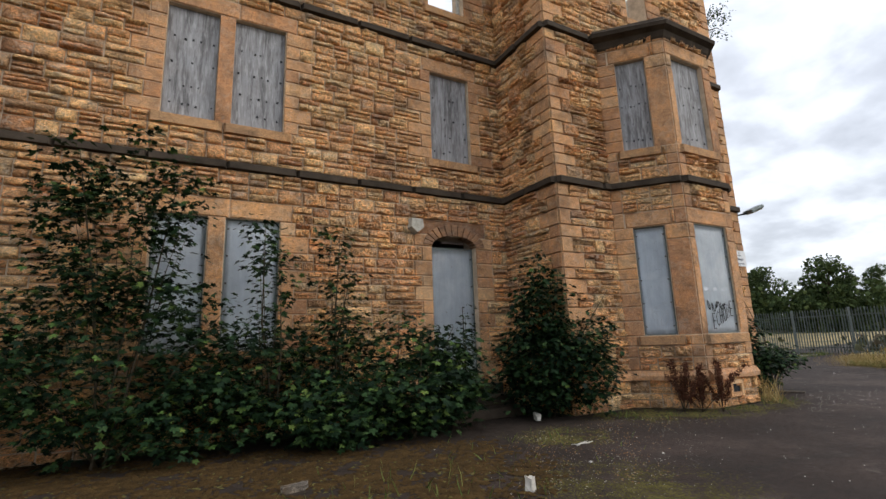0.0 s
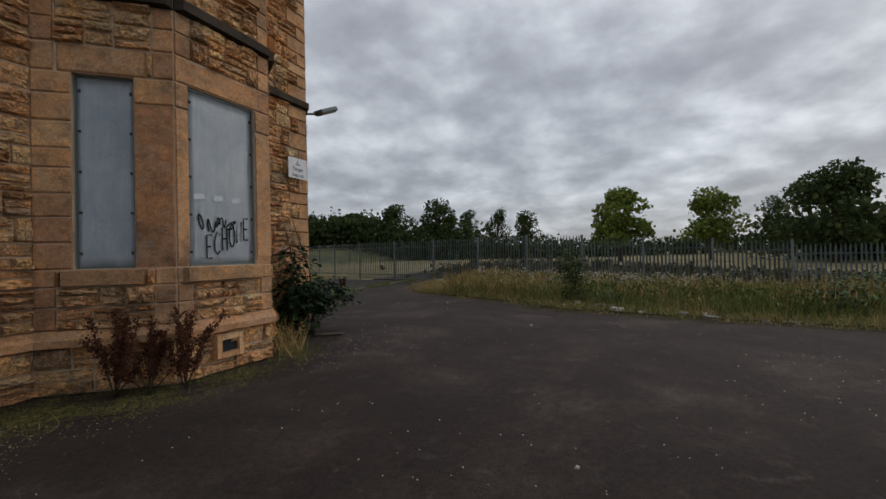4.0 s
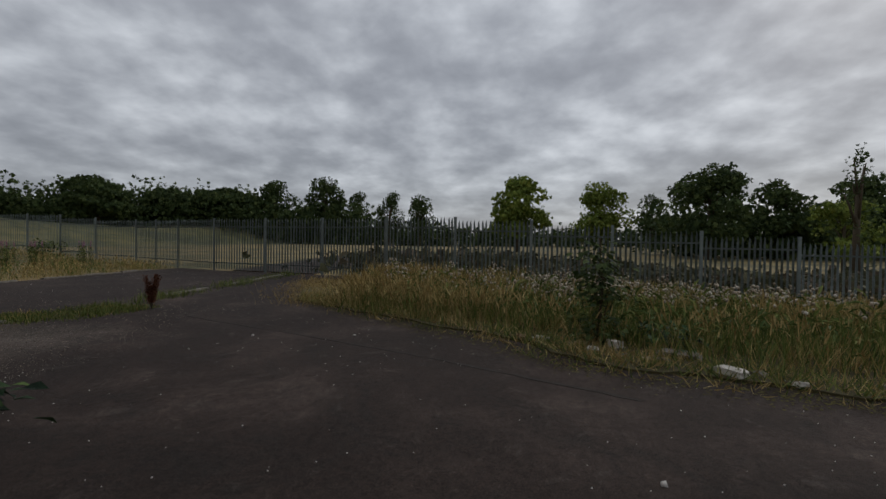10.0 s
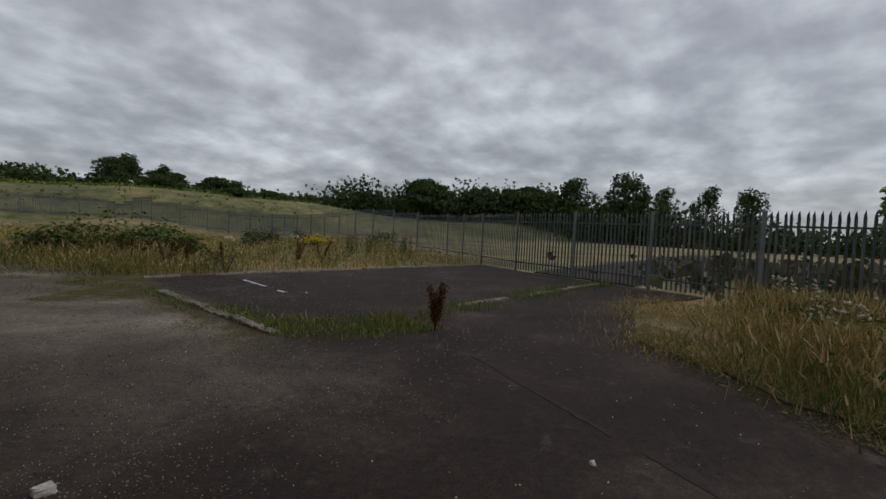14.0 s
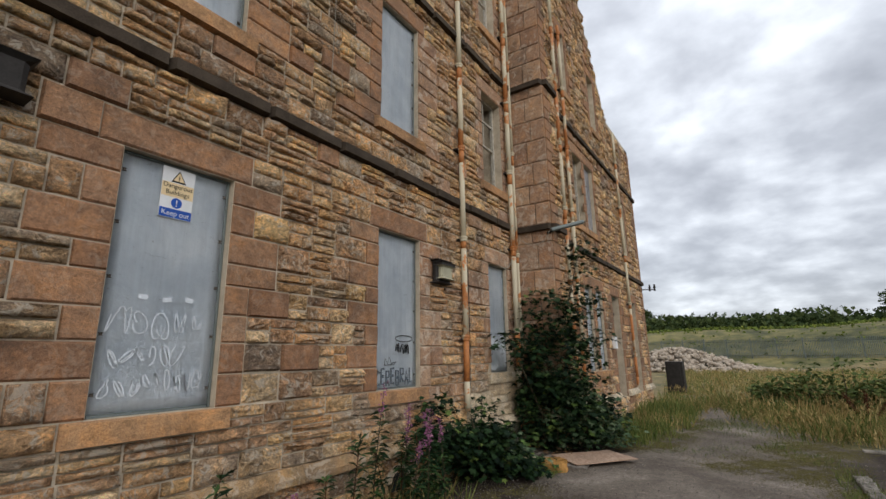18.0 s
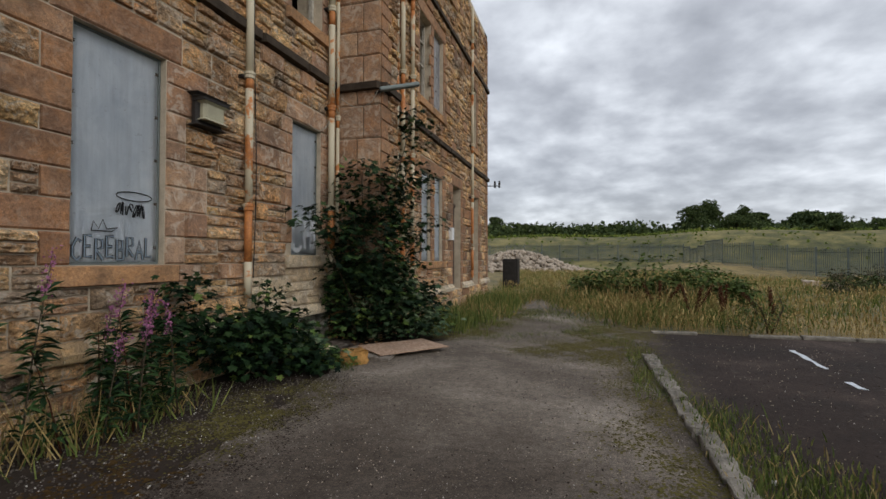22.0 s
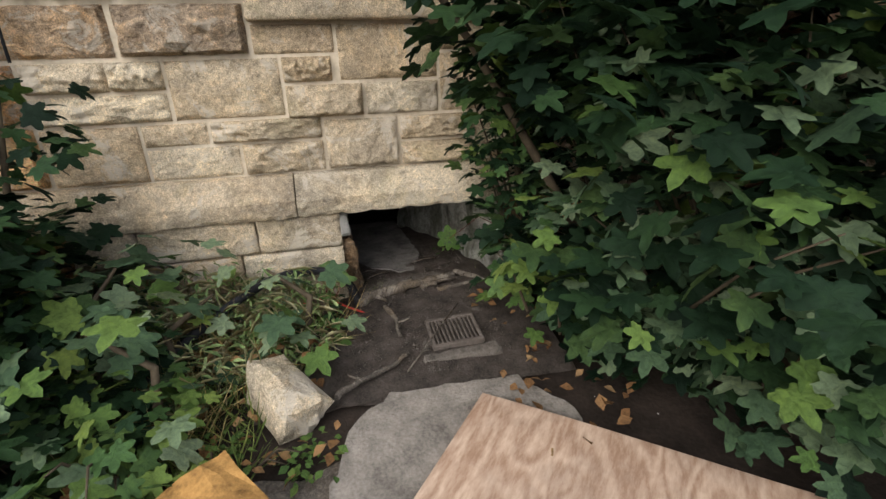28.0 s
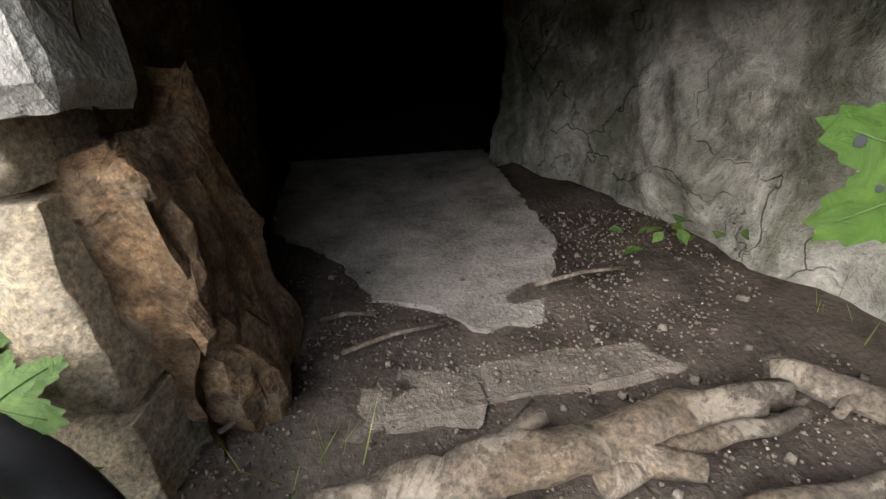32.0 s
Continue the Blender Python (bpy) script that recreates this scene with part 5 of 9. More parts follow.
GLYPHS = {"C": [[(0.95, 0.85), (0.5, 1.0), (0.08, 0.6), (0.1, 0.2), (0.5, 0.0), (0.95, 0.15)]], "E": [[(0.9, 1), (0.1, 1), (0.1, 0), (0.9, 0)], [(0.1, 0.5), (0.75, 0.5)]],
          "R": [[(0.1, 0), (0.1, 1), (0.8, 0.95), (0.85, 0.6), (0.15, 0.48), (0.9, 0)]], "B": [[(0.1, 0), (0.1, 1), (0.75, 0.95), (0.75, 0.55), (0.1, 0.5), (0.85, 0.45), (0.85, 0.02), (0.1, 0)]],
          "A": [[(0.05, 0), (0.45, 1), (0.95, 0)], [(0.22, 0.4), (0.78, 0.4)]], "L": [[(0.1, 1), (0.1, 0), (0.9, 0)]],
          "H": [[(0.1, 1), (0.15, 0)], [(0.12, 0.5), (0.85, 0.55)], [(0.85, 1), (0.9, 0)]], "N": [[(0.1, 0), (0.12, 1), (0.85, 0.05), (0.9, 1.0)]],
          "O": [[(0.5 + 0.45 * math.sin(k * math.pi / 8), 0.5 + 0.5 * math.cos(k * math.pi / 8)) for k in range(17)]]}


# bay
for i, w in enumerate(facets):
    h0, h1 = [h[:2] for h in w.holes][0]
    s = steel_screen(w, h0, h1, 1.40, 3.64, 10 + i, -0.04 if i == 1 else -0.085)
    wooden_board(w, h0, h1, 5.35, 7.46, 12 + i)
    if i == 0:
        scrawls(w, "chalk_stroke", s, scrawl(h0 + 0.15, h1 - 0.12, 1.55, 1.95, 2, 4) + scrawl(h0 + 0.15, h1 - 0.1, 1.75, 2.1, 1, 9), -0.078, 0.008, CHALK, "thin white scratched scrawl")
    if i == 1:
        tag_word = [[(h0 + 0.26 + 0.125 * (k + 0.1 + 0.8 * x_), 1.5 + 0.05 * k + 0.3 * y_) for x_, y_ in st] for k, ch in enumerate("ECHONE") for st in GLYPHS[ch]]
        scrawls(w, "tag_stroke", s, scrawl(h0 + 0.12, h1 - 0.35, 1.8, 2.1, 4, 21) + tag_word, -0.031, 0.024, INK, "black looping spray-painted tag")
        dabs(w, s, [[(h0 + 0.1 + k * 0.3, 2.28), (h0 + 0.26 + k * 0.3, 2.30)] for k in range(3)], -0.032, 0.07, CHALK)
# east wall
YE = YB
s = steel_screen(east, 8.69 - YE, 9.715 - YE, 1.40, 3.64, 31)
scrawls(east, "chalk_stroke", s, scrawl(8.78 - YE, 9.6 - YE, 2.0, 2.32, 5, 2) + scrawl(8.8 - YE, 9.4 - YE, 1.75, 2.0, 6, 3) + scrawl(9.0 - YE, 9.6 - YE, 1.52, 1.78, 7, 7) + scrawl(8.75 - YE, 9.1 - YE, 1.5, 1.7, 3, 8), -0.0755, 0.012, CHALK, "thin white scratched tags")
dabs(east, s, [[(8.78 - YE + k * 0.2, 2.36 + 0.02 * (k % 2)), (8.86 - YE + k * 0.2, 2.37)] for k in range(1, 4)], -0.074, 0.045, CHALK)
s = steel_screen(east, 11.96 - YE, 12.93 - YE, 1.40, 3.64, 32)
scrawls(east, "tag_stroke", s, scrawl(12.44 - YE, 12.76 - YE, 1.86, 2.08, 7, 41) + [[(12.4 - YE + 0.24 + 0.2 * math.cos(a / 8 * math.pi), 2.1 + 0.045 * math.sin(a / 8 * math.pi)) for a in range(17)]], -0.076, 0.012, INK, "small black outlined tag with a crown")
word = "CEREBRAL"
for k, ch in enumerate(word):
    w_ = 0.84 / len(word)
    line = [[(12.02 - YE + w_ * (k + 0.08 + 0.84 * x_), 1.45 + 0.03 * (k % 2) + 0.2 * y_) for x_, y_ in st] for st in GLYPHS[ch]]
    strokes(east, "tag_letter", s, line, -0.0770, 0.034, INK, "black outlined graffiti letter")
    strokes(east, "letter_fill", s, line, -0.0738, 0.013, LETTER_BLUE)
strokes(east, "crown_mark", s, [[(12.2 - YE, 1.73), (12.22 - YE, 1.82), (12.27 - YE, 1.75), (12.31 - YE, 1.84), (12.35 - YE, 1.75), (12.46 - YE, 1.77), (12.4 - YE, 1.73), (12.2 - YE, 1.73)]], -0.074, 0.012, INK, "small black crown over the tag")
s = steel_screen(east, 15.20 - YE, 16.02 - YE, 1.52, 3.64, 33)
cc = [(15.46 - YE + 0.16 * math.cos(a), 1.86 + 0.27 * math.sin(a)) for a in np.linspace(0.8, 5.5, 14)]
strokes(east, "white_letters", s, [cc, [(15.68 - YE, 1.62), (15.68 - YE, 2.1)], [(15.68 - YE, 1.86), (15.86 - YE, 1.86)], [(15.86 - YE, 1.62), (15.86 - YE, 2.1)], [(15.95 - YE, 1.62), (15.95 - YE, 2.08)]], -0.076, 0.075, CHALK, "big blurred white spray letters")
steel_screen(east, 8.66 - YE, 9.69 - YE, 5.35, 7.46, 34)
steel_screen(east, 11.96 - YE, 12.90 - YE, 5.35, 7.46, 35)
sash(east, 15.16 - YE, 16.04 - YE, 5.35, 7.46, 3)
sash(east, 15.2 - YE, 15.95 - YE, 9.14, 11.2, 4, glass=False)
for k, (a, b, c, d) in enumerate(((19.36, 20.22, 5.35, 7.46), (18.78, 19.42, 9.14, 11.2), (21.7, 22.4, 9.14, 11.2), (24.7, 25.3, 5.35, 7.46))):
    sash(wing, a - YW, b - YW, c, d, 50 + k, glass=False)
wooden_board(wing, 20.42 - YW, 21.28 - YW, 5.35, 7.46, 61)
steel_screen(wing, 19.5 - YW, 20.2 - YW, 1.4, 3.64, 62)
steel_screen(wing, 20.5 - YW, 21.2 - YW, 1.4, 3.64, 63)
for k, (a, b) in enumerate(((22.25, 23.15), (24.65, 25.6))):
    t = thing("wooden_door", "dark rotten plank door in a stone doorway", "door", wing.at((a + b) / 2 - YW, -0.2, 0.54), "plank doors")
    n = 5
    for j in range(n):
        bm = bmesh.new()
        wall_box(wing, bm, a - YW + (b - a) * j / n + 0.004, a - YW + (b - a) * (j + 1) / n - 0.004, -0.24, -0.2, 0.56, 3.05, 0.004)
        part("plank", bm, DARKWOOD, t)
    bm = bmesh.new()
    wall_box(wing, bm, a - YW, b - YW, -0.26, -0.17, 3.06, 3.16, 0.004)
    part("transom", bm, DARKWOOD, t)

# arched door head and steps
VOUSSOIRS = 13
cu, cz = X0 + 5.005, 3.40
arch = thing("door_arch", "dark segmental stone arch over the boarded front door", "arch", front.at(cu, 0, 3.6))
for k in range(VOUSSOIRS):
    a0, a1 = math.radians(4 + 172 * k / VOUSSOIRS + 0.7), math.radians(4 + 172 * (k + 1) / VOUSSOIRS - 0.7)
    bm = bmesh.new()
    v = [bm.verts.new(front.at(cu + rx * math.cos(a), n, cz + rz * math.sin(a))) for n in (0.045, -0.2) for a, rx, rz in ((a0, 0.55, 0.25), (a1, 0.55, 0.25), (a1, 0.76, 0.50), (a0, 0.76, 0.50))]
    for f in ((0, 1, 2, 3), (7, 6, 5, 4), (0, 4, 5, 1), (1, 5, 6, 2), (2, 6, 7, 3), (3, 7, 4, 0)):
        bm.faces.new([v[i] for i in f])
    bmesh.ops.bevel(bm, geom=bm.edges[:], offset=0.008, segments=1, affect="EDGES")
    part("voussoir", bm, ASHLAR_BROWN, arch)
bm = bmesh.new()
wall_box(front, bm, X0 + 4.21, X0 + 5.79, -0.12, 0.012, 3.66, 3.965)
part("arch_infill", bm, ASHLAR_BROWN, arch)
bm = bmesh.new()
wall_box(front, bm, X0 + 4.75, X0 + 5.3, -0.16, -0.1, 3.5, 3.54, 0.004)
part("transom_bar", bm, DARKWOOD, arch)
steps = thing("door_steps", "worn mossy stone steps below the front door", "steps", (5.0, 8.0, 0))
for k in range(3):
    bm = bmesh.new()
    box(bm, (4.25, AY - 0.35 * (3 - k), 0.18 * k), (5.85, AY + 0.12, 0.18 * (k + 1)), 0.015)
    part("step", bm, BAND, steps)

# a vent in the bay's base
t = thing("air_vent", "small square air vent with a dark iron grille in pale stone", "vent", (9.53, 5.58, 0.3))
w = facets[1]
bm = bmesh.new()
for a, b, c, d in ((0.46, 0.54, 0.2, 0.5), (0.82, 0.9, 0.2, 0.5), (0.54, 0.82, 0.2, 0.27), (0.54, 0.82, 0.43, 0.5)):
    wall_box(w, bm, a, b, 0.0, 0.125, c, d, 0.006)
part("stone_frame", bm, ASHLAR, t)
bm = bmesh.new()
wall_box(w, bm, 0.54, 0.82, 0.03, 0.09, 0.27, 0.43)
part("grille", bm, INK, t)
t = thing("air_vent", "arched air vent in the wall foot, its shaded hollow a black block", "vent", (BX + 0.08, 12.35, 0.2))
bm = bmesh.new()
for k in range(8):
    a0, a1 = math.pi * k / 7, math.pi * (k + 1) / 7
    if k < 7:
        v = [bm.verts.new(east.at(12.35 - YE + r * math.cos(a), n, 0.24 + r * 0.8 * math.sin(a))) for n in (0.1, 0.0) for a, r in ((a0, 0.17), (a1, 0.17), (a1, 0.25), (a0, 0.25))]
        for f in ((0, 1, 2, 3), (7, 6, 5, 4), (0, 4, 5, 1), (1, 5, 6, 2), (2, 6, 7, 3), (3, 7, 4, 0)):
            bm.faces.new([v[i] for i in f])
part("stone_frame", bm, PALE, t)
# solid black block in place of the shade inside the vent
bm = bmesh.new()
wall_box(east, bm, 12.18 - YE, 12.52 - YE, 0.02, 0.062, 0.12, 0.36)
part("opening", bm, INK, t)


# ---- pipes ----
def pipe(wall, u, z0, z1, n=0.12, r=0.05, collar=1.75, first=0.4, mat=IRON, label="cream-painted cast-iron downpipe, rusted through in places"):
    t = thing("downpipe", label, "pipe", wall.at(u, n, z0), "downpipes")
    # the paint has gone below the joints, most of all below the lowest
    z, cuts, bare = z0 + first, [z0], 0.7
    while z < z1 - 0.1:
        cuts += [max(z - 0.03 - bare, cuts[-1] + 0.1), z - 0.03]
        z, bare = z + collar, 0.3 - bare * 0.2
    cuts.append(z1)
    for k, (za, zb) in enumerate(zip(cuts, cuts[1:])):
        bm = bmesh.new()
        tube(bm, [wall.at(u, n, za), wall.at(u, n, (za + zb) / 2), wall.at(u, n, zb)], r, 12)
        part("pipe", bm, BARE_IRON if k % 2 else mat, t)
    z = z0 + first
    while z < z1 - 0.1:
        bm = bmesh.new()
        m = Matrix.Translation(wall.at(u, n, z))
        lathe(bm, [(r + 0.002, -0.06), (r + 0.018, -0.05), (r + 0.018, -0.01), (r + 0.028, 0.0), (r + 0.028, 0.03), (r + 0.002, 0.04)], m, 12)
        c = part("collar", bm, mat, t)
        bm = bmesh.new()
        wall_box(wall, bm, u - 0.1, u + 0.1, 0.0, n - r * 0.6, z - 0.05, z - 0.02, 0.004)
        part("bracket", bm, DARK_IRON, c)
        z += collar
    return t


pipe(east, 14.10 - YE, 0.95, 10.6, first=1.2)
pipe(east, 16.16 - YE, 1.0, 10.9, 0.13, 0.055, first=1.35)
pipe(east, 16.42 - YE, 1.2, 10.9, 0.10, 0.032, 2.4)
pipe(wing, 17.72 - YW, 0.9, 13.0, 0.12, 0.05, first=1.2)
pipe(wing, 18.05 - YW, 1.2, 12.5, 0.12, 0.05, first=0.7)
pipe(wing, 18.62 - YW, 1.0, 11.0, 0.12, 0.045, first=1.0)
pipe(wing, 24.25 - YW, 0.8, 10.0, 0.12, 0.045, first=1.0)


def cable(name, label, pts, r, mat, steps=6):
    v = [Vector(p) for p in pts]
    fine_ = []
    for i in range(len(v) - 1):
        p0, p1, p2, p3 = v[max(i - 1, 0)], v[i], v[i + 1], v[min(i + 2, len(v) - 1)]
        for k in range(steps):
            s = k / steps
            fine_.append(0.5 * ((2 * p1) + (p2 - p0) * s + (2 * p0 - 5 * p1 + 4 * p2 - p3) * s * s + (3 * p1 - p0 - 3 * p2 + p3) * s ** 3))
    fine_.append(v[-1])
    bm = bmesh.new()
    tube(bm, fine_, r, 8)
    return tagged(part(name, bm, mat), label, name.replace("_", " "))


cable("hanging_wire", "thin loose wire hanging down the sandstone wall", [(BX + 0.1, 14.24, 9.0), (BX + 0.09, 14.22, 5.0), (BX + 0.1, 14.27, 2.6), (BX + 0.09, 14.24, 1.2)], 0.006, INK)
cable("looped_wire", "pale wire looping from the window head to a pipe", [(BX + 0.05, 15.55, 3.66), (BX + 0.1, 15.85, 3.62), (BX + 0.13, 16.1, 3.85), (BX + 0.12, 16.18, 4.2)], 0.008, WIRE)
cable("looped_wire", "pale wire drooping across the stone pier", [(BX + 0.15, 16.45, 4.35), (BX + 0.4, 16.52, 4.2), (BX + 0.7, 16.52, 4.25), (BX + 0.85, 16.5, 4.45)], 0.008, WIRE)
cable("hanging_wire", "long pale wire down the sandstone wall", [(BX + 0.07, 10.95, 9.5), (BX + 0.07, 10.93, 7.0), (BX + 0.07, 10.9, 5.2)], 0.005, WIRE)

# ---- lamps and boxes on the walls ----
t = thing("bulkhead_light", "grey-green bulkhead light with a yellowed cover on the wall", "wall light", (BX + 0.1, 13.4, 3.3))
bm = bmesh.new()
wall_box(east, bm, 13.22 - YE, 13.62 - YE, 0.03, 0.14, 3.0, 3.38, 0.03)
part("back_box", bm, DARK_IRON, t)
bm = bmesh.new()
wall_box(east, bm, 13.26 - YE, 13.58 - YE, 0.09, 0.21, 3.06, 3.28, 0.03)
part("cover", bm, LAMPGLASS, t)
bm = bmesh.new()
wall_box(east, bm, 13.22 - YE, 13.62 - YE, 0.08, 0.24, 3.28, 3.33, 0.012)
part("hood", bm, DARK_IRON, t)
t = thing("bulkhead_light", "dark rusty bulkhead light box on the sandstone wall", "wall light", (BX + 0.1, 7.95, 4.1))
bm = bmesh.new()
wall_box(east, bm, 7.58 - YE, 7.96 - YE, 0.03, 0.2, 3.68, 3.98, 0.04)
part("back_box", bm, DARK_IRON, t)
t = thing("floodlight", "grey floodlight on a short arm at the building corner", "floodlight", (12.62, 6.7, 3.95))
bm = bmesh.new()
tube(bm, [(12.66, 6.70, 4.42), (12.85, 6.6, 4.46), (12.95, 6.55, 4.5)], 0.022)
part("arm", bm, DARK_IRON, t)
bm = bmesh.new()
box(bm, (-0.05, -0.14, -0.05), (0.42, 0.14, 0.05), 0.03)
bmesh.ops.transform(bm, matrix=pose(12.9, 6.55, 4.5, 0, -22, -14), verts=bm.verts)
h = part("lamp_head", bm, GALV, t)
bm = bmesh.new()
box(bm, (0.0, -0.11, -0.07), (0.38, 0.11, -0.045), 0.01)
bmesh.ops.transform(bm, matrix=pose(12.9, 6.55, 4.5, 0, -22, -14), verts=bm.verts)
part("lens", bm, LAMPGLASS, h)
t = thing("strip_light", "old fluorescent strip light on an arm at the stone pier", "wall light", (13.6, 16.55, 4.6))
bm = bmesh.new()
tube(bm, [(13.5, 16.56, 4.42), (13.66, 16.5, 4.46)], 0.03)
part("arm", bm, DARK_IRON, t)
bm = bmesh.new()
box(bm, (0, -0.06, -0.04), (0.75, 0.06, 0.04), 0.025)
bmesh.ops.transform(bm, matrix=pose(13.6, 16.5, 4.46, 0, -14, 35), verts=bm.verts)
part("lamp_body", bm, GALV, t)
t = thing("alarm_box", "cream six-sided alarm box on the front wall", "alarm box", front.at(X0 + 4.05, 0.05, 3.85))
bm = bmesh.new()
pts = [(0.0, -0.17), (0.14, -0.06), (0.12, 0.12), (-0.12, 0.12), (-0.14, -0.06)]
a = [bm.verts.new(front.at(X0 + 4.05 + u, 0.2, 3.8 + z)) for u, z in pts]
b = [bm.verts.new(front.at(X0 + 4.05 + u * 1.15, 0.02, 3.8 + z * 1.15)) for u, z in pts]
bm.faces.new(a)
for i in range(5):
    bm.faces.new((b[i], b[(i + 1) % 5], a[(i + 1) % 5], a[i]))
part("cover", bm, SASH, t)
t = thing("meter_box", "small white box beside the wing door", "box", wing.at(21.9 - YW, 0.05, 2.2))
bm = bmesh.new()
wall_box(wing, bm, 21.75 - YW, 21.95 - YW, 0.02, 0.14, 2.0, 2.35, 0.012)
part("case", bm, WHITE, t)
t = thing("iron_bracket", "rusted iron hopper bracket on the bay string course", "bracket", (11.2, 6.3, 4.8))
bm = bmesh.new()
box(bm, (10.46, 5.68, 4.66), (10.64, 5.86, 4.9), 0.03)
part("hopper", bm, RUSTY, t)
t = thing("insulator_bracket", "black insulators on an iron bracket at the wing corner", "bracket", (WX, 27.25, 4.4))
bm = bmesh.new()
tube(bm, [(WX, 27.2, 4.35), (WX + 0.5, 27.3, 4.35)], 0.02)
part("bar", bm, DARK_IRON, t)
for dx in (0.3, 0.48):
    bm = bmesh.new()
    lathe(bm, [(0.02, -0.12), (0.05, -0.1), (0.03, -0.02), (0.05, 0.02), (0.03, 0.1), (0.04, 0.14)], Matrix.Translation((WX + dx, 27.3, 4.4)), 8)
    part("insulator", bm, DARK_IRON, t)


# ---- signs ----
def words(body, size, mat, parent, m, label=""):
    cu_ = bpy.data.curves.new("text", "FONT")
    cu_.body, cu_.size, cu_.align_x, cu_.extrude = body, size, "CENTER", 0.0015
    tmp = bpy.data.objects.new("text", cu_)
    scene.collection.objects.link(tmp)
    bpy.context.view_layer.update()
    me = bpy.data.meshes.new_from_object(tmp.evaluated_get(bpy.context.evaluated_depsgraph_get()))
    bpy.data.objects.remove(tmp)
    me.transform(m)
    me.materials.clear()
    me.materials.append(mat)
    ob = new("lettering", me)
    ob.parent = parent
    ob.matrix_parent_inverse = parent.matrix_basis.inverted()
    if label:
        tagged(ob, label)
    return ob


def frame_at(wall, u, n, z):
    m = Matrix.Identity(4)
    m.col[0][:3], m.col[1][:3], m.col[2][:3], m.col[3][:3] = wall.u, (0, 0, 1), wall.n, wall.at(u, n, z)
    return m


def warning_triangle(wall, parent, u, z, s, n, fill):
    for mat, k, d in ((INK, 1.0, 0.0), (fill, 0.74, 0.002)):
        bm = bmesh.new()
        v = [bm.verts.new(wall.at(u + s * k * a, n + d, z + s * k * b)) for a, b in ((-0.5, -0.42), (0.5, -0.42), (0.0, 0.45))]
        bm.faces.new(v)
        r = bmesh.ops.extrude_face_region(bm, geom=bm.faces[:])
        bmesh.ops.translate(bm, verts=[x for x in r["geom"] if isinstance(x, bmesh.types.BMVert)], vec=wall.n * 0.0015)
        part("triangle", bm, mat, parent)
    words("!", s * 0.62, INK, parent, frame_at(wall, u, n + 0.0045, z - s * 0.36))


t = thing("warning_sign", "white sign with a warning triangle reading Danger Keep out", "sign", gable.at(12.27 - PX, 0.06, 3.25))
bm = bmesh.new()
wall_box(gable, bm, 12.0 - PX, 12.54 - PX, 0.125, 0.131, 3.03, 3.43)
part("plate", bm, WHITE, t)
warning_triangle(gable, t, 12.27 - PX, 3.345, 0.13, 0.132, WHITE)
words("Danger", 0.105, GREYINK, t, frame_at(gable, 12.27 - PX, 0.133, 3.18))
words("Keep out", 0.088, GREYINK, t, frame_at(gable, 12.27 - PX, 0.133, 3.07))
t = thing("warning_sign", "white, yellow and blue sign reading Dangerous Buildings Keep out", "sign", east.at(9.2 - YE, -0.07, 3.34))
bm = bmesh.new()
u0, u1 = 9.05 - YE, 9.35 - YE
wall_box(east, bm, u0, u1, -0.076, -0.070, 3.120, 3.610)
part("plate", bm, WHITE, t)
um = (u0 + u1) / 2
warning_triangle(east, t, um, 3.528, 0.14, -0.069, CREAM)
bm = bmesh.new()
wall_box(east, bm, u0 + 0.004, u1 - 0.004, -0.0705, -0.0690, 3.325, 3.462)
part("cream_panel", bm, CREAM, t)
words("Dangerous", 0.062, INK, t, frame_at(east, um, -0.0685, 3.412))
words("Buildings", 0.062, INK, t, frame_at(east, um, -0.0685, 3.348))
bm = bmesh.new()
lathe(bm, [(0.05, 0), (0.05, 0.002)], frame_at(east, um, -0.07, 3.270), 20)
part("mandatory_disc", bm, BLUE, t)
words("!", 0.09, WHITE, t, frame_at(east, um, -0.067, 3.238))
bm = bmesh.new()
wall_box(east, bm, u0 + 0.004, u1 - 0.004, -0.0705, -0.068, 3.125, 3.210)
part("blue_panel", bm, BLUE, t)
words("Keep out", 0.068, WHITE, t, frame_at(east, um, -0.0675, 3.145))


# ---- palisade fence ----
def pale_mesh():
    """A corrugated palisade pale with a three-pointed top."""
    bm = bmesh.new()
    prof = [(-0.034, 0.012), (-0.013, 0.0), (0.0, 0.01), (0.013, 0.0), (0.034, 0.012)]
    tops = [2.28, 2.36, 2.4, 2.36, 2.28]
    f = [bm.verts.new((x, y, 0.05)) for x, y in prof]
    g = [bm.verts.new((x, y, 2.2)) for x, y in prof]
    h = [bm.verts.new((x * 0.75, y + (0.03 if i in (0, 4) else -0.02 if i == 2 else 0), z)) for i, ((x, y), z) in enumerate(zip(prof, tops))]
    for a, b in ((f, g), (g, h)):
        for i in range(4):
            bm.faces.new((a[i], a[i + 1], b[i + 1], b[i]))
    bmesh.ops.solidify(bm, geom=bm.faces[:], thickness=0.003)
    me = bpy.data.meshes.new("pale")
    bm.to_mesh(me)
    bm.free()
    me.materials.append(GALV)
    return me


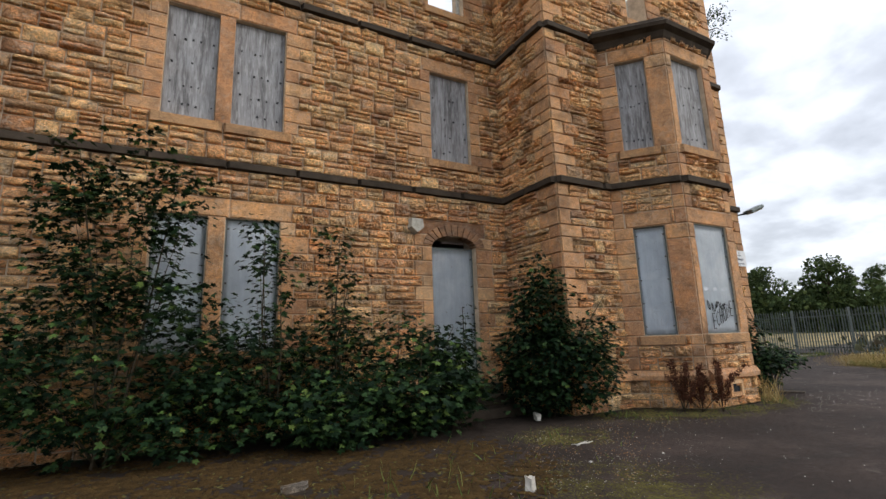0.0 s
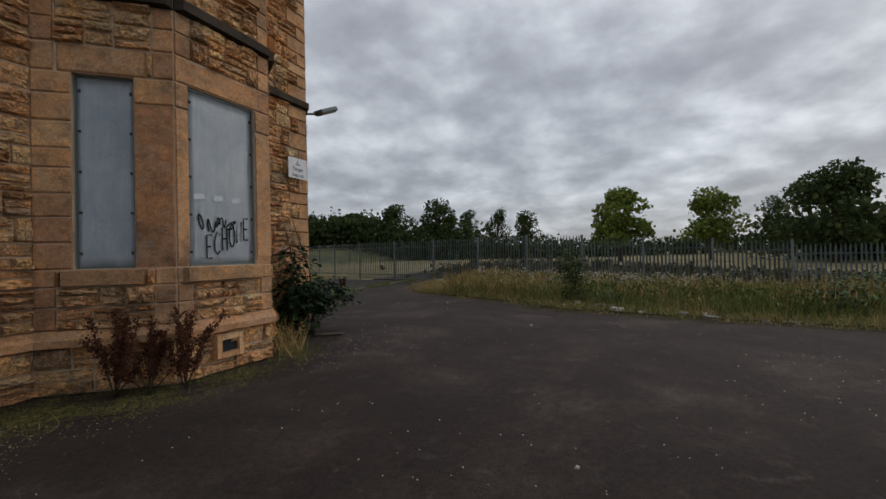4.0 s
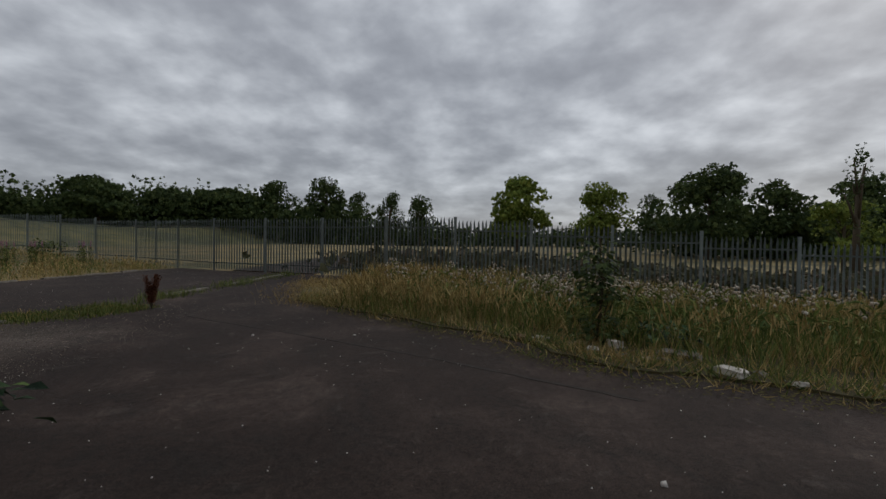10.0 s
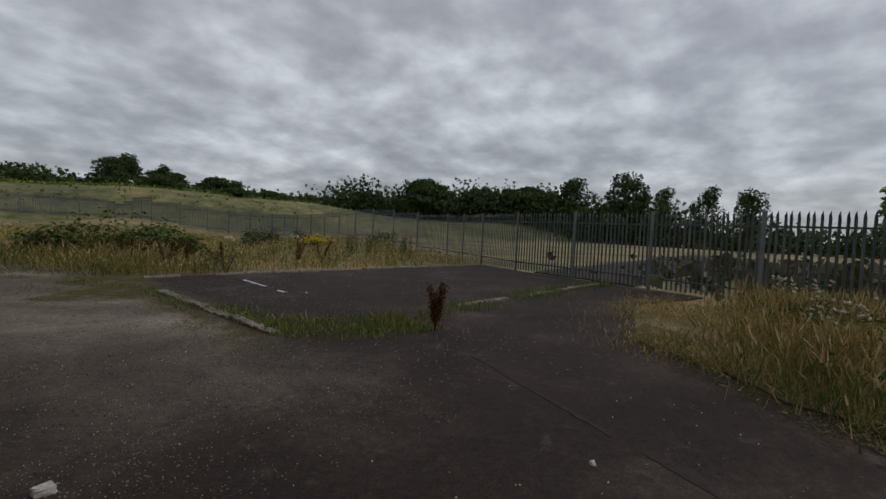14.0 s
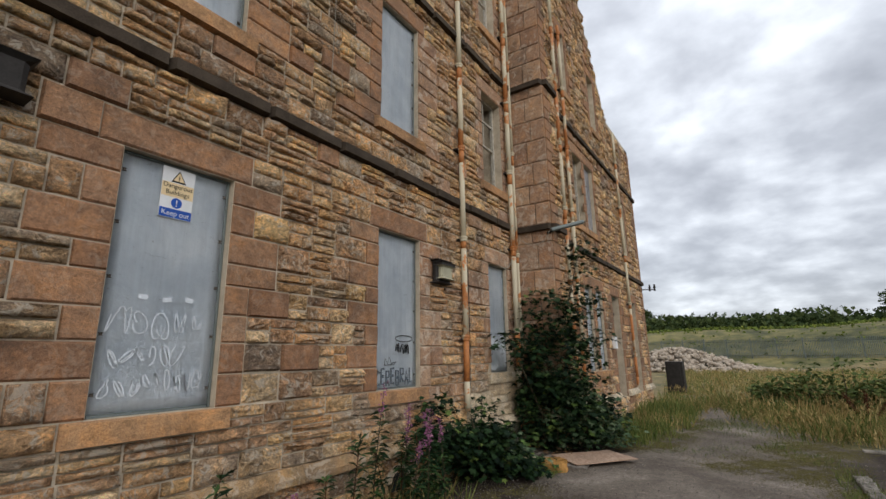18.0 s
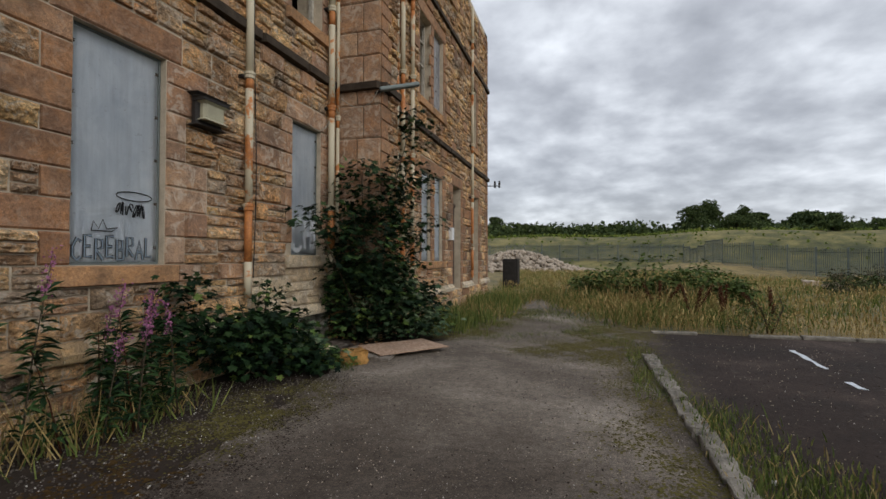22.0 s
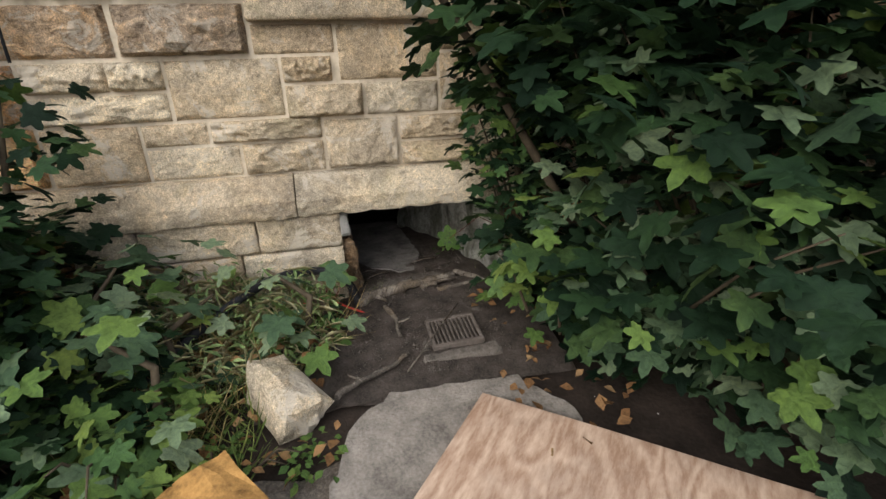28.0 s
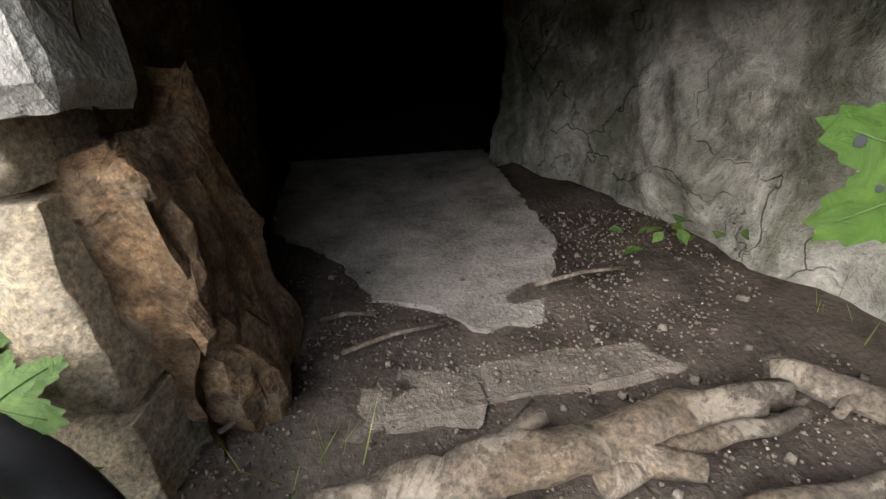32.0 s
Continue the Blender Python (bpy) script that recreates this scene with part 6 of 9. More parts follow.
PALE_FENCE = pale_mesh()
bm = bmesh.new()
for x0, x1, y0, y1 in ((-0.05, 0.05, -0.03, -0.022), (-0.05, 0.05, 0.022, 0.03), (-0.004, 0.004, -0.022, 0.022)):
    box(bm, (x0, y0, -0.1), (x1, y1, 2.4))
POST_MESH = bpy.data.meshes.new("post")
bm.to_mesh(POST_MESH)
bm.free()
POST_MESH.materials.append(GALV)
bm = bmesh.new()
box(bm, (0, -0.022, -0.025), (1, -0.016, 0.025))
box(bm, (0, -0.022, 0.019), (1, 0.02, 0.025))
RAIL_MESH = bpy.data.meshes.new("rail")
bm.to_mesh(RAIL_MESH)
bm.free()
RAIL_MESH.materials.append(GALV)


def fence_bay(a, b, label="dull galvanised palisade fence panel with pointed pales", near=True, name="palisade_fence", z=0.0, seed=0):
    rng = random.Random(seed)
    a, b = Vector((*a, 0)), Vector((*b, 0))
    d = b - a
    L, yaw = d.length, math.degrees(math.atan2(d.y, d.x))
    t = thing(name, label, "fence", (a.x, a.y, z), "palisade fence panels")
    base = pose(a.x, a.y, z, 0, 0, yaw)

    def put_piece(pname, me, m):
        o = bpy.data.objects.new(pname, me)
        o.matrix_basis = m
        o.parent = t
        o.matrix_parent_inverse = t.matrix_basis.inverted()
        scene.collection.objects.link(o)

    put_piece("post", POST_MESH, base)
    for zz in (0.35, 2.0):
        put_piece("rail", RAIL_MESH, base @ Matrix.Translation((0.03, -0.01, zz)) @ Matrix.Diagonal((L - 0.06, 1, 1, 1)))
    n = int((L - 0.1) / 0.148)
    spots = [base @ Matrix.Translation((0.05 + (L - 0.1) * (k + 0.5) / n, -0.045 + rng.uniform(-0.004, 0.004), rng.uniform(-0.012, 0.012))) @ pose(0, 0, 0, 0, rng.uniform(-0.6, 0.6), 0) for k in range(n)]
    if near:
        for m in spots:
            put_piece("pale", PALE_FENCE, m)
    else:
        co = np.array([v.co[:] for v in PALE_FENCE.vertices])
        faces = [tuple(p.vertices) for p in PALE_FENCE.polygons]
        rot = np.array([np.array(m.to_3x3()) for m in spots])
        loc = np.array([m.translation[:] for m in spots])
        o = new("paling", scatter("paling", (co, faces), rot, loc, GALV))
        o.parent = t
        o.matrix_parent_inverse = t.matrix_basis.inverted()
        tagged(o, kind="stuff")
    return t


LINE = [(23.4, -34.0), (24.4, -24.0), (25.6, -14.0), (26.8, -5.3), (27.9, 2.7), (29.0, 8.2), (29.9, 11.2), (31.2, 17.0), (32.7, 20.0), (34.6, 24.0), (35.7, 27.6), (37.2, 34.0)]
k = 0
for a, b in zip(LINE, LINE[1:]):
    a, b = Vector(a), Vector(b)
    n = max(1, round((b - a).length / 2.75))
    for i in range(n):
        p, q = a.lerp(b, i / n), a.lerp(b, (i + 1) / n)
        gate = abs(p.y - 13.5) < 3.2 and abs(q.y - 13.5) < 4.0
        fence_bay(p, q, near=-8 < p.y < 25, seed=k, z=float(land(*((p + q) / 2))) + 0.03,
                  label="galvanised palisade gate leaf across the lane" if gate else "dull galvanised palisade fence panel with pointed pales", name="palisade_gate" if gate else "palisade_fence")
        k += 1
for line in ([(37.2, 34.0), (38.0, 44.0), (38.0, 51.3), (34.2, 58.0), (29.8, 61.0)], [(29.8, 61.0), (29.0, 76.0), (8.0, 80.0), (-8.0, 80.0)]):
    for a, b in zip(line, line[1:]):
        a, b = Vector(a), Vector(b)
        n = max(1, round((b - a).length / 2.75))
        for i in range(n):
            fence_bay(a.lerp(b, i / n), a.lerp(b, (i + 1) / n), near=False, seed=k, z=float(land(*a.lerp(b, (i + 0.5) / n))) + 0.03, label="distant weathered palisade fence panel")
            k += 1

# ---- kerbs, parking bay and what lies about ----
rng = random.Random(77)


def kerb_row(a, b, n, h=0.07, w=0.14, keep=1.0, worn=0.008):
    a, b = Vector((*a, 0)), Vector((*b, 0))
    d = (b - a) / n
    yaw = math.degrees(math.atan2(d.y, d.x))
    for i in range(n):
        if rng.random() > keep:
            continue
        bm = bmesh.new()
        box(bm, (0.01, -w / 2, -0.05), (d.length - 0.012, w / 2, h * rng.uniform(0.6, 1.1)), 0.02)
        bmesh.ops.subdivide_edges(bm, edges=[e_ for e_ in bm.edges if e_.calc_length() > 0.05], cuts=3, use_grid_fill=True)
        for v in bm.verts:
            v.co += noise.noise_vector(v.co * 14 + Vector((i * 3.1, n, 0))) * worn * 1.6
        p = a + d * i
        bmesh.ops.transform(bm, matrix=pose(p.x, p.y + rng.uniform(-0.02, 0.02), 0, rng.uniform(-2, 2), rng.uniform(-1, 1), yaw + rng.uniform(-1.5, 1.5)), verts=bm.verts)
        tagged(part("kerb_stone", bm, KERB), "weathered concrete kerb stone sunk in the asphalt", "kerb", "kerb stones")


kerb_row((18.06, 12.0), (17.96, 16.6), 10, 0.06, 0.17, worn=0.02)
kerb_row((18.3, 19.05), (31.8, 19.35), 16, keep=0.85)
kerb_row((22.0, 12.15), (29.5, 12.6), 8, 0.05, 0.12, 0.7)
kerb_row((22.4, 8.3), (20.1, 5.5), 4, 0.03, 0.14, 0.4)
kerb_row((16.2, -0.4), (15.0, -5.0), 9, 0.03, 0.13, 0.35)


def rock(x, y, z, sx, sy, sz, seed, mat, name, label, yaw=0, tilt=(0, 0), category="stone", group=""):
    bm = bmesh.new()
    lump(bm, Matrix(), seed, 0.34)
    bmesh.ops.subdivide_edges(bm, edges=bm.edges[:], cuts=2, use_grid_fill=True)
    for v in bm.verts:
        v.co += noise.noise_vector(v.co * 3 + Vector((seed, 0, 0))) * 0.07 + noise.noise_vector(v.co * 9 + Vector((0, seed, 0))) * 0.035
    bmesh.ops.transform(bm, matrix=pose(x, y, z, tilt[0], tilt[1], yaw) @ Matrix.Diagonal((sx, sy, sz, 1)), verts=bm.verts)
    return tagged(part(name, bm, mat), label, category, group)


rock(18.12, 1.98, 0.06, 0.2, 0.17, 0.17, 4, BRICKWHITE, "white_stone", "whitish broken stone block at the verge edge", 20)
rock(16.95, 0.95, 0.03, 0.34, 0.2, 0.14, 6, BRICKWHITE, "white_stone", "whitish broken stone lying in the verge weeds", 40)
rock(17.75, 1.25, 0.03, 0.55, 0.22, 0.13, 5, KERB, "broken_kerb", "grey broken kerb lump at the verge edge", 60)
rock(13.96, 14.9, 0.085, 0.33, 0.27, 0.2, 8, OCHRE, "ochre_stone", "bright ochre broken sandstone block beside the plywood", 35, (6, -8))
rock(13.44, 15.06, 0.09, 0.30, 0.15, 0.15, 9, PALE, "fallen_stone", "pale fallen stone block tilted on the soil", 30, (-14, 6))
rock(15.35, 9.3, 0.02, 0.1, 0.08, 0.05, 10, GRIT, "white_stone_chip", "white stone chip lying on the asphalt", 10)

rr = random.Random(3)
for k in range(26):
    f_ = rr.random()
    x_, y_ = 18.6 - 3.2 * f_ + rr.uniform(-0.15, 0.35), 3.5 - 6.0 * f_ ** 1.15 + rr.uniform(-0.2, 0.2)
    s_ = rr.uniform(0.07, 0.26)
    rock(x_, y_, s_ * 0.12, s_, s_ * rr.uniform(0.5, 0.9), s_ * rr.uniform(0.3, 0.5), 40 + k, rr.choice((BRICKWHITE, KERB, KERB, ROTTEN)), "broken_stone", "broken lump of stone along the weedy verge edge", rr.uniform(0, 180), (rr.uniform(-12, 12), rr.uniform(-12, 12)), "stone", "verge stones")
bm = bmesh.new()
box(bm, (-0.249, -0.05, -0.015), (0.249, 0.05, 0.015), 0.006)
bmesh.ops.transform(bm, matrix=pose(12.22, 5.92, 0.03, 0, 0, -62.0), verts=bm.verts)
tagged(part("old_plank", bm, LOG), "grey weathered plank lying by the corner bush", "plank")
bm = bmesh.new()
tube(bm, [Vector((4.72, 4.99, 0.016)), Vector((4.82, 5.02, 0.024)), Vector((4.93, 5.01, 0.018)), Vector((5.06, 5.05, 0.014))], 0.015, 7, 0.006)
tube(bm, [Vector((4.84, 5.02, 0.02)), Vector((4.93, 5.07, 0.026)), Vector((5.02, 5.10, 0.012))], 0.008, 6, 0.003)
tube(bm, [Vector((4.76, 5.0, 0.018)), Vector((4.73, 5.05, 0.016)), Vector((4.69, 5.08, 0.012))], 0.009, 6, 0.004)
tagged(part("broken_branch", bm, BRICKWHITE), "whitish splintered branch on the asphalt", "branch")

# pale chips of stone all over the yard
nrng = np.random.default_rng(4)
cube = ([(-.5, -.5, -.3), (.5, -.5, -.3), (.4, .5, -.3), (-.5, .4, -.3), (-.35, -.3, .4), (.3, -.4, .3), (.35, .3, .45), (-.3, .35, .35)],
        [(3, 2, 1, 0), (4, 5, 6, 7), (0, 1, 5, 4), (1, 2, 6, 5), (2, 3, 7, 6), (3, 0, 4, 7)])


def chips(name, label, x, y, size, mat, z=0.004, category="gravel"):
    n = len(x)
    rot = turns(n, nrng, 0.3, size)
    loc = np.stack([x, y, np.zeros(n) + z], 1)
    tagged(new(name, scatter(name, cube, rot, loc, mat)), label, category, kind="stuff")


x, y = nrng.uniform(0, 30, 11000), nrng.uniform(-8, 19, 11000)
drift = np.sin(x * 0.9 + 1.3) * np.sin(y * 0.8 + 0.4) + 0.8 * np.sin(x * 2.3 + y * 1.1) * np.sin(y * 2.7 - x * 0.6) + 0.5 * np.sin(x * 6.1) * np.sin(y * 5.3)
ok = in_poly(x, y, YARD) & ((y < 6.3) | (x > 13.0)) & (drift > nrng.uniform(-0.6, 1.2, len(x)))
x, y = x[ok], y[ok]
chips("stone_chips", "scattered pale stone chips over the asphalt", x, y, (0.003, 0.012), GRIT, 0.002)
big_ = nrng.random(len(x)) < 0.015
chips("broken_stones", "broken bits of pale stone on the asphalt", x[big_] + 0.3, y[big_] + 0.2, (0.018, 0.05), GRIT, 0.003)
a = nrng.uniform(0, 1, (3600, 2))
chips("lane_pebbles", "loose grey and brown pebbles over the lane", 14.2 + a[:2200, 0] * 6.5, 9.0 + a[:2200, 1] * 9.5, (0.003, 0.011), DEBRIS, 0.002)
chips("dark_pebbles", "small dark lumps of loose asphalt over the lane", 14.2 + a[2200:, 0] * 6.5, 9.0 + a[2200:, 1] * 9.5, (0.004, 0.013), SOIL, 0.002)
a = nrng.uniform(0, 1, (16000, 2))
lx_, ly_ = 14.0 + a[:, 0] * 4.0, 8.5 + a[:, 1] * 10.0
wave_ = np.sin(lx_ * 1.9 + 1) * np.sin(ly_ * 1.3) + 0.6 * np.sin(lx_ * 4.3) * np.sin(ly_ * 3.7 + 2)
ok = (wave_ > nrng.uniform(-1.3, 0.9, len(lx_))) & (lx_ > 14.1 + 0.1 * np.sin(ly_ * 5))
chips("lane_grit", "fine grey grit worn out of the asphalt lane", lx_[ok], ly_[ok], (0.004, 0.0095), CONCRETE, 0.001)
a = nrng.normal(0, 1, (110, 2))
chips("shattered_debris", "pale shattered debris spilled by the building corner", 12.6 + a[:, 0] * 0.95, 5.0 + a[:, 1] * 0.5, (0.004, 0.015), GRIT, 0.002)
a = nrng.uniform(0, 1, (5200, 2))
chips("wall_foot_gravel", "dark gravel and mortar crumbs along the wall foot", 13.0 + a[:, 0] ** 1.5 * 1.3, 7.5 + a[:, 1] * 6.4, (0.005, 0.016), SUNK, 0.008)
a = nrng.uniform(0, 1, (520, 2))
chips("wall_foot_chips", "whitish mortar crumbs along the wall foot", 13.0 + a[:, 0] * 1.6, 7.5 + a[:, 1] * 7.2, (0.004, 0.012), GRIT, 0.01)

FLECK = ([(-0.5, -0.2, 0), (-0.1, -0.5, 0.0), (0.45, -0.3, 0), (0.5, 0.2, 0), (0.1, 0.5, 0), (-0.4, 0.35, 0), (0, 0, 0.22)],
         [(0, 1, 6), (1, 2, 6), (2, 3, 6), (3, 4, 6), (4, 5, 6), (5, 0, 6)])


def flecks(name, label, poly, seed, per=420, size=(0.02, 0.09), mat=MOSS, z=0.003, category="moss"):
    """Crumbs and cushions lying loose over a patch, thinning out towards its edge."""
    rng_ = np.random.default_rng(seed)
    p = np.array(poly)
    lo, hi = p.min(0) - 0.3, p.max(0) + 0.3
    n_ = int((hi - lo).prod() * per)
    q = rng_.uniform(lo, hi, (n_, 2))
    j = q + rng_.normal(0, 0.22, q.shape)
    wave = np.sin(q[:, 0] * 5.1 + seed) * np.sin(q[:, 1] * 4.3 + seed) + 0.7 * np.sin(q[:, 0] * 11 + 2) * np.sin(q[:, 1] * 13)
    q = q[in_poly(j[:, 0], j[:, 1], poly) & (wave > rng_.uniform(-1.1, 0.8, n_))]
    rot = turns(len(q), rng_, 0.05, size)
    tagged(new(name, scatter(name, FLECK, rot, np.column_stack([q, np.full(len(q), z)]), mat)), label, category, kind="stuff")


flat_sheet("ground_soil_front", [(-9, 4.4), (-9, 8.45), (6.4, 8.45), (6.4, 6.7), (8.0, 6.7), (8.8, 5.5), (10.5, 5.5), (11.4, 6.7), (12.7, 6.7), (12.9, 6.0), (10.6, 5.1), (8.5, 5.0), (6.2, 6.3), (4.4, 5.6), (3.3, 4.4), (1, 4.0), (-3, 4.2)], 0.004, SOIL, "dark soil and leaf litter along the front wall", category="soil", skirt=0.02, jitter=0.14, seed=2)
flecks("moss_front", "rusty moss spread over the asphalt", [(-5, 7.6), (-3, 5.2), (0, 4.4), (1.5, 3.9), (3.0, 3.8), (3.8, 4.6), (3.8, 6.0), (2, 6.8), (0.6, 7.4), (-2, 8.3)], 5, 1500, (0.015, 0.075), RUSTMOSS, 0.008)
flecks("moss_front_green", "green moss tufts among the rusty moss", [(-5, 7.4), (0, 4.6), (2.6, 4.0), (3.6, 4.8), (2.4, 6.4), (-2, 8.1)], 15, 220, (0.02, 0.06))
flecks("moss_fore", "yellow-green moss and weeds on the asphalt", [(3.0, 3.3), (4.0, 2.4), (4.8, 3.0), (4.3, 4.2), (3.4, 4.4)], 16, 5500, (0.005, 0.022))
flecks("moss_patch", "mossy patch on the asphalt by the steps", [(4.4, 5.5), (5.0, 5.1), (5.6, 5.5), (5.2, 6.1), (4.6, 6.0)], 6, 7000, (0.008, 0.032))
FOOT = [(6.5, 6.6), (6.9, 5.75), (8.5, 5.05), (10.6, 5.1), (11.4, 5.8), (11.2, 6.3), (10.5, 5.5), (8.8, 5.5), (7.9, 6.5)]
flecks("moss_bay_foot", "brown moss along the foot of the bay", FOOT, 26, 4500, (0.006, 0.03), MOSS, 0.006)
flecks("litter_front", "dead leaf bits and bark strewn before the steps", [(2.6, 4.0), (4.6, 3.4), (6.2, 5.0), (8.4, 5.0), (6.6, 6.3), (4.4, 5.9)], 27, 220, (0.006, 0.024), DEAD, 0.008, "leaf litter")
flecks("grit_front", "pale grit and plaster crumbs before the steps", [(2.6, 3.6), (4.6, 3.0), (6.4, 4.8), (8.2, 5.0), (6.6, 6.3), (4.4, 5.9)], 28, 220, (0.004, 0.014), GRIT, 0.008, "grit")
flecks("plaster_spill", "spill of white plaster crumbs on the asphalt beyond the bay", [(10.0, 4.75), (10.6, 4.5), (11.2, 4.65), (11.0, 4.95), (10.4, 5.0)], 29, 420, (0.005, 0.02), GRIT, 0.006, "grit")
flat_sheet("ground_soil_east", [(12.7, 6.9), (13.6, 6.9), (14.3, 8.6), (14.45, 10.5), (14.35, 12.2), (14.1, 13.4), (13.95, 14.3), (13.75, 14.9), (13.7, 15.4), (13.95, 16.15), (14.55, 16.75), (14.7, 17.6), (14.3, 24), (12.8, 24)], 0.006, SOIL, "dark soil and gravel along the side wall", category="soil", skirt=0.02, jitter=0.045, seed=7, step=0.12)
flecks("moss_east", "yellowish moss strip on the asphalt", [(13.8, 11.6), (14.3, 11.8), (14.45, 12.8), (14.2, 13.75), (13.75, 13.6), (13.65, 12.6)], 8, 8000, (0.006, 0.024), MOSS, 0.008)
flecks("moss_kerb", "moss and weeds grown over the kerb edge", [(17.4, 11.6), (18.15, 11.8), (18.05, 16.6), (17.2, 17.4), (17.5, 14.5)], 17, 4000, (0.006, 0.026))
flecks("moss_lane", "bright moss on the asphalt beside the wing", [(14.3, 17.2), (15.3, 17.3), (15.4, 19.5), (15.6, 22), (14.4, 23), (13.9, 19)], 9, 6500, (0.006, 0.024), MOSS, 0.008)
flecks("moss_edge", "weedy moss where the lane meets the long grass", [(15.8, 16.5), (17.1, 16.0), (17.9, 17.0), (18.3, 19.0), (17.6, 20.6), (16.9, 19.6), (16.9, 18.0)], 10, 6500, (0.006, 0.024), MOSS, 0.006)
rock(3.03, 3.89, 0.05, 0.09, 0.08, 0.16, 31, BRICKWHITE, "white_stone", "white broken stone standing on the asphalt", 20)
rock(5.5, 6.75, 0.09, 0.28, 0.09, 0.1, 32, BRICKWHITE, "white_stone", "white broken stone below the bushes", 60)
rock(1.08, 5.26, 0.03, 0.3, 0.1, 0.08, 33, LOG, "wood_stump", "broken brown lump of wood on the moss", 15, (0, 0), "wood")
flat_sheet("ground_verge", [(22.0, 8.6), (23.5, 9.0), (22.5, 5.5), (20.5, 2.5), (19, -2), (18.2, -8), (17.5, -24), (13.5, -24), (13.5, -14), (14.6, -6), (15.9, -1.2), (16.6, 0.7), (17.2, 2.4), (18.6, 3.6), (19.6, 5.0), (20.6, 6.6)], 0.03, TURF, "rough unmown verge turf by the fence", category="verge", skirt=0.1, jitter=0.15, seed=11)
flecks("soil_crumbs", "loose soil crumbs spilling over the asphalt", [(12.9, 7), (14.6, 8.4), (14.8, 11), (14.6, 14.4), (13.0, 14.6)], 61, 420, (0.006, 0.022), SOIL, 0.006, "soil")
flecks("soil_crumbs", "soil thinning out over the asphalt edge", [(14.1, 8.4), (14.75, 8.6), (14.8, 10.5), (14.7, 12.3), (14.35, 13.6), (14.1, 14.4), (13.8, 14.2), (13.95, 13.2), (14.2, 12.0), (14.3, 10.5)], 63, 5000, (0.005, 0.018), SOIL, 0.003, "soil")
flecks("wall_foot_moss", "brownish moss over the soil along the wall foot", [(13.4, 9.0), (14.3, 9.0), (14.4, 11.5), (13.6, 11.8)], 64, 1500, (0.01, 0.04), RUSTMOSS, 0.009)
flecks("soil_crumbs", "loose soil and litter spilling over the front asphalt", [(-6, 4.4), (1, 4.4), (4.4, 5.2), (6.2, 5.8), (8.5, 4.6), (10.8, 4.7), (12.8, 5.8), (12.4, 6.5), (-6, 7)], 62, 260, (0.008, 0.035), SOIL, 0.006, "soil")
flat_sheet("road_marking", [(20.21, 17.85), (20.29, 17.85), (20.2, 16.5), (20.13, 16.5)], 0.004, CHALK, "worn white parking line on the asphalt", category="marking", skirt=0.003, seed=12, jitter=0.02, step=0.15)
flat_sheet("road_marking", [(20.05, 15.75), (20.12, 15.75), (20.11, 15.4), (20.05, 15.45)], 0.004, CHALK, "flaked end of a white parking line", category="marking", skirt=0.003, seed=14, jitter=0.02, step=0.15)
flat_sheet("ground_slab", [(13.47, 15.42), (13.62, 15.28), (13.95, 15.18), (14.4, 15.1), (14.3, 15.9), (13.72, 16.04), (13.5, 15.9)], 0.042, CONCRETE, "broken concrete slab under the plywood", category="slab", skirt=0.05, jitter=0.014, seed=13, step=0.05)

# a patched trench seam in the asphalt
for k_, (pa, pb) in enumerate((((18.4, 7.2), (17.2, 4.6)), ((17.15, 4.5), (15.9, 2.2)), ((19.4, 9.6), (18.5, 7.5)))):
    d_ = (Vector(pb) - Vector(pa)).normalized() * 0.03
    flat_sheet("asphalt_seam", [(pa[0] + d_.y, pa[1] - d_.x), (pb[0] + d_.y, pb[1] - d_.x), (pb[0] - d_.y, pb[1] + d_.x), (pa[0] - d_.y, pa[1] + d_.x)], 0.004, PITCH, "dark open seam along a patch in the asphalt", category="seam", skirt=0.003, jitter=0.018, seed=80 + k_, step=0.12)

# plywood sheet
ply = thing("plywood_sheet", "weathered plywood sheet lying flat with wavy grain", "plywood", (14.3, 15.92, 0.05))
bm = bmesh.new()
box(bm, (-0.428, -0.595, 0.0), (0.428, 0.595, 0.014), 0.002)
bmesh.ops.subdivide_edges(bm, edges=[e for e in bm.edges if e.calc_length() > 0.5], cuts=7, use_grid_fill=True)
for v in bm.verts:
    v.co.z += 0.006 * math.sin(v.co.y * 5) * math.sin(v.co.x * 4 + 1)
o = part("panel", bm, PLY)
o.parent = ply
o.matrix_basis = pose(0, 0, 0.012, 0.4, 0, -40.0)

# drain grate
t = thing("drain_grate", "rusty grey iron drain grate in a concrete surround", "drain", (13.18, 15.735, 0.06))
m = pose(13.18, 15.735, 0.075, 4, -3, 90) @ Matrix.Scale(0.84, 4)
bm = bmesh.new()
for lo, hi in (((-0.13, -0.12, -0.05), (0.13, -0.095, 0.02)), ((-0.13, 0.095, -0.05), (0.13, 0.12, 0.02)), ((-0.13, -0.095, -0.05), (-0.11, 0.095, 0.02)), ((0.11, -0.095, -0.05), (0.13, 0.095, 0.02))):
    box(bm, lo, hi, 0.005)
bmesh.ops.transform(bm, matrix=m, verts=bm.verts)
part("rim", bm, GRILLE, t)
for k in range(10):
    bm = bmesh.new()
    x = -0.097 + 0.0215 * k
    box(bm, (x - 0.005, -0.097, -0.03), (x + 0.005, 0.097, 0.016), 0.003)
    bmesh.ops.transform(bm, matrix=m, verts=bm.verts)
    part("bar", bm, GRILLE, t)
bm = bmesh.new()
box(bm, (-0.2, -0.2, -0.12), (0.2, -0.12, 0.0), 0.02)
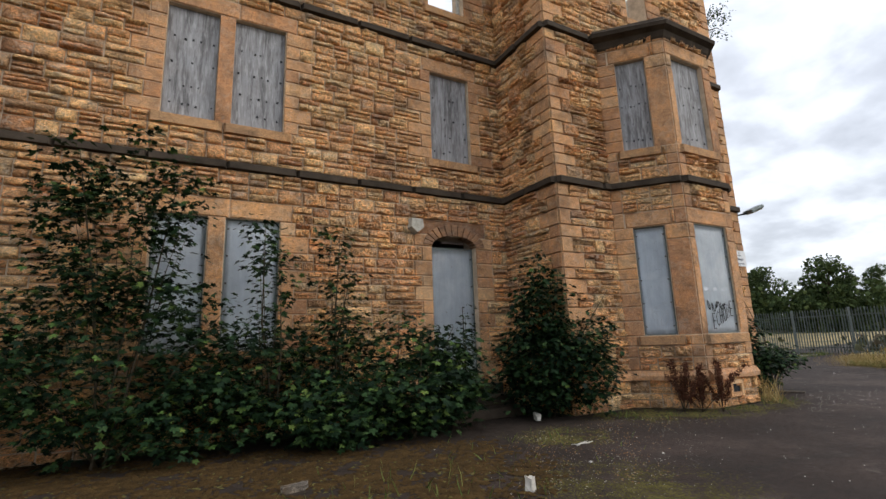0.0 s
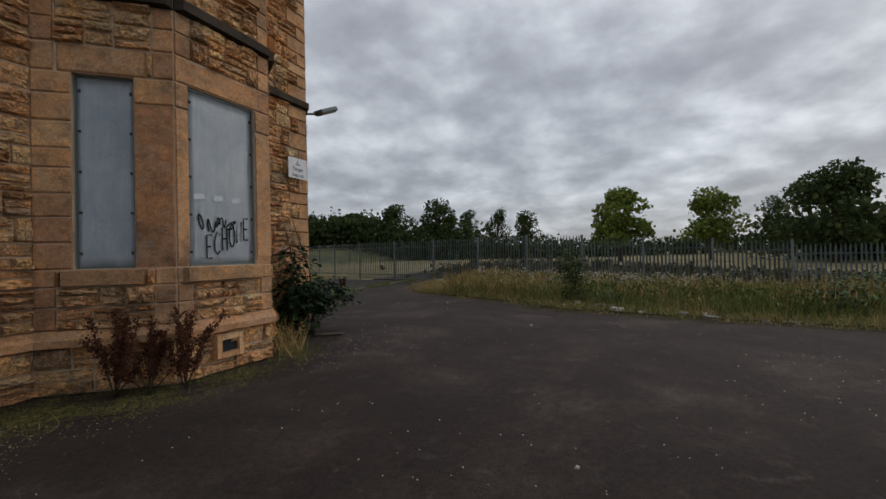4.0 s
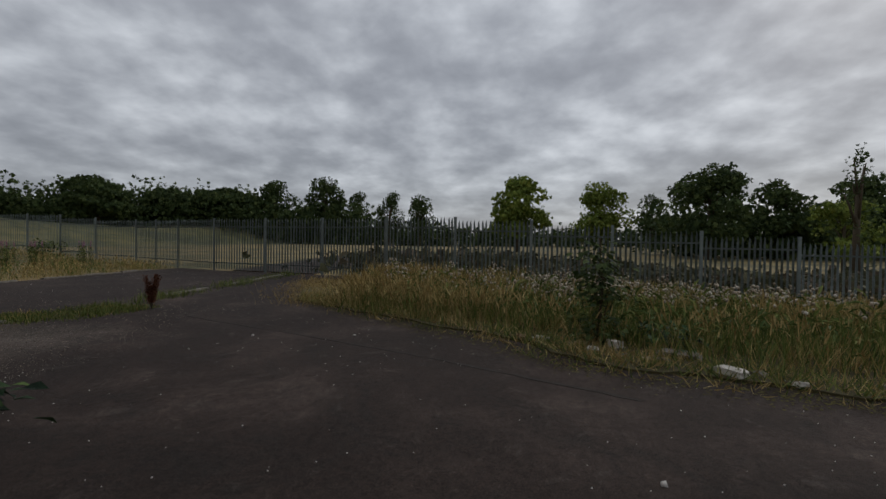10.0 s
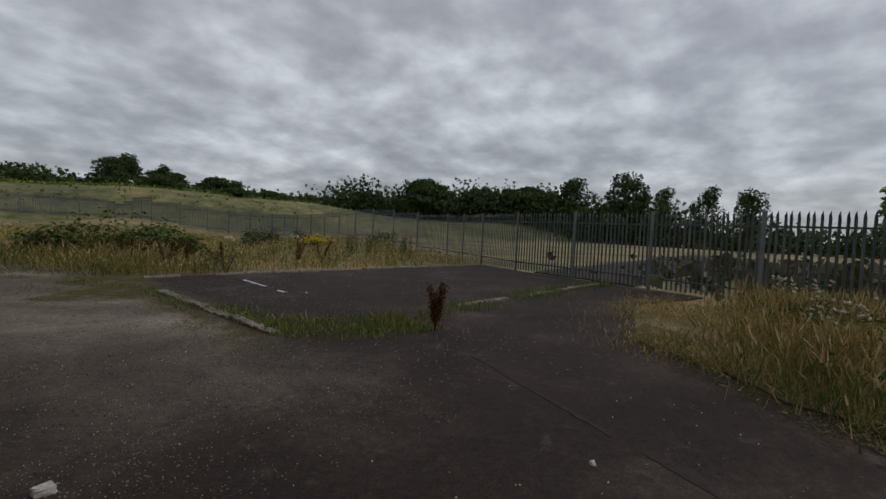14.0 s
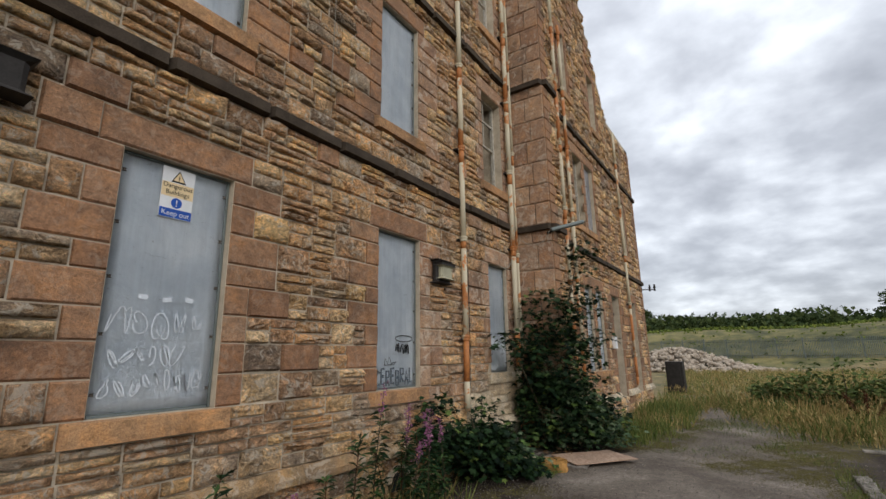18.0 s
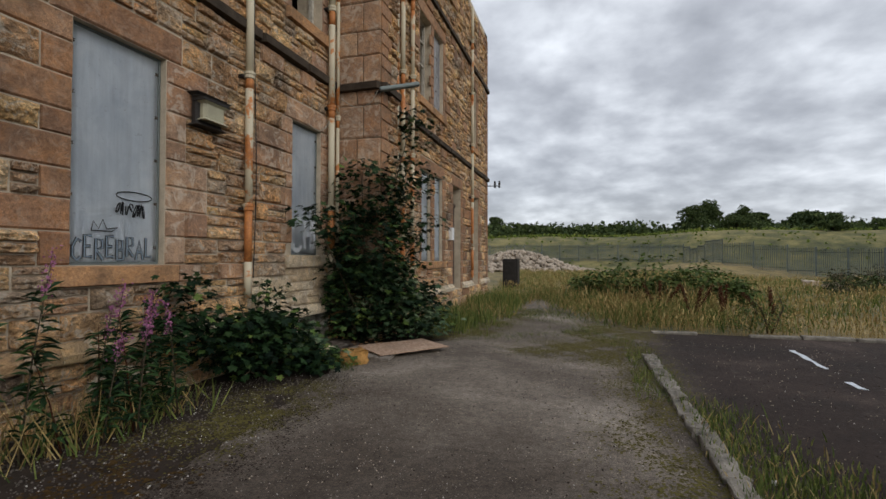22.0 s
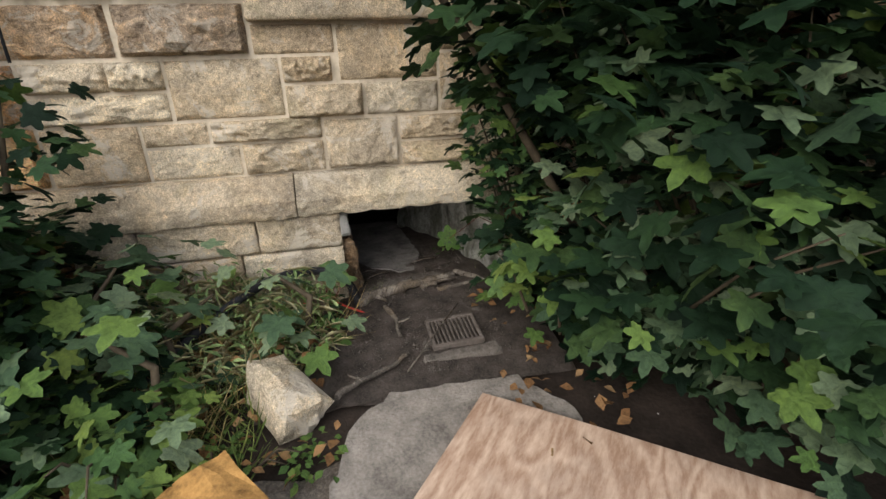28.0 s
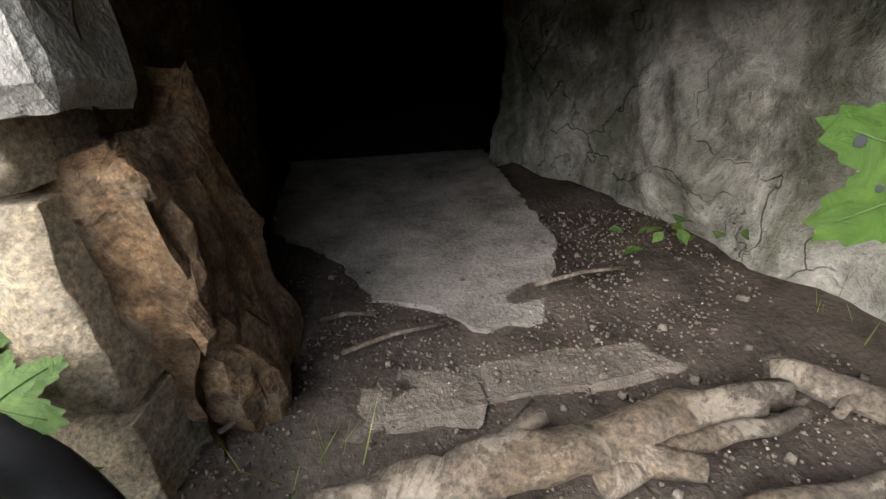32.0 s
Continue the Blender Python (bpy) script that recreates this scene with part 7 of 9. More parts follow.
box(bm, (-0.2, -0.12, -0.12), (-0.13, 0.2, -0.005), 0.02)
box(bm, (-0.13, 0.12, -0.12), (0.2, 0.2, -0.004), 0.02)
bmesh.ops.transform(bm, matrix=m, verts=bm.verts)
part("surround", bm, SUNK, t)
# black slab below the bars: the drain's shade put into its colour
bm = bmesh.new()
box(bm, (-0.11, -0.1, -0.06), (0.11, 0.1, -0.04))
bmesh.ops.transform(bm, matrix=m, verts=bm.verts)
part("well_shade", bm, INK, t)


# ---- the hole under the plinth ----
def rough_sheet(name, pts_fn, nu, nv, mat, label, category, amp, seed, freq=6.0):
    bm = bmesh.new()
    g = []
    for i in range(nu + 1):
        row = []
        for j in range(nv + 1):
            p = Vector(pts_fn(i / nu, j / nv))
            p += noise.noise_vector(p * freq + Vector((seed, 0, 0))) * amp + noise.noise_vector(p * freq * 3 + Vector((0, seed, 0))) * amp * 0.4 + noise.noise_vector(p * freq * 8 + Vector((seed, seed, 0))) * amp * 0.22
            row.append(bm.verts.new(p))
        g.append(row)
    for i in range(nu):
        for j in range(nv):
            f = bm.faces.new((g[i][j], g[i + 1][j], g[i + 1][j + 1], g[i][j + 1]))
            f.smooth = True
    bmesh.ops.solidify(bm, geom=bm.faces[:], thickness=0.03)
    return tagged(part(name, bm, mat), label, category, kind="structure")


rough_sheet("wall_hole_right", lambda a, b: (12.86 - a * 1.15, 16.06 - 0.37 * a ** 1.5 + 0.03 * b, -0.05 + b * 0.59), 80, 44, CEMENT, "crumbling cement-rendered side of the crawl hole", "wall", 0.026, 3, 7.0)
rough_sheet("wall_hole_left", lambda a, b: (12.75 - a * 0.95, 15.33 - a * 0.27 + 0.015 * b, -0.05 + b * 0.59), 80, 50, ROTTEN, "rough earthy broken side of the crawl hole", "wall", 0.02, 7, 11.0)
rough_sheet("ground_hole_soil", lambda a, b: (13.5 - a * 1.7, 14.95 + b * 1.2, 0.03 + 0.11 * math.sin(min(1, a * 1.6) * math.pi / 2) - 0.05 * a), 60, 44, EARTH, "loose dark soil and grit running into the crawl hole", "soil", 0.012, 9, 9.0)
flat_sheet("ground_hole_slab", [(11.7, 15.1), (11.7, 15.66), (12.1, 15.7), (12.34, 15.73), (12.57, 15.66), (12.58, 15.57), (12.53, 15.54), (12.50, 15.44), (12.36, 15.36), (12.2, 15.2)], 0.114, HOLESLAB, "flat grey stone slab on the crawl hole floor", category="slab", skirt=0.05, jitter=0.006, seed=31, step=0.02)
def weathered(name, label, m, seed, mat, rough, cuts, amps, group=""):
    """A stone broken out of the wall, chipped and pitted at three sizes."""
    bm = bmesh.new()
    lump(bm, m, seed, rough)
    bmesh.ops.subdivide_edges(bm, edges=bm.edges[:], cuts=cuts, use_grid_fill=True)
    for v in bm.verts:
        p = v.co.copy()
        for k_, amp in zip((14, 38, 95), amps):
            v.co += noise.noise_vector(p * k_ + Vector((seed, 0, 0))) * amp
    return tagged(part(name, bm, mat), label, "stone", group)


weathered("cement_wedge", "pale grey cement wedge under the plinth beside the hole", pose(12.742, 15.318, 0.472, 4, -8, 6) @ Matrix.Diagonal((0.105, 0.045, 0.105, 1)), 12, GREYSTONE, 0.12, 6, (0.004, 0.003, 0.0015))
weathered("broken_jamb_stone", "brown crumbling stone at the side of the crawl hole", pose(12.665, 15.305, 0.245, 6, 10, 4) @ Matrix.Diagonal((0.17, 0.115, 0.34, 1)), 14, ROTTEN, 0.16, 9, (0.016, 0.011, 0.005), "crumbling jamb stones")
for k, (x_, y_, sx, sy) in enumerate(((12.695, 15.435, 0.075, 0.09), (12.685, 15.525, 0.085, 0.12), (12.665, 15.625, 0.075, 0.12), (12.655, 15.72, 0.06, 0.11), (12.69, 15.85, 0.07, 0.13))):
    rock(x_, y_, 0.096, sx, sy, 0.03, 70 + k, SUNK, "flat_stone", "flat grey stone sunk in the soil of the hole", 7 * k - 10, (3, -4), "stone", "sunk stones")
# added box behind the hole, its near-black colour standing in for shade
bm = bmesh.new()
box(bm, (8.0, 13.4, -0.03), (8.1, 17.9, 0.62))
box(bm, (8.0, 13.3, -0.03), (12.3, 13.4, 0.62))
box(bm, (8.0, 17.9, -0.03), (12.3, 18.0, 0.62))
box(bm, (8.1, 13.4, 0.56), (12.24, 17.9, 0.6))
tagged(part("wall_crawl_shade_box", bm, PITCH), "unseen near-black box added to keep the crawl space dark", "wall", kind="structure")
# the floor sheet carries the same painted shade
flat_sheet("ground_crawl_shade", [(8.1, 13.4), (8.1, 17.9), (12.3, 17.9), (12.3, 13.4)], 0.02, PITCH, "near-black floor of the crawl space, shade put into its colour", category="soil", skirt=0.04)


def branch(pts, r, lab, seed, stubs=()):
    """A rotten branch: a knotted tapering limb with peeling strips and broken stubs."""
    v = [Vector(p) for p in pts]
    t = thing("rotten_branch", lab, "branch", v[0], "fallen branches")
    fine_ = []
    for i in range(len(v) - 1):
        for s in range(7):
            q = v[i].lerp(v[i + 1], s / 7)
            fine_.append(q + noise.noise_vector(q * 16 + Vector((seed, 0, 0))) * r * 0.5)
    fine_.append(v[-1])
    bm = bmesh.new()
    tube(bm, fine_, r, 14, r * 0.6)
    for w_ in bm.verts:
        w_.co += noise.noise_vector(w_.co * 26 + Vector((0, seed, 0))) * r * 0.4 + noise.noise_vector(w_.co * 90) * r * 0.14
    part("limb", bm, LOG, t)
    for k, (j, d) in enumerate(stubs):
        b = fine_[min(j, len(fine_) - 1)]
        bm = bmesh.new()
        tube(bm, [b, b + Vector(d) * 0.5, b + Vector(d)], r * 0.5, 9, r * 0.3)
        for w_ in bm.verts:
            w_.co += noise.noise_vector(w_.co * 50) * r * 0.25
        part("broken_stub", bm, LOG, t)


branch([(12.87, 15.34, 0.115), (12.82, 15.47, 0.125), (12.785, 15.6, 0.13), (12.755, 15.72, 0.128), (12.72, 15.85, 0.12)], 0.03, "thick barkless rotten branch lying across the hole", 1, [(12, (-0.05, 0.06, 0.012)), (18, (0.03, 0.07, 0.004)), (5, (0.05, 0.05, -0.01))])
branch([(12.80, 15.66, 0.12), (12.765, 15.78, 0.125), (12.745, 15.86, 0.12)], 0.011, "thin split branch beside the rotten one", 2)
branch([(12.70, 15.855, 0.125), (12.77, 15.94, 0.135), (12.87, 16.03, 0.12)], 0.015, "short peeled branch by the leaves", 3, [(4, (0.02, -0.03, 0.0))])
branch([(12.83, 15.74, 0.105), (12.815, 15.84, 0.112), (12.79, 15.95, 0.11)], 0.013, "short rotten stick half sunk in the soil", 6)
branch([(13.47, 15.23, 0.06), (13.41, 15.31, 0.07), (13.37, 15.42, 0.072), (13.29, 15.52, 0.07)], 0.013, "pale bent root lying on the soil", 4, [(8, (-0.03, -0.05, 0.01))])
branch([(12.95, 15.47, 0.11), (13.05, 15.50, 0.105), (13.17, 15.505, 0.085)], 0.013, "pale bent root lying by the drain", 5, [(9, (-0.01, 0.06, 0.01))])
cable("rubber_hose", "thick black rubber hose bending out of the weeds", [(13.5, 14.45, 0.08), (13.2, 14.68, 0.2), (12.98, 14.9, 0.28), (12.89, 15.03, 0.30), (12.85, 15.18, 0.29), (12.855, 15.29, 0.24), (12.87, 15.34, 0.15), (12.88, 15.36, 0.02)], 0.019, RUBBER)
cable("red_cable", "thin red cable among the leaves", [(13.15, 15.02, 0.12), (12.98, 15.12, 0.2), (12.93, 15.22, 0.17), (12.93, 15.31, 0.12), (12.95, 15.38, 0.09)], 0.005, REDCABLE)
for k, p in enumerate((((12.52, 15.66, 0.135), (12.47, 15.8, 0.125)), ((12.55, 15.38, 0.12), (12.55, 15.45, 0.125)), ((12.62, 15.42, 0.12), (12.58, 15.54, 0.125)), ((13.4, 15.5, 0.07), (13.0, 15.8, 0.11)), ((12.74, 15.3, 0.11), (12.70, 15.38, 0.13)))):
    bm = bmesh.new()
    tube(bm, [p[0], Vector(p[0]).lerp(Vector(p[1]), 0.5) + Vector((0, 0, 0.006)), p[1]], 0.003, 6)
    tagged(part("twig", bm, LOG), "thin dry twig on the soil", "twig", "twigs")
a = nrng.uniform(0, 1, (8000, 2))
gx, gy = 13.4 - a[:, 0] * 1.2, 15.3 + a[:, 1] * 0.65
gz = 0.03 + 0.11 * np.sin(np.minimum(1, (13.5 - gx) / 1.7 * 1.6) * np.pi / 2) - 0.05 * (13.5 - gx) / 1.7 + 0.004
chips("soil_grit", "tiny pale grit strewn over the soil", gx[:1900], gy[:1900], (0.001, 0.0026), CONCRETE, gz[:1900])
chips("soil_clods", "dark crumbs of soil", gx[1900:], gy[1900:], (0.0015, 0.0045), EARTH, gz[1900:] - 0.002)
chips("soil_stones", "small stones strewn over the soil", gx[:130] + 0.02, gy[:130], (0.004, 0.011), SUNK, gz[:130])

# ---- beyond the wing ----
t = thing("metal_cabinet", "black rusted metal cabinet standing by the wing corner", "cabinet", (13.45, 32.6, 0))
bm = bmesh.new()
box(bm, (13.05, 32.2, 0), (13.8, 32.9, 1.45), 0.02)
part("body", bm, DARK_IRON, t)
bm = bmesh.new()
box(bm, (13.15, 32.17, 0.15), (13.7, 32.205, 1.35), 0.01)
part("door", bm, DARK_IRON, t)
bm = bmesh.new()
n = 2000
a = nrng.normal(0, 1, (n, 2))
hx, hy = 9.5 + a[:, 0] * 3.6, 62 + a[:, 1] * 2.2
hz = 2.4 * np.exp(-((hx - 9.5) / 5.5) ** 2 - ((hy - 62) / 3.2) ** 2) * nrng.uniform(0.5, 1.0, n)
tagged(new("rubble_heap", scatter("rubble_heap", cube, turns(n, nrng, 0.8, (0.1, 0.5)), np.stack([hx, hy, hz], 1), DEBRIS)), "heap of pale demolition rubble on waste ground", "rubble", kind="stuff")


# ---- plants ----
def sycamore_leaf(n, ring):
    """A five-lobed toothed leaf lying along +y, folded at its veins."""
    out = []
    for i in range(n):
        a = 2 * math.pi * i / n
        off = min(a, 2 * math.pi - a)
        r = 0.26
        for centre, reach, half in ((0.0, 0.66, 0.46), (0.93, 0.62, 0.46), (1.85, 0.47, 0.5)):
            d = abs(off - centre) / half
            if d < 1.4:
                r = max(r, reach * (1 - 0.5 * d ** 0.95))
        r *= 1 + (0.045 if i % 2 else -0.045)
        if off > 2.75:
            r = 0.16
        out.append((r * math.sin(a), 0.4 + r * math.cos(a)))
    bend = lambda x, y: 0.2 * abs(x) - 0.5 * max(0, y - 0.5) ** 2 - 0.25 * x * x
    v = [(0.0, 0.4, 0.0)] + [(x, y, bend(x, y)) for x, y in out]
    if not ring:
        return v, [(0, 1 + i, 1 + (i + 1) % n) for i in range(n)]
    m = n // 2
    for k in range(m):
        x, y = out[2 * k]
        x, y = x * 0.5, 0.4 + (y - 0.4) * 0.5
        a = math.atan2(x, y - 0.4)
        vein = min(abs(abs(a) - c) for c in (0.0, 0.93, 1.85))
        v.append((x, y, bend(x, y) + 0.05 * min(1.0, vein / 0.4) - 0.012))
    f = []
    for k in range(m):
        a, b, c = 1 + 2 * k, 2 + 2 * k, 1 + (2 * k + 2) % n
        p, q = 1 + n + k, 1 + n + (k + 1) % m
        f += [(0, p, q), (p, a, b), (p, b, q), (q, b, c)]
    return v, f


def oval_leaf(width=0.34):
    v = [(0, 0, 0), (width * 0.7, 0.3, 0.07), (width, 0.55, 0.09), (0, 1, -0.12), (-width, 0.55, 0.09), (-width * 0.7, 0.3, 0.07), (0, 0.5, 0)]
    return v, [(0, 1, 6), (1, 2, 6), (2, 3, 6), (3, 4, 6), (4, 5, 6), (5, 0, 6)]


FINE_LEAF, LOBED, OVAL, NARROW, SLIM = sycamore_leaf(28, True), sycamore_leaf(26, False), oval_leaf(), oval_leaf(0.11), oval_leaf(0.022)


def leaf_turns(n, rng, outward, size, droop=(-0.15, 0.65)):
    """Leaves whose blades look up and outward and whose tips hang."""
    yaw = np.arctan2(outward[:, 1], outward[:, 0]) - np.pi / 2 + rng.normal(0, 0.8, n)
    tip = -rng.uniform(droop[0], droop[1], n)
    roll = rng.normal(0, 0.35, n)
    c, s_ = np.cos, np.sin
    z, o = np.zeros(n), np.ones(n)
    rz = np.stack([np.stack([c(yaw), -s_(yaw), z], 1), np.stack([s_(yaw), c(yaw), z], 1), np.stack([z, z, o], 1)], 1)
    rx = np.stack([np.stack([o, z, z], 1), np.stack([z, c(tip), -s_(tip)], 1), np.stack([z, s_(tip), c(tip)], 1)], 1)
    ry = np.stack([np.stack([c(roll), z, s_(roll)], 1), np.stack([z, o, z], 1), np.stack([-s_(roll), z, c(roll)], 1)], 1)
    return rz @ rx @ ry * rng.uniform(size[0], size[1], n)[:, None, None]


def bush(name, label, base, blobs, size, seed, stems=(), keep=None, leaf=None, mat=None, young=0.1, category="bush", tufts=5):
    """A bush: bent stems and leaves in little sprays filling a few ragged masses (x, y, z, rx, ry, rz, leaves)."""
    rng = np.random.default_rng(seed)
    if leaf is None:
        leaf = FINE_LEAF if base[0] > 12.8 else LOBED
    # bushes west of x 12.8 default to the leaf copy with shade in it
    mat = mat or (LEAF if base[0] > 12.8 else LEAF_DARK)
    t = thing(name, label, category, base)
    pr = random.Random(seed)
    for tip in stems:
        bm = bmesh.new()
        b, e = Vector(base) + Vector((pr.uniform(-0.15, 0.15), pr.uniform(-0.1, 0.1), 0)), Vector(tip)
        mid = b.lerp(e, 0.5) + Vector((pr.uniform(-0.15, 0.15), pr.uniform(-0.15, 0.15), 0.1))
        tube(bm, [b, b.lerp(mid, 0.5) + Vector((0.02, 0.01, 0)), mid, mid.lerp(e, 0.5), e], 0.022, 7, 0.005)
        part("stem", bm, BARK, t)
    ps, outs = [], []
    for cx, cy, cz, rx, ry, rz, n in blobs:
        m = max(1, n // tufts)
        d = rng.normal(0, 1, (m, 3))
        d /= np.linalg.norm(d, axis=1)[:, None]
        r = rng.uniform(0.25, 1, m) ** 0.45 * rng.uniform(0.8, 1.12, m)
        heart = d * r[:, None] * (rx, ry, rz) + (cx, cy, cz)
        step = rng.normal(0, 1, (m * tufts, 3)) * size[1] * np.array((0.85, 0.85, 0.3))
        p = np.repeat(heart, tufts, 0) + step
        o = np.repeat(d, tufts, 0) * 0.5 + step / size[1]
        ps.append(p)
        outs.append(o)
    p, o = np.concatenate(ps), np.concatenate(outs)
    ok_ = p[:, 2] > 0.03
    if keep is not None:
        ok_ &= keep(p)
    p, o = p[ok_], o[ok_]
    pick = rng.random(len(p)) < young
    for sel, m_, nm in ((~pick, mat, "leaves"), (pick, LEAF2, "young_leaves")):
        if sel.sum() == 0:
            continue
        ob = new(nm, scatter(nm, leaf, leaf_turns(int(sel.sum()), rng, o[sel], size), p[sel], m_))
        ob.parent = t
        ob.matrix_parent_inverse = t.matrix_basis.inverted()
        tagged(ob, kind="stuff")
    # leaf stalks and thin twigs through the mass
    if len(p) < 28:
        return t
    for i in rng.choice(len(p), min(40, len(p) // 20), replace=False):
        bm = bmesh.new()
        e = Vector(p[i])
        b = Vector((base[0] + (e.x - base[0]) * 0.55, base[1] + (e.y - base[1]) * 0.55, max(0.02, base[2] + (e.z - base[2]) * 0.6)))
        tube(bm, [b, b.lerp(e, 0.5) + Vector((0, 0, 0.04)), e], 0.006, 5, 0.002)
        part("twig", bm, BARK, t)
    return t


off_wall_a = lambda p: (p[:, 1] < AY - 0.1) & ((p[:, 0] < PX - 0.1) | (p[:, 1] < PY - 0.1))
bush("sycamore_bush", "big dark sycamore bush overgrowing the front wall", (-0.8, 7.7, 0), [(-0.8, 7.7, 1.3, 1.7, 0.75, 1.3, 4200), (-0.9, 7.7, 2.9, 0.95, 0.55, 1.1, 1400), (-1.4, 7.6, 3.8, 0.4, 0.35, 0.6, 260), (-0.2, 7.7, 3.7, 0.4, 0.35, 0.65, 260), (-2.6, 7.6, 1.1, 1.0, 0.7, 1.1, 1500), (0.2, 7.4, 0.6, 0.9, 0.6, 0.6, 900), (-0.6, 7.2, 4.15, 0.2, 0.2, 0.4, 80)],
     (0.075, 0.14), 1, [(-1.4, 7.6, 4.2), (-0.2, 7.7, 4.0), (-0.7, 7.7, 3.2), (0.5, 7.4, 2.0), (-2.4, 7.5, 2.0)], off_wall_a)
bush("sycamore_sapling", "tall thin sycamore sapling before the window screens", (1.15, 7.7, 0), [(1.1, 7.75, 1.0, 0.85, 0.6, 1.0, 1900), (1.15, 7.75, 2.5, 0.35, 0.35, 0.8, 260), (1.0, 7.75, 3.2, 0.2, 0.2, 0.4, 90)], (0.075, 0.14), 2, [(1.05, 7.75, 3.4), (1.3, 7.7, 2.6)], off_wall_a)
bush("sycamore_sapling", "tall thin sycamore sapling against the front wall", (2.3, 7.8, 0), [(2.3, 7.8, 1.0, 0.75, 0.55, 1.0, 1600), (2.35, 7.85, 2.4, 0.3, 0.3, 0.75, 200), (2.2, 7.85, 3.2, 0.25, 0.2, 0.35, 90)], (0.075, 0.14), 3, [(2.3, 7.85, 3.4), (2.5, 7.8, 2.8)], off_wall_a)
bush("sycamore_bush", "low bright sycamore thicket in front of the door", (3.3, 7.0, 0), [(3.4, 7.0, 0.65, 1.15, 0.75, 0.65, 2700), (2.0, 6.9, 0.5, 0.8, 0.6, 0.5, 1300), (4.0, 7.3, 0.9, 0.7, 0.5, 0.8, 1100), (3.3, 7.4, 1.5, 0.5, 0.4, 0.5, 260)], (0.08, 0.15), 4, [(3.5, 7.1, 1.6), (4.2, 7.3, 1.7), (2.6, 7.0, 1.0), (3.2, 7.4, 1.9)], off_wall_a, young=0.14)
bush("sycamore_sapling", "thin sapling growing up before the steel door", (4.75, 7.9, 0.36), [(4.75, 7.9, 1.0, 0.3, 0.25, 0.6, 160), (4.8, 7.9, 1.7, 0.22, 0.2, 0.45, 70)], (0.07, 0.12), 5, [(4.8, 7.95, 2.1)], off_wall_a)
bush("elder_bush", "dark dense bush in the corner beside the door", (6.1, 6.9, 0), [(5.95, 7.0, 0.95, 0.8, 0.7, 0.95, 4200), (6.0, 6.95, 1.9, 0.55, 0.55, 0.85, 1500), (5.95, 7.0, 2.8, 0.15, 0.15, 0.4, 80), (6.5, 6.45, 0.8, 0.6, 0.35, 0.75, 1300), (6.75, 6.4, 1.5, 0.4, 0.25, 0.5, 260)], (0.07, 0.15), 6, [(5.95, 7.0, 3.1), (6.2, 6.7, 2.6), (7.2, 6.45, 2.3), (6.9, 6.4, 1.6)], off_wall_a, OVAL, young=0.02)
bush("elder_bush", "sprawling leafy bush at the building corner", (12.2, 6.3, 0), [(11.95, 6.35, 0.6, 0.5, 0.3, 0.55, 1100), (12.5, 6.3, 0.75, 0.55, 0.3, 0.3, 420), (11.95, 6.5, 1.25, 0.35, 0.18, 0.5, 300), (12.95, 6.3, 0.68, 0.4, 0.25, 0.2, 170)], (0.07, 0.15), 7, [(12.0, 6.55, 2.2), (13.0, 6.3, 0.9), (11.8, 6.55, 2.0), (12.5, 6.25, 1.1), (13.3, 6.3, 0.75)],
     lambda p: off_wall_a(p) | ((p[:, 0] > BX + 0.1) & (p[:, 1] < 7.0)), OVAL, young=0.03)
bush("wall_sapling", "thin birch sapling rooted high in the wall corner", (12.78, 6.95, 10.0), [(13.4, 6.95, 10.7, 0.45, 0.25, 0.4, 130), (14.0, 6.95, 11.1, 0.35, 0.25, 0.3, 80), (13.7, 6.95, 10.3, 0.4, 0.2, 0.25, 50)], (0.05, 0.09), 18, [(14.2, 6.95, 11.4), (13.6, 6.95, 11.1), (13.9, 6.9, 10.4)], None, OVAL, LEAF, 0.05, "sapling")
off_wall_b = lambda p: (p[:, 0] > BX + 0.14)
clear = lambda p: off_wall_b(p) & ((p[:, 1] > 16.0 + 0.12 * np.sin(p[:, 2] * 9) - 0.25 * np.clip(0.6 - p[:, 2], 0, 1) * (p[:, 0] < 13.15) - 0.5 * np.clip(p[:, 2] - 0.75, 0, 1.0)) | (p[:, 2] > 1.8)) & ~((np.abs(p[:, 0] - 14.35) < 0.62) & (p[:, 1] < 16.3) & (p[:, 2] < 0.5)) & ((p[:, 0] < WX + 0.3) | (p[:, 1] < 16.45) | (p[:, 0] > 13.62))
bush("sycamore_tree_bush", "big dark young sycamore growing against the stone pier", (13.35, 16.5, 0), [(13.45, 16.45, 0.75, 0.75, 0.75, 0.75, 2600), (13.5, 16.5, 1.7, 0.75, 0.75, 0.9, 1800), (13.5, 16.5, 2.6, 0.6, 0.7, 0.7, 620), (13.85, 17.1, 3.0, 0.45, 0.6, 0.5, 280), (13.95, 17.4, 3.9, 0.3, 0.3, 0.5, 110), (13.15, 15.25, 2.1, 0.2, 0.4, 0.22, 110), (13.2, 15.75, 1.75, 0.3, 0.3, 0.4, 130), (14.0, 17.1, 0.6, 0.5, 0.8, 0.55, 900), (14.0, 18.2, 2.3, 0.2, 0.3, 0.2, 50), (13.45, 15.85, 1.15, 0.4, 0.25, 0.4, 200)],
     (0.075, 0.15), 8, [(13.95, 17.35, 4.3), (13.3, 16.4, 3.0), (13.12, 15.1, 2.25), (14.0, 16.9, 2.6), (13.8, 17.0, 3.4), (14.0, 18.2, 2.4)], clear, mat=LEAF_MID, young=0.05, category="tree")
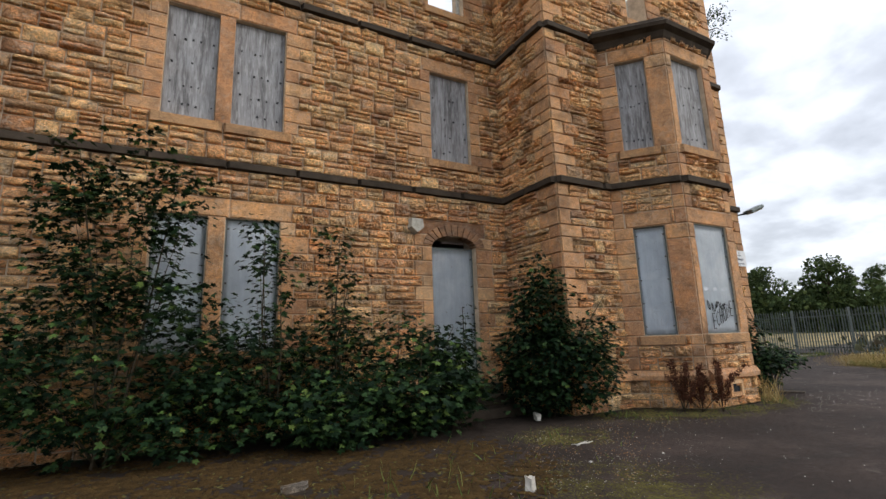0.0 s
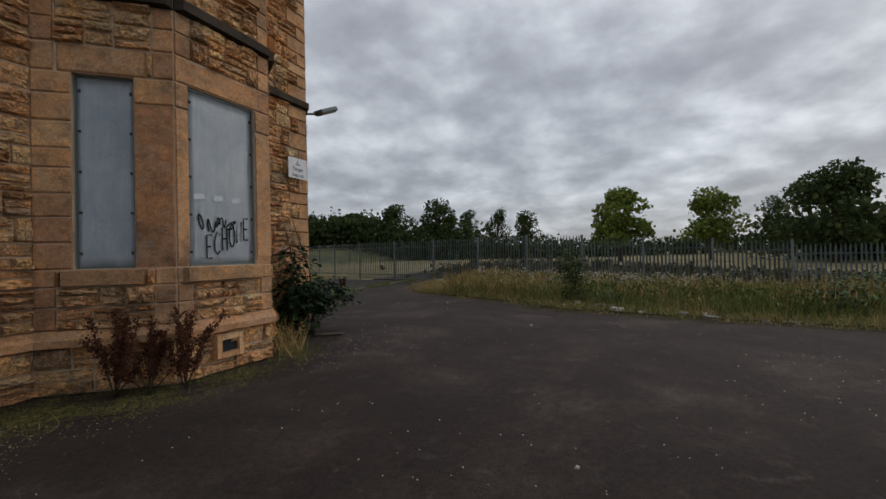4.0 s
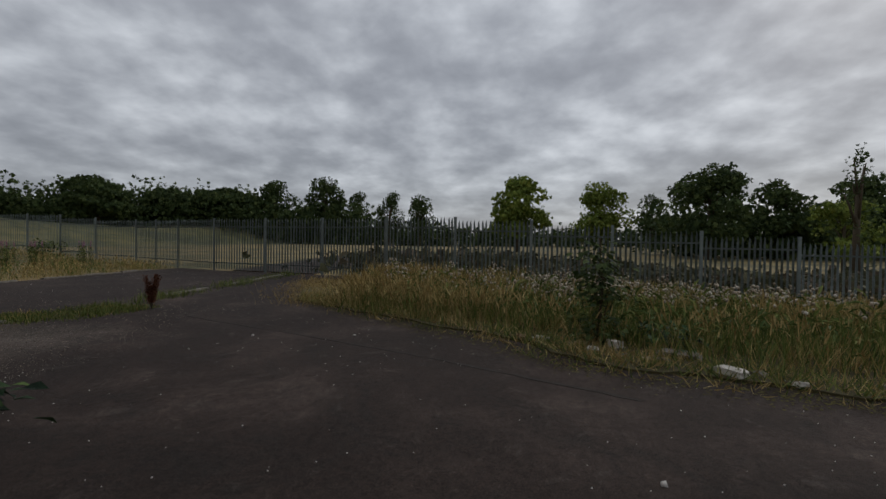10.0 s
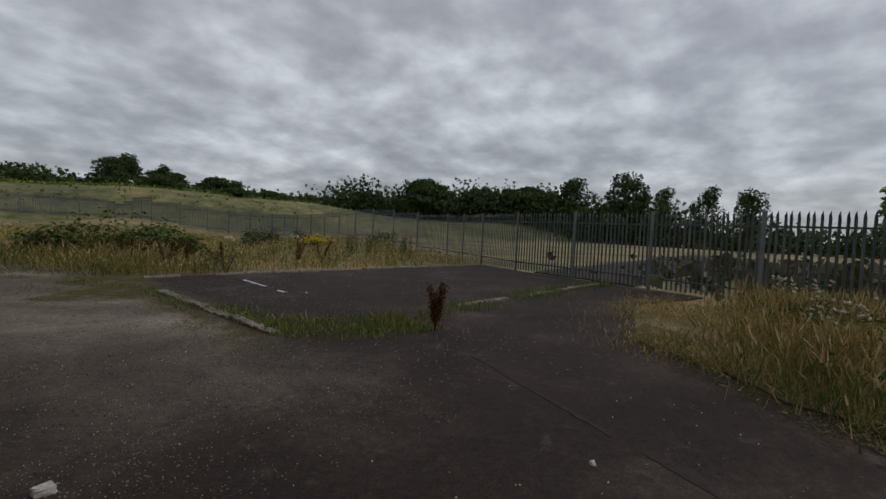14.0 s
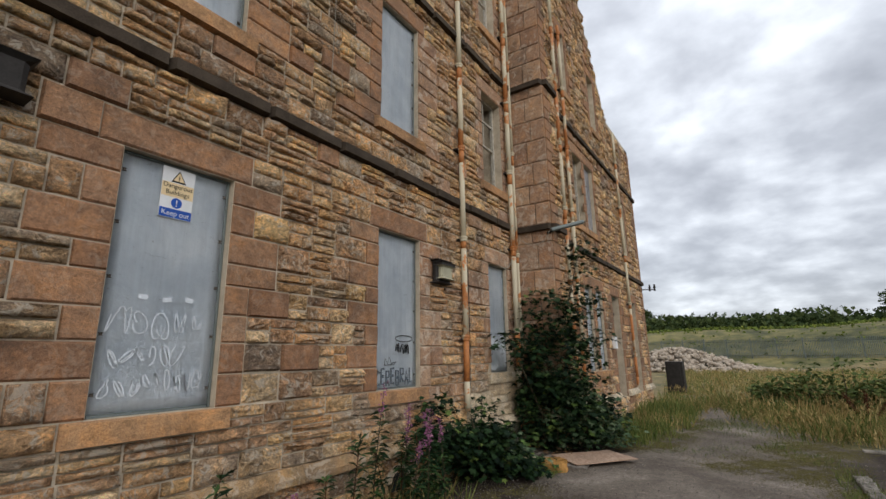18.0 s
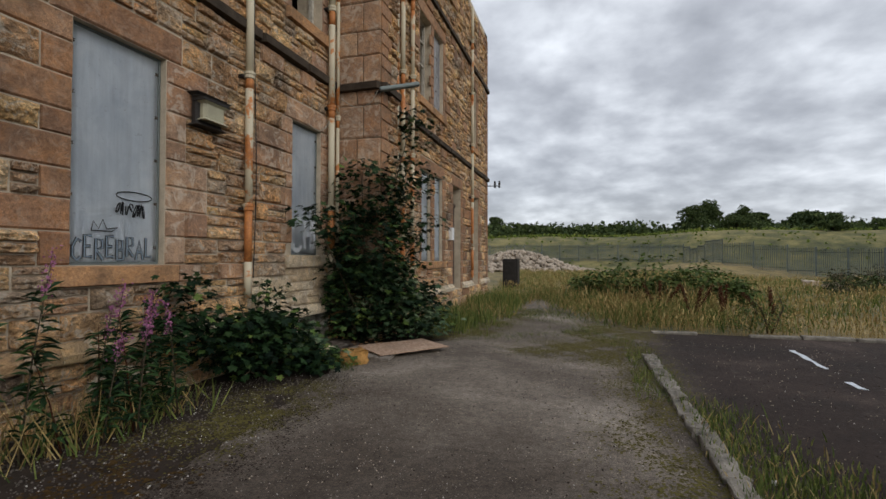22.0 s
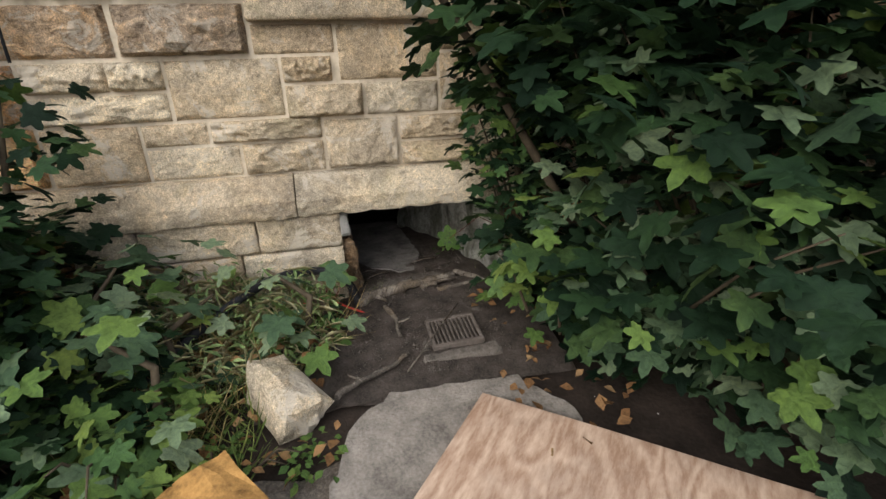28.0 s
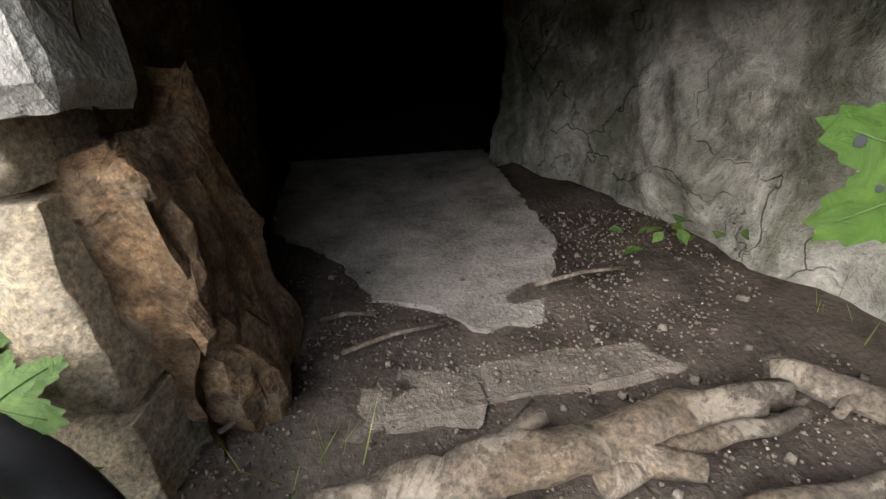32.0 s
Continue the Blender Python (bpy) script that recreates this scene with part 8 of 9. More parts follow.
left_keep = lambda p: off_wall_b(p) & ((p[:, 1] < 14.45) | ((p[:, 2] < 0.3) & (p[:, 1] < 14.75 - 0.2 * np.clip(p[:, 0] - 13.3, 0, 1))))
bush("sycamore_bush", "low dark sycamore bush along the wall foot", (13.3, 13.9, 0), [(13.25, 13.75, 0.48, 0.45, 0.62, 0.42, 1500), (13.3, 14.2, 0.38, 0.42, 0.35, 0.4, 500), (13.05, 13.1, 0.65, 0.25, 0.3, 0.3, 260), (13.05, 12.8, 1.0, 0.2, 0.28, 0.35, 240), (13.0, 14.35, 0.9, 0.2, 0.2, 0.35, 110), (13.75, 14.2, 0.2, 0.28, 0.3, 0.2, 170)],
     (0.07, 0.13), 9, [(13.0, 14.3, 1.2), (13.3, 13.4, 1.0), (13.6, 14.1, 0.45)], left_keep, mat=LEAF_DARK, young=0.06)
bush("sycamore_seedling", "light green sycamore seedling among wilted weeds", (13.3, 14.7, 0), [(13.45, 14.62, 0.16, 0.3, 0.2, 0.16, 60), (12.95, 15.2, 0.2, 0.08, 0.08, 0.08, 12), (13.65, 14.65, 0.1, 0.2, 0.15, 0.1, 45)], (0.07, 0.12), 10, [(13.1, 14.8, 0.35)], left_keep, young=0.6)
bush("sycamore_seedling", "low sycamore sprig beside the crawl hole", (12.98, 16.0, 0), [(12.98, 16.14, 0.22, 0.16, 0.08, 0.16, 45)], (0.07, 0.13), 11, (), lambda p: off_wall_b(p) & (p[:, 1] > 15.88), young=0.5)


hole_keep = lambda p: off_wall_b(p) & (p[:, 1] > 16.02) & ~((np.abs(p[:, 0] - 14.35) < 0.62) & (p[:, 1] < 16.35) & (p[:, 2] < 0.3))
bush("sycamore_shoot", "dusty grey-green sycamore shoots in front of the dark bush", (13.9, 16.6, 0), [(13.75, 16.4, 0.45, 0.4, 0.3, 0.4, 230), (14.2, 16.75, 0.6, 0.35, 0.3, 0.5, 210), (13.5, 16.2, 0.85, 0.3, 0.15, 0.4, 130), (13.4, 16.2, 1.3, 0.35, 0.15, 0.4, 150), (13.9, 16.45, 1.05, 0.35, 0.25, 0.4, 180), (14.45, 16.95, 0.35, 0.3, 0.3, 0.3, 120)], (0.07, 0.145), 19, [(13.8, 16.35, 0.9), (14.3, 16.7, 1.1)], hole_keep, mat=DUSTY, young=0.05)
bush("sycamore_seedling", "broad light green sycamore leaves over the hose", (12.95, 15.05, 0), [(13.0, 14.98, 0.36, 0.04, 0.1, 0.05, 20), (12.99, 15.12, 0.22, 0.04, 0.07, 0.04, 20), (13.0, 15.24, 0.15, 0.03, 0.05, 0.03, 15)], (0.1, 0.16), 20, [(12.94, 14.98, 0.36), (12.96, 15.15, 0.2)], lambda p: off_wall_b(p) & (p[:, 1] < 15.3), mat=DUSTY, young=0.3)
bush("sycamore_seedling", "leafy sycamore seedlings among the weeds by the wall", (13.35, 14.45, 0), [(13.3, 14.4, 0.3, 0.3, 0.22, 0.25, 90), (13.55, 14.55, 0.14, 0.2, 0.15, 0.12, 60), (13.1, 14.55, 0.4, 0.15, 0.2, 0.12, 40)], (0.09, 0.16), 22, [(13.3, 14.4, 0.5), (13.1, 14.5, 0.5)], lambda p: off_wall_b(p) & (p[:, 1] < 14.85), mat=DUSTY, young=0.15)
near_keep = lambda p: off_wall_b(p) & ((p[:, 1] < 15.28) | (p[:, 1] > 15.84))
bush("sycamore_seedling", "pale green sycamore seedling at the foot of the wall", (12.97, 15.1, 0), [(12.98, 15.1, 0.17, 0.07, 0.12, 0.06, 20), (13.0, 15.22, 0.11, 0.07, 0.05, 0.05, 10)], (0.06, 0.1), 13, (), near_keep, young=0.6)
bush("sycamore_seedling", "yellow-green sycamore shoots in the weeds", (13.6, 14.6, 0), [(13.55, 14.58, 0.22, 0.22, 0.14, 0.14, 55), (13.75, 14.55, 0.15, 0.2, 0.16, 0.12, 45), (13.35, 14.5, 0.3, 0.2, 0.1, 0.15, 40)], (0.06, 0.11), 14, [(13.4, 14.5, 0.4)], near_keep, young=0.65)
bush("sycamore_shoot", "yellow-green young sycamore shoots over the dark bush", (13.6, 16.05, 0), [(13.55, 15.93, 0.48, 0.14, 0.06, 0.1, 45), (14.0, 16.38, 0.85, 0.2, 0.1, 0.12, 40), (13.35, 15.85, 0.68, 0.1, 0.05, 0.1, 20)], (0.06, 0.11), 15, (), near_keep, young=0.75)
bush("sycamore_shoot", "sycamore twigs with holed leaves hanging over the plinth", (13.0, 16.15, 0), [(12.99, 16.02, 0.9, 0.13, 0.16, 0.36, 300), (13.0, 16.17, 0.34, 0.12, 0.08, 0.2, 45), (13.15, 15.88, 1.0, 0.15, 0.12, 0.25, 60)], (0.055, 0.1), 16, (), near_keep, young=0.2)
wr = np.random.default_rng(71)
for nm, lab, mat_, n_ in (("wilted_weeds", "wilted yellow weeds sagging against the wall foot", WILT, 1000), ("wilted_green_weeds", "pale green weeds sagging against the wall foot", WILTGREEN, 1300)):
    q_ = wr.uniform(0, 1, (n_, 3))
    y_ = 14.3 + 0.93 * q_[:, 1]
    lean_ = q_[:, 0] ** 1.3
    top_ = (0.44 - 0.18 * q_[:, 1]) * (1 - 0.75 * lean_)
    loc_ = np.column_stack([12.87 + 0.62 * lean_ * (1.15 - 0.6 * q_[:, 1]), y_, 0.05 + top_ * q_[:, 2] ** 0.7])
    out_ = np.column_stack([np.ones(n_) * 0.5, wr.normal(0, 1.2, n_), np.zeros(n_)])
    tagged(new(nm, scatter(nm, SLIM if mat_ is WILT else NARROW, leaf_turns(n_, wr, out_, (0.04, 0.15) if mat_ is WILT else (0.03, 0.085), (-0.7, 1.2)), loc_, mat_)), lab, "weeds", kind="stuff")
bush("ground_weed", "low fresh green weeds beside the ochre stone", (13.7, 14.85, 0), [(13.72, 14.85, 0.05, 0.16, 0.1, 0.04, 260), (13.72, 15.13, 0.04, 0.08, 0.06, 0.03, 90), (14.05, 14.7, 0.04, 0.12, 0.06, 0.03, 120)], (0.02, 0.04), 17, (), None, OVAL, LEAF2, 0.0, "weed", 4)

# blades of grass
BLADE = ([(-0.0045, 0, 0), (0.0045, 0, 0), (-0.004, 0.06, 0.5), (0.004, 0.06, 0.5), (0.0, 0.26, 1.0)], [(0, 1, 3, 2), (2, 3, 4)])
HEAD = ([(-0.0035, 0, 0), (0.0035, 0, 0), (0.0, 0.06, 0.74), (-0.007, 0.08, 0.80), (0.007, 0.08, 0.80), (0.007, 0.12, 0.92), (-0.007, 0.12, 0.92), (0.0, 0.18, 1.04)], [(0, 1, 2), (2, 4, 5, 7, 6, 3)])


def blades(name, label, poly, per_m2, height, mat, seed, template=BLADE, clump=0.5, tilt=0.28, keep=None, wide=1.0, ragged=True):
    rng = np.random.default_rng(seed)
    a = np.array(poly)
    lo, hi = a.min(0), a.max(0)
    n = int((hi - lo).prod() * per_m2)
    p = rng.uniform(lo, hi, (n, 2))
    patch = np.sin(p[:, 0] * 1.7 + seed) * np.sin(p[:, 1] * 1.3 + seed * 2) + 0.6 * np.sin(p[:, 0] * 4.1 + 1) * np.sin(p[:, 1] * 3.7)
    edge = min(0.35, 0.06 * float((hi - lo).prod()) ** 0.5)
    q = p + rng.normal(0, edge, p.shape) * (1 if edge > 0.1 and ragged else 0)
    ok_ = in_poly(q[:, 0], q[:, 1], poly) & (rng.random(n) < 1 - clump * (patch < rng.uniform(-0.4, 0.5, n)))
    if keep is not None:
        ok_ &= keep(p)
    p, patch = p[ok_], patch[ok_]
    n = len(p)
    rot = turns(n, rng, tilt, (1, 1))
    h = rng.uniform(height[0], height[1], n) * (1 + 0.4 * np.clip(patch, -1, 1))
    w = rng.uniform(0.7, 1.4, n) * wide
    rot = rot * np.stack([w, h, h], 1)[:, None, :]
    ob = new(name, scatter(name, template, rot, np.column_stack([p, land(p[:, 0], p[:, 1]) + 0.03]), mat))
    return tagged(ob, label, "grass", kind="stuff")


VERGE = [(20.7, 6.1), (22.0, 7.0), (24.5, 7.6), (28.5, 8.4), (27.8, 2.7), (26.7, -5.3), (25.5, -14), (24.6, -22), (15.4, -22), (15.8, -6), (17.1, -1.3), (17.9, 0.9), (18.6, 2.3), (19.6, 3.5), (20.2, 4.8)]
NEARV = [(20.6, 6.3), (22.0, 7.2), (25, 7.8), (25, 5), (22.5, 0), (22, -10), (15.2, -10), (15.4, -6), (16.7, -1.2), (17.5, 0.8), (18.2, 2.4), (19.3, 3.6), (20.0, 5.0)]
BLOND = [(20.4, 5.4), (20.8, 6.5), (22.5, 7.4), (27.5, 8.3), (27.0, 5.5), (23.0, 3.6), (20.2, 3.4), (19.6, 4.2)]
blades("verge_blond_grass", "dense blond grass standing at the end of the verge", BLOND, 420, (0.3, 0.62), STRAW, 53, HEAD, 0.5, tilt=0.45, wide=1.1)
blades("verge_green_grass", "tall green weeds and grass on the verge", VERGE, 215, (0.25, 0.62), GREENGRASS, 21, clump=0.5, wide=1.5)
blades("verge_dry_grass", "tall straw-coloured grass on the verge", VERGE, 150, (0.28, 0.66), STRAW, 22, HEAD, 0.8, wide=1.2, tilt=0.4)
blades("verge_edge_grass", "short tangled grass along the verge edge", NEARV, 260, (0.08, 0.4), STRAW, 23, clump=0.6, tilt=0.6)
blades("verge_edge_green", "short green weeds along the verge edge", NEARV, 260, (0.08, 0.45), GREENGRASS, 24, clump=0.6, tilt=0.5, wide=1.8)
SKIRT = [(22.0, 8.6), (20.6, 6.6), (19.6, 5.0), (18.6, 3.6), (17.2, 2.4), (16.6, 0.7), (15.9, -1.2), (14.6, -6), (15.3, -6), (16.6, -1.2), (17.3, 0.7), (17.9, 2.1), (19.3, 3.3), (20.3, 4.7), (21.3, 6.3), (22.6, 8.4)]
blades("verge_skirt_straw", "dry grass flopping over the verge edge", SKIRT, 420, (0.06, 0.3), STRAW, 51, clump=0.5, tilt=1.0, ragged=False)
blades("verge_skirt_green", "weeds creeping over the verge edge", SKIRT, 420, (0.05, 0.24), GREENGRASS, 52, clump=0.5, tilt=1.0, wide=1.3, ragged=False)
EDGE = [(22.4, 8.9), (20.4, 6.9), (19.3, 5.3), (18.3, 3.9), (16.9, 2.8), (16.2, 0.9), (15.5, -1.0), (14.2, -6), (15.8, -6), (17.0, -1.2), (17.8, 0.8), (18.4, 2.2), (19.5, 3.5), (20.2, 4.8), (21.0, 6.4), (22.8, 8.3)]
flecks("verge_edge_soil", "crumbs of soil and dead stalks along the broken verge edge", EDGE, 71, 1300, (0.008, 0.03), SOIL, 0.004, "soil")
flecks("verge_edge_moss", "yellow-green moss cushions along the broken verge edge", EDGE, 72, 1100, (0.008, 0.035), MOSS, 0.004)
blades("verge_edge_stalks", "flattened dry stalks over the broken verge edge", EDGE, 170, (0.05, 0.2), STRAW, 54, clump=0.7, tilt=1.3, ragged=False)
blades("verge_edge_tufts", "small green tufts over the broken verge edge", EDGE, 260, (0.03, 0.13), GREENGRASS, 55, clump=0.85, tilt=0.9, ragged=False)
TIP = [(21.2, 8.4), (23.5, 9.6), (26, 10.6), (27.5, 9.6), (24, 6), (21, 6.6)]
blades("verge_tip_straw", "low blond grass at the verge tip", TIP, 330, (0.08, 0.26), STRAW, 25, HEAD, 0.6, tilt=0.7)
GAPFIELD = [(18.2, 19.4), (31.0, 19.6), (33, 22), (35.2, 28), (36.6, 34), (30, 47), (25, 58), (10, 58), (13.5, 29), (15.6, 27.5), (16.8, 23), (17.6, 20.6)]
NEARFIELD = [(18.2, 19.8), (19.8, 20.2), (20.6, 22), (20.0, 28), (15.0, 28), (15.8, 25.5), (16.9, 22), (17.6, 20.4)]
blades("field_straw", "tall blond grass on the waste ground", GAPFIELD, 40, (0.12, 0.36), STRAW, 26, HEAD, 0.7, wide=2.2)
blades("field_green", "patchy green grass on the waste ground", GAPFIELD, 44, (0.1, 0.32), GREENGRASS, 27, clump=0.6, wide=2.5)
blades("long_blond_grass", "long blond grass with seed heads by the lane", NEARFIELD, 130, (0.2, 0.65), STRAW, 28, HEAD, 0.75, tilt=0.65)
blades("bent_dry_grass", "low bent dry grass by the lane", NEARFIELD, 260, (0.12, 0.4), STRAW, 48, clump=0.6, tilt=0.8, wide=0.9)
blades("long_green_grass", "long green grass by the lane", NEARFIELD, 420, (0.12, 0.46), GREENGRASS, 29, tilt=0.6, clump=0.6, wide=1.3)
blades("wing_foot_grass", "tall dry grass along the wing wall", [(13.75, 18.2), (14.6, 18.2), (15.2, 22), (15.4, 27), (13.5, 28.5), (13.5, 18.4)], 130, (0.15, 0.5), STRAW, 30, clump=0.85, tilt=0.7)
blades("wing_foot_green", "green weeds along the wing wall", [(13.75, 17.6), (14.6, 17.6), (15.1, 22), (15.3, 27), (13.5, 28), (13.5, 17.8)], 480, (0.1, 0.42), GREENGRASS, 31, clump=0.6, wide=1.6)
ISLAND = [(17.95, 14.3), (17.95, 12.2), (18.15, 11.75), (18.8, 11.2), (20.1, 10.85), (20.35, 11.2), (20.3, 12.1), (19.4, 12.4), (18.6, 13.0), (18.2, 14.2)]
blades("island_grass", "yellow-green grass strip on the parking island", ISLAND, 1800, (0.04, 0.12), GREENGRASS, 32, clump=0.3)
blades("island_straw", "pinkish dry grass strip on the parking island", ISLAND, 170, (0.04, 0.11), STRAW, 33, clump=0.4, tilt=0.6)
blades("kerb_weeds", "low weeds growing along the kerb line", [(20.3, 11.5), (23.2, 11.8), (29.8, 12.3), (29.8, 12.9), (23.9, 12.35), (20.3, 12.1)], 420, (0.06, 0.22), GREENGRASS, 34, clump=0.6)
blades("kerb_weeds", "low weeds growing along the kerb edge", [(17.6, 14.2), (18.15, 14.2), (18.1, 17.6), (17.0, 19.0), (16.6, 18.6), (17.7, 17)], 700, (0.04, 0.12), GREENGRASS, 35, clump=0.5, tilt=0.7, wide=0.6, ragged=False)
blades("far_kerb_weeds", "dry weeds along the far kerb of the parking bay", [(18.4, 19.1), (32, 19.4), (32, 20.2), (18.4, 19.9)], 240, (0.12, 0.4), STRAW, 36, HEAD)
blades("lane_moss_grass", "thin grass sprouting through the asphalt", [(14.3, 17.2), (16, 17.5), (17.6, 19.5), (16.6, 23), (14.6, 23)], 420, (0.03, 0.08), GREENGRASS, 37, clump=0.8, tilt=0.8, wide=0.6)
blades("wall_foot_weeds", "tangled weeds along the wall foot", [(12.9, 7.6), (13.6, 7.6), (13.7, 10), (13.6, 12.6), (13.3, 13), (12.9, 13)], 170, (0.08, 0.34), GREENGRASS, 38, tilt=0.5, wide=1.4)
blades("wall_foot_straw", "dry bent stalks along the wall foot", [(12.9, 8.5), (13.4, 8.5), (13.5, 12.7), (12.9, 12.9)], 240, (0.15, 0.5), STRAW, 39, tilt=0.6)
blades("hole_side_grass", "wilted grass and weeds beside the crawl hole", [(12.9, 14.4), (13.5, 14.4), (13.75, 14.75), (13.3, 14.95), (13.15, 15.2), (12.9, 15.26)], 1400, (0.1, 0.32), STRAW, 40, tilt=1.1, wide=0.45, clump=0.3, keep=lambda p: p[:, 1] < 15.28)
blades("hole_side_green", "fresh green grass tufts by the ochre stone", [(13.3, 14.5), (14.1, 14.35), (14.1, 14.9), (13.6, 15.0), (13.3, 15.05)], 1600, (0.04, 0.16), GREENGRASS, 41, tilt=0.8, wide=0.6)
blades("front_edge_grass", "thin grass at the edge of the asphalt", [(-4, 3.2), (3.4, 3.4), (5.0, 4.6), (5.8, 6.3), (4, 5.6), (0, 4.9), (-4, 4.8)], 26, (0.05, 0.2), GREENGRASS, 42, clump=0.7, tilt=0.7)
blades("bay_foot_weeds", "short weeds along the foot of the bay", FOOT, 160, (0.03, 0.14), GREENGRASS, 47, clump=0.8, tilt=0.9)
blades("bay_foot_straw", "dry grass at the foot of the bay", [(10.3, 5.2), (11.2, 5.6), (11.5, 6.5), (11.1, 6.3), (10.4, 5.55)], 260, (0.2, 0.5), STRAW, 43, tilt=0.5)

blades("hole_side_weeds", "green grass among the wilted weeds beside the crawl hole", [(12.88, 14.4), (13.6, 14.4), (13.6, 14.8), (13.2, 15.0), (12.88, 15.22)], 600, (0.06, 0.26), GREENGRASS, 44, tilt=0.9, wide=0.6, clump=0.3)
blades("hole_grass", "fresh grass tuft at the foot of the cement", [(12.52, 15.9), (12.8, 15.88), (12.82, 16.02), (12.55, 16.02)], 3000, (0.07, 0.15), GREENGRASS, 45, tilt=1.1, wide=0.3, clump=0.1)
blades("hole_sprouts", "tiny grass sprouts in the soil of the hole", [(12.74, 15.36), (12.8, 15.36), (12.8, 15.46), (12.74, 15.46)], 4000, (0.1, 0.14), GREENGRASS, 46, tilt=0.5, wide=0.25, clump=0.1)
bush("ground_sprig", "small green sprig growing in the soil of the hole", (12.41, 15.9, 0.09), [(12.41, 15.89, 0.15, 0.012, 0.012, 0.02, 15)], (0.022, 0.036), 12, (), None, OVAL, LEAF2, 0.0, category="weed", tufts=3)

vr = np.random.default_rng(81)
q_ = vr.uniform(0, 1, (26000, 2)) * (12, 24) + (14.5, -14)
q_ = q_[in_poly(q_[:, 0], q_[:, 1], VERGE) & (np.sin(q_[:, 0] * 1.3 + 2) * np.sin(q_[:, 1] * 1.1) > vr.uniform(-1.2, 0.5, len(q_)))]
for nm, lab, mat_, sel_ in (("verge_weeds", "leafy green weeds among the verge grass", GREENGRASS, slice(0, None, 2)), ("verge_dark_weeds", "dark leafy weeds among the verge grass", SCRUB, slice(1, None, 2))):
    s_ = q_[sel_]
    loc_ = np.column_stack([s_, land(s_[:, 0], s_[:, 1]) + 0.05 + vr.uniform(0, 1, len(s_)) ** 0.6 * 0.55])
    tagged(new(nm, scatter(nm, NARROW, leaf_turns(len(s_), vr, vr.normal(0, 1, (len(s_), 3)), (0.09, 0.24), (-0.9, 0.5)), loc_, mat_)), lab, "weeds", kind="stuff")

# thistles gone to seed on the verge
rng2 = np.random.default_rng(50)
a = rng2.uniform(0, 1, (6500, 2)) * (16, 26) + (14, -16)
deep = in_poly(a[:, 0], a[:, 1], VERGE) & in_poly(a[:, 0] - 1.0, a[:, 1] + 0.3, VERGE)
patch = np.sin(a[:, 0] * 0.9) + np.sin(a[:, 1] * 0.7 + 1)
a = a[deep & (patch > rng2.uniform(-1.6, 1.6, len(a)))]
hh = rng2.uniform(0.5, 0.86, len(a))
drop = land(a[:, 0], a[:, 1]) + 0.03
PUFF = ([(0, 0, -1), (1, 0, 0.1), (-.5, .86, 0.1), (-.5, -.86, 0.1), (0, 0, 1)], [(0, 2, 1), (0, 3, 2), (0, 1, 3), (4, 1, 2), (4, 2, 3), (4, 3, 1)])
rep = 4
loc = np.repeat(np.column_stack([a, hh + drop]), rep, 0) + rng2.normal(0, (0.06, 0.06, 0.05), (len(a) * rep, 3))
ob = new("thistle_down", scatter("thistle_down", PUFF, turns(len(loc), rng2, 0.8, (0.018, 0.042)), loc, FLOWER))
tagged(ob, "whitish thistle heads gone to seed over the verge", "thistles", kind="stuff")
n = len(a)
ob = new("thistle_stalks", scatter("thistle_stalks", NARROW, turns(n * 6, rng2, 1.2, (0.14, 0.3)), np.repeat(np.column_stack([a, hh]), 6, 0) * (1, 1, 0) + np.column_stack([rng2.normal(0, 0.05, (n * 6, 2)), np.repeat(hh, 6) * rng2.uniform(0.15, 0.95, n * 6) + np.repeat(drop, 6)]), GREENGRASS))
tagged(ob, "green thistle leaves among the verge grass", "thistles", kind="stuff")


def spike_plant(name, label, x, y, height, seed, petals=True, lean=(0, 0), mat=LEAF, leaf_len=(0.10, 0.17)):
    """Rosebay willowherb: a stalk with narrow leaves and a pink spike."""
    rng = np.random.default_rng(seed)
    t = thing(name, label, "wildflower", (x, y, 0), "willowherbs")
    bm = bmesh.new()
    tube(bm, [(x, y, 0), (x + lean[0] * 0.4, y + lean[1] * 0.4, height * 0.5), (x + lean[0], y + lean[1], height)], 0.008, 6, 0.003)
    part("stalk", bm, DOCK if not petals else BARK, t)
    n = int(70 * height)
    k = rng.uniform(0.1, 0.82 if petals else 0.95, n)
    loc = np.column_stack([x + lean[0] * k, y + lean[1] * k, height * k])
    out = rng.normal(0, 1, (n, 3))
    o = new("leaves", scatter("leaves", NARROW, leaf_turns(n, rng, out, leaf_len, (-0.6, 0.4)), loc, mat))
    o.parent, o.matrix_parent_inverse = t, t.matrix_basis.inverted()
    if petals:
        n = 70
        k = rng.uniform(0.78, 1.02, n)
        loc = np.column_stack([x + lean[0] * k, y + lean[1] * k, height * k]) + rng.normal(0, 0.022, (n, 3))
        o = new("petals", scatter("petals", OVAL, turns(n, rng, 1.5, (0.018, 0.035)), loc, PINK))
        o.parent, o.matrix_parent_inverse = t, t.matrix_basis.inverted()
        tagged(o, "pink petals", kind="stuff")
    return t


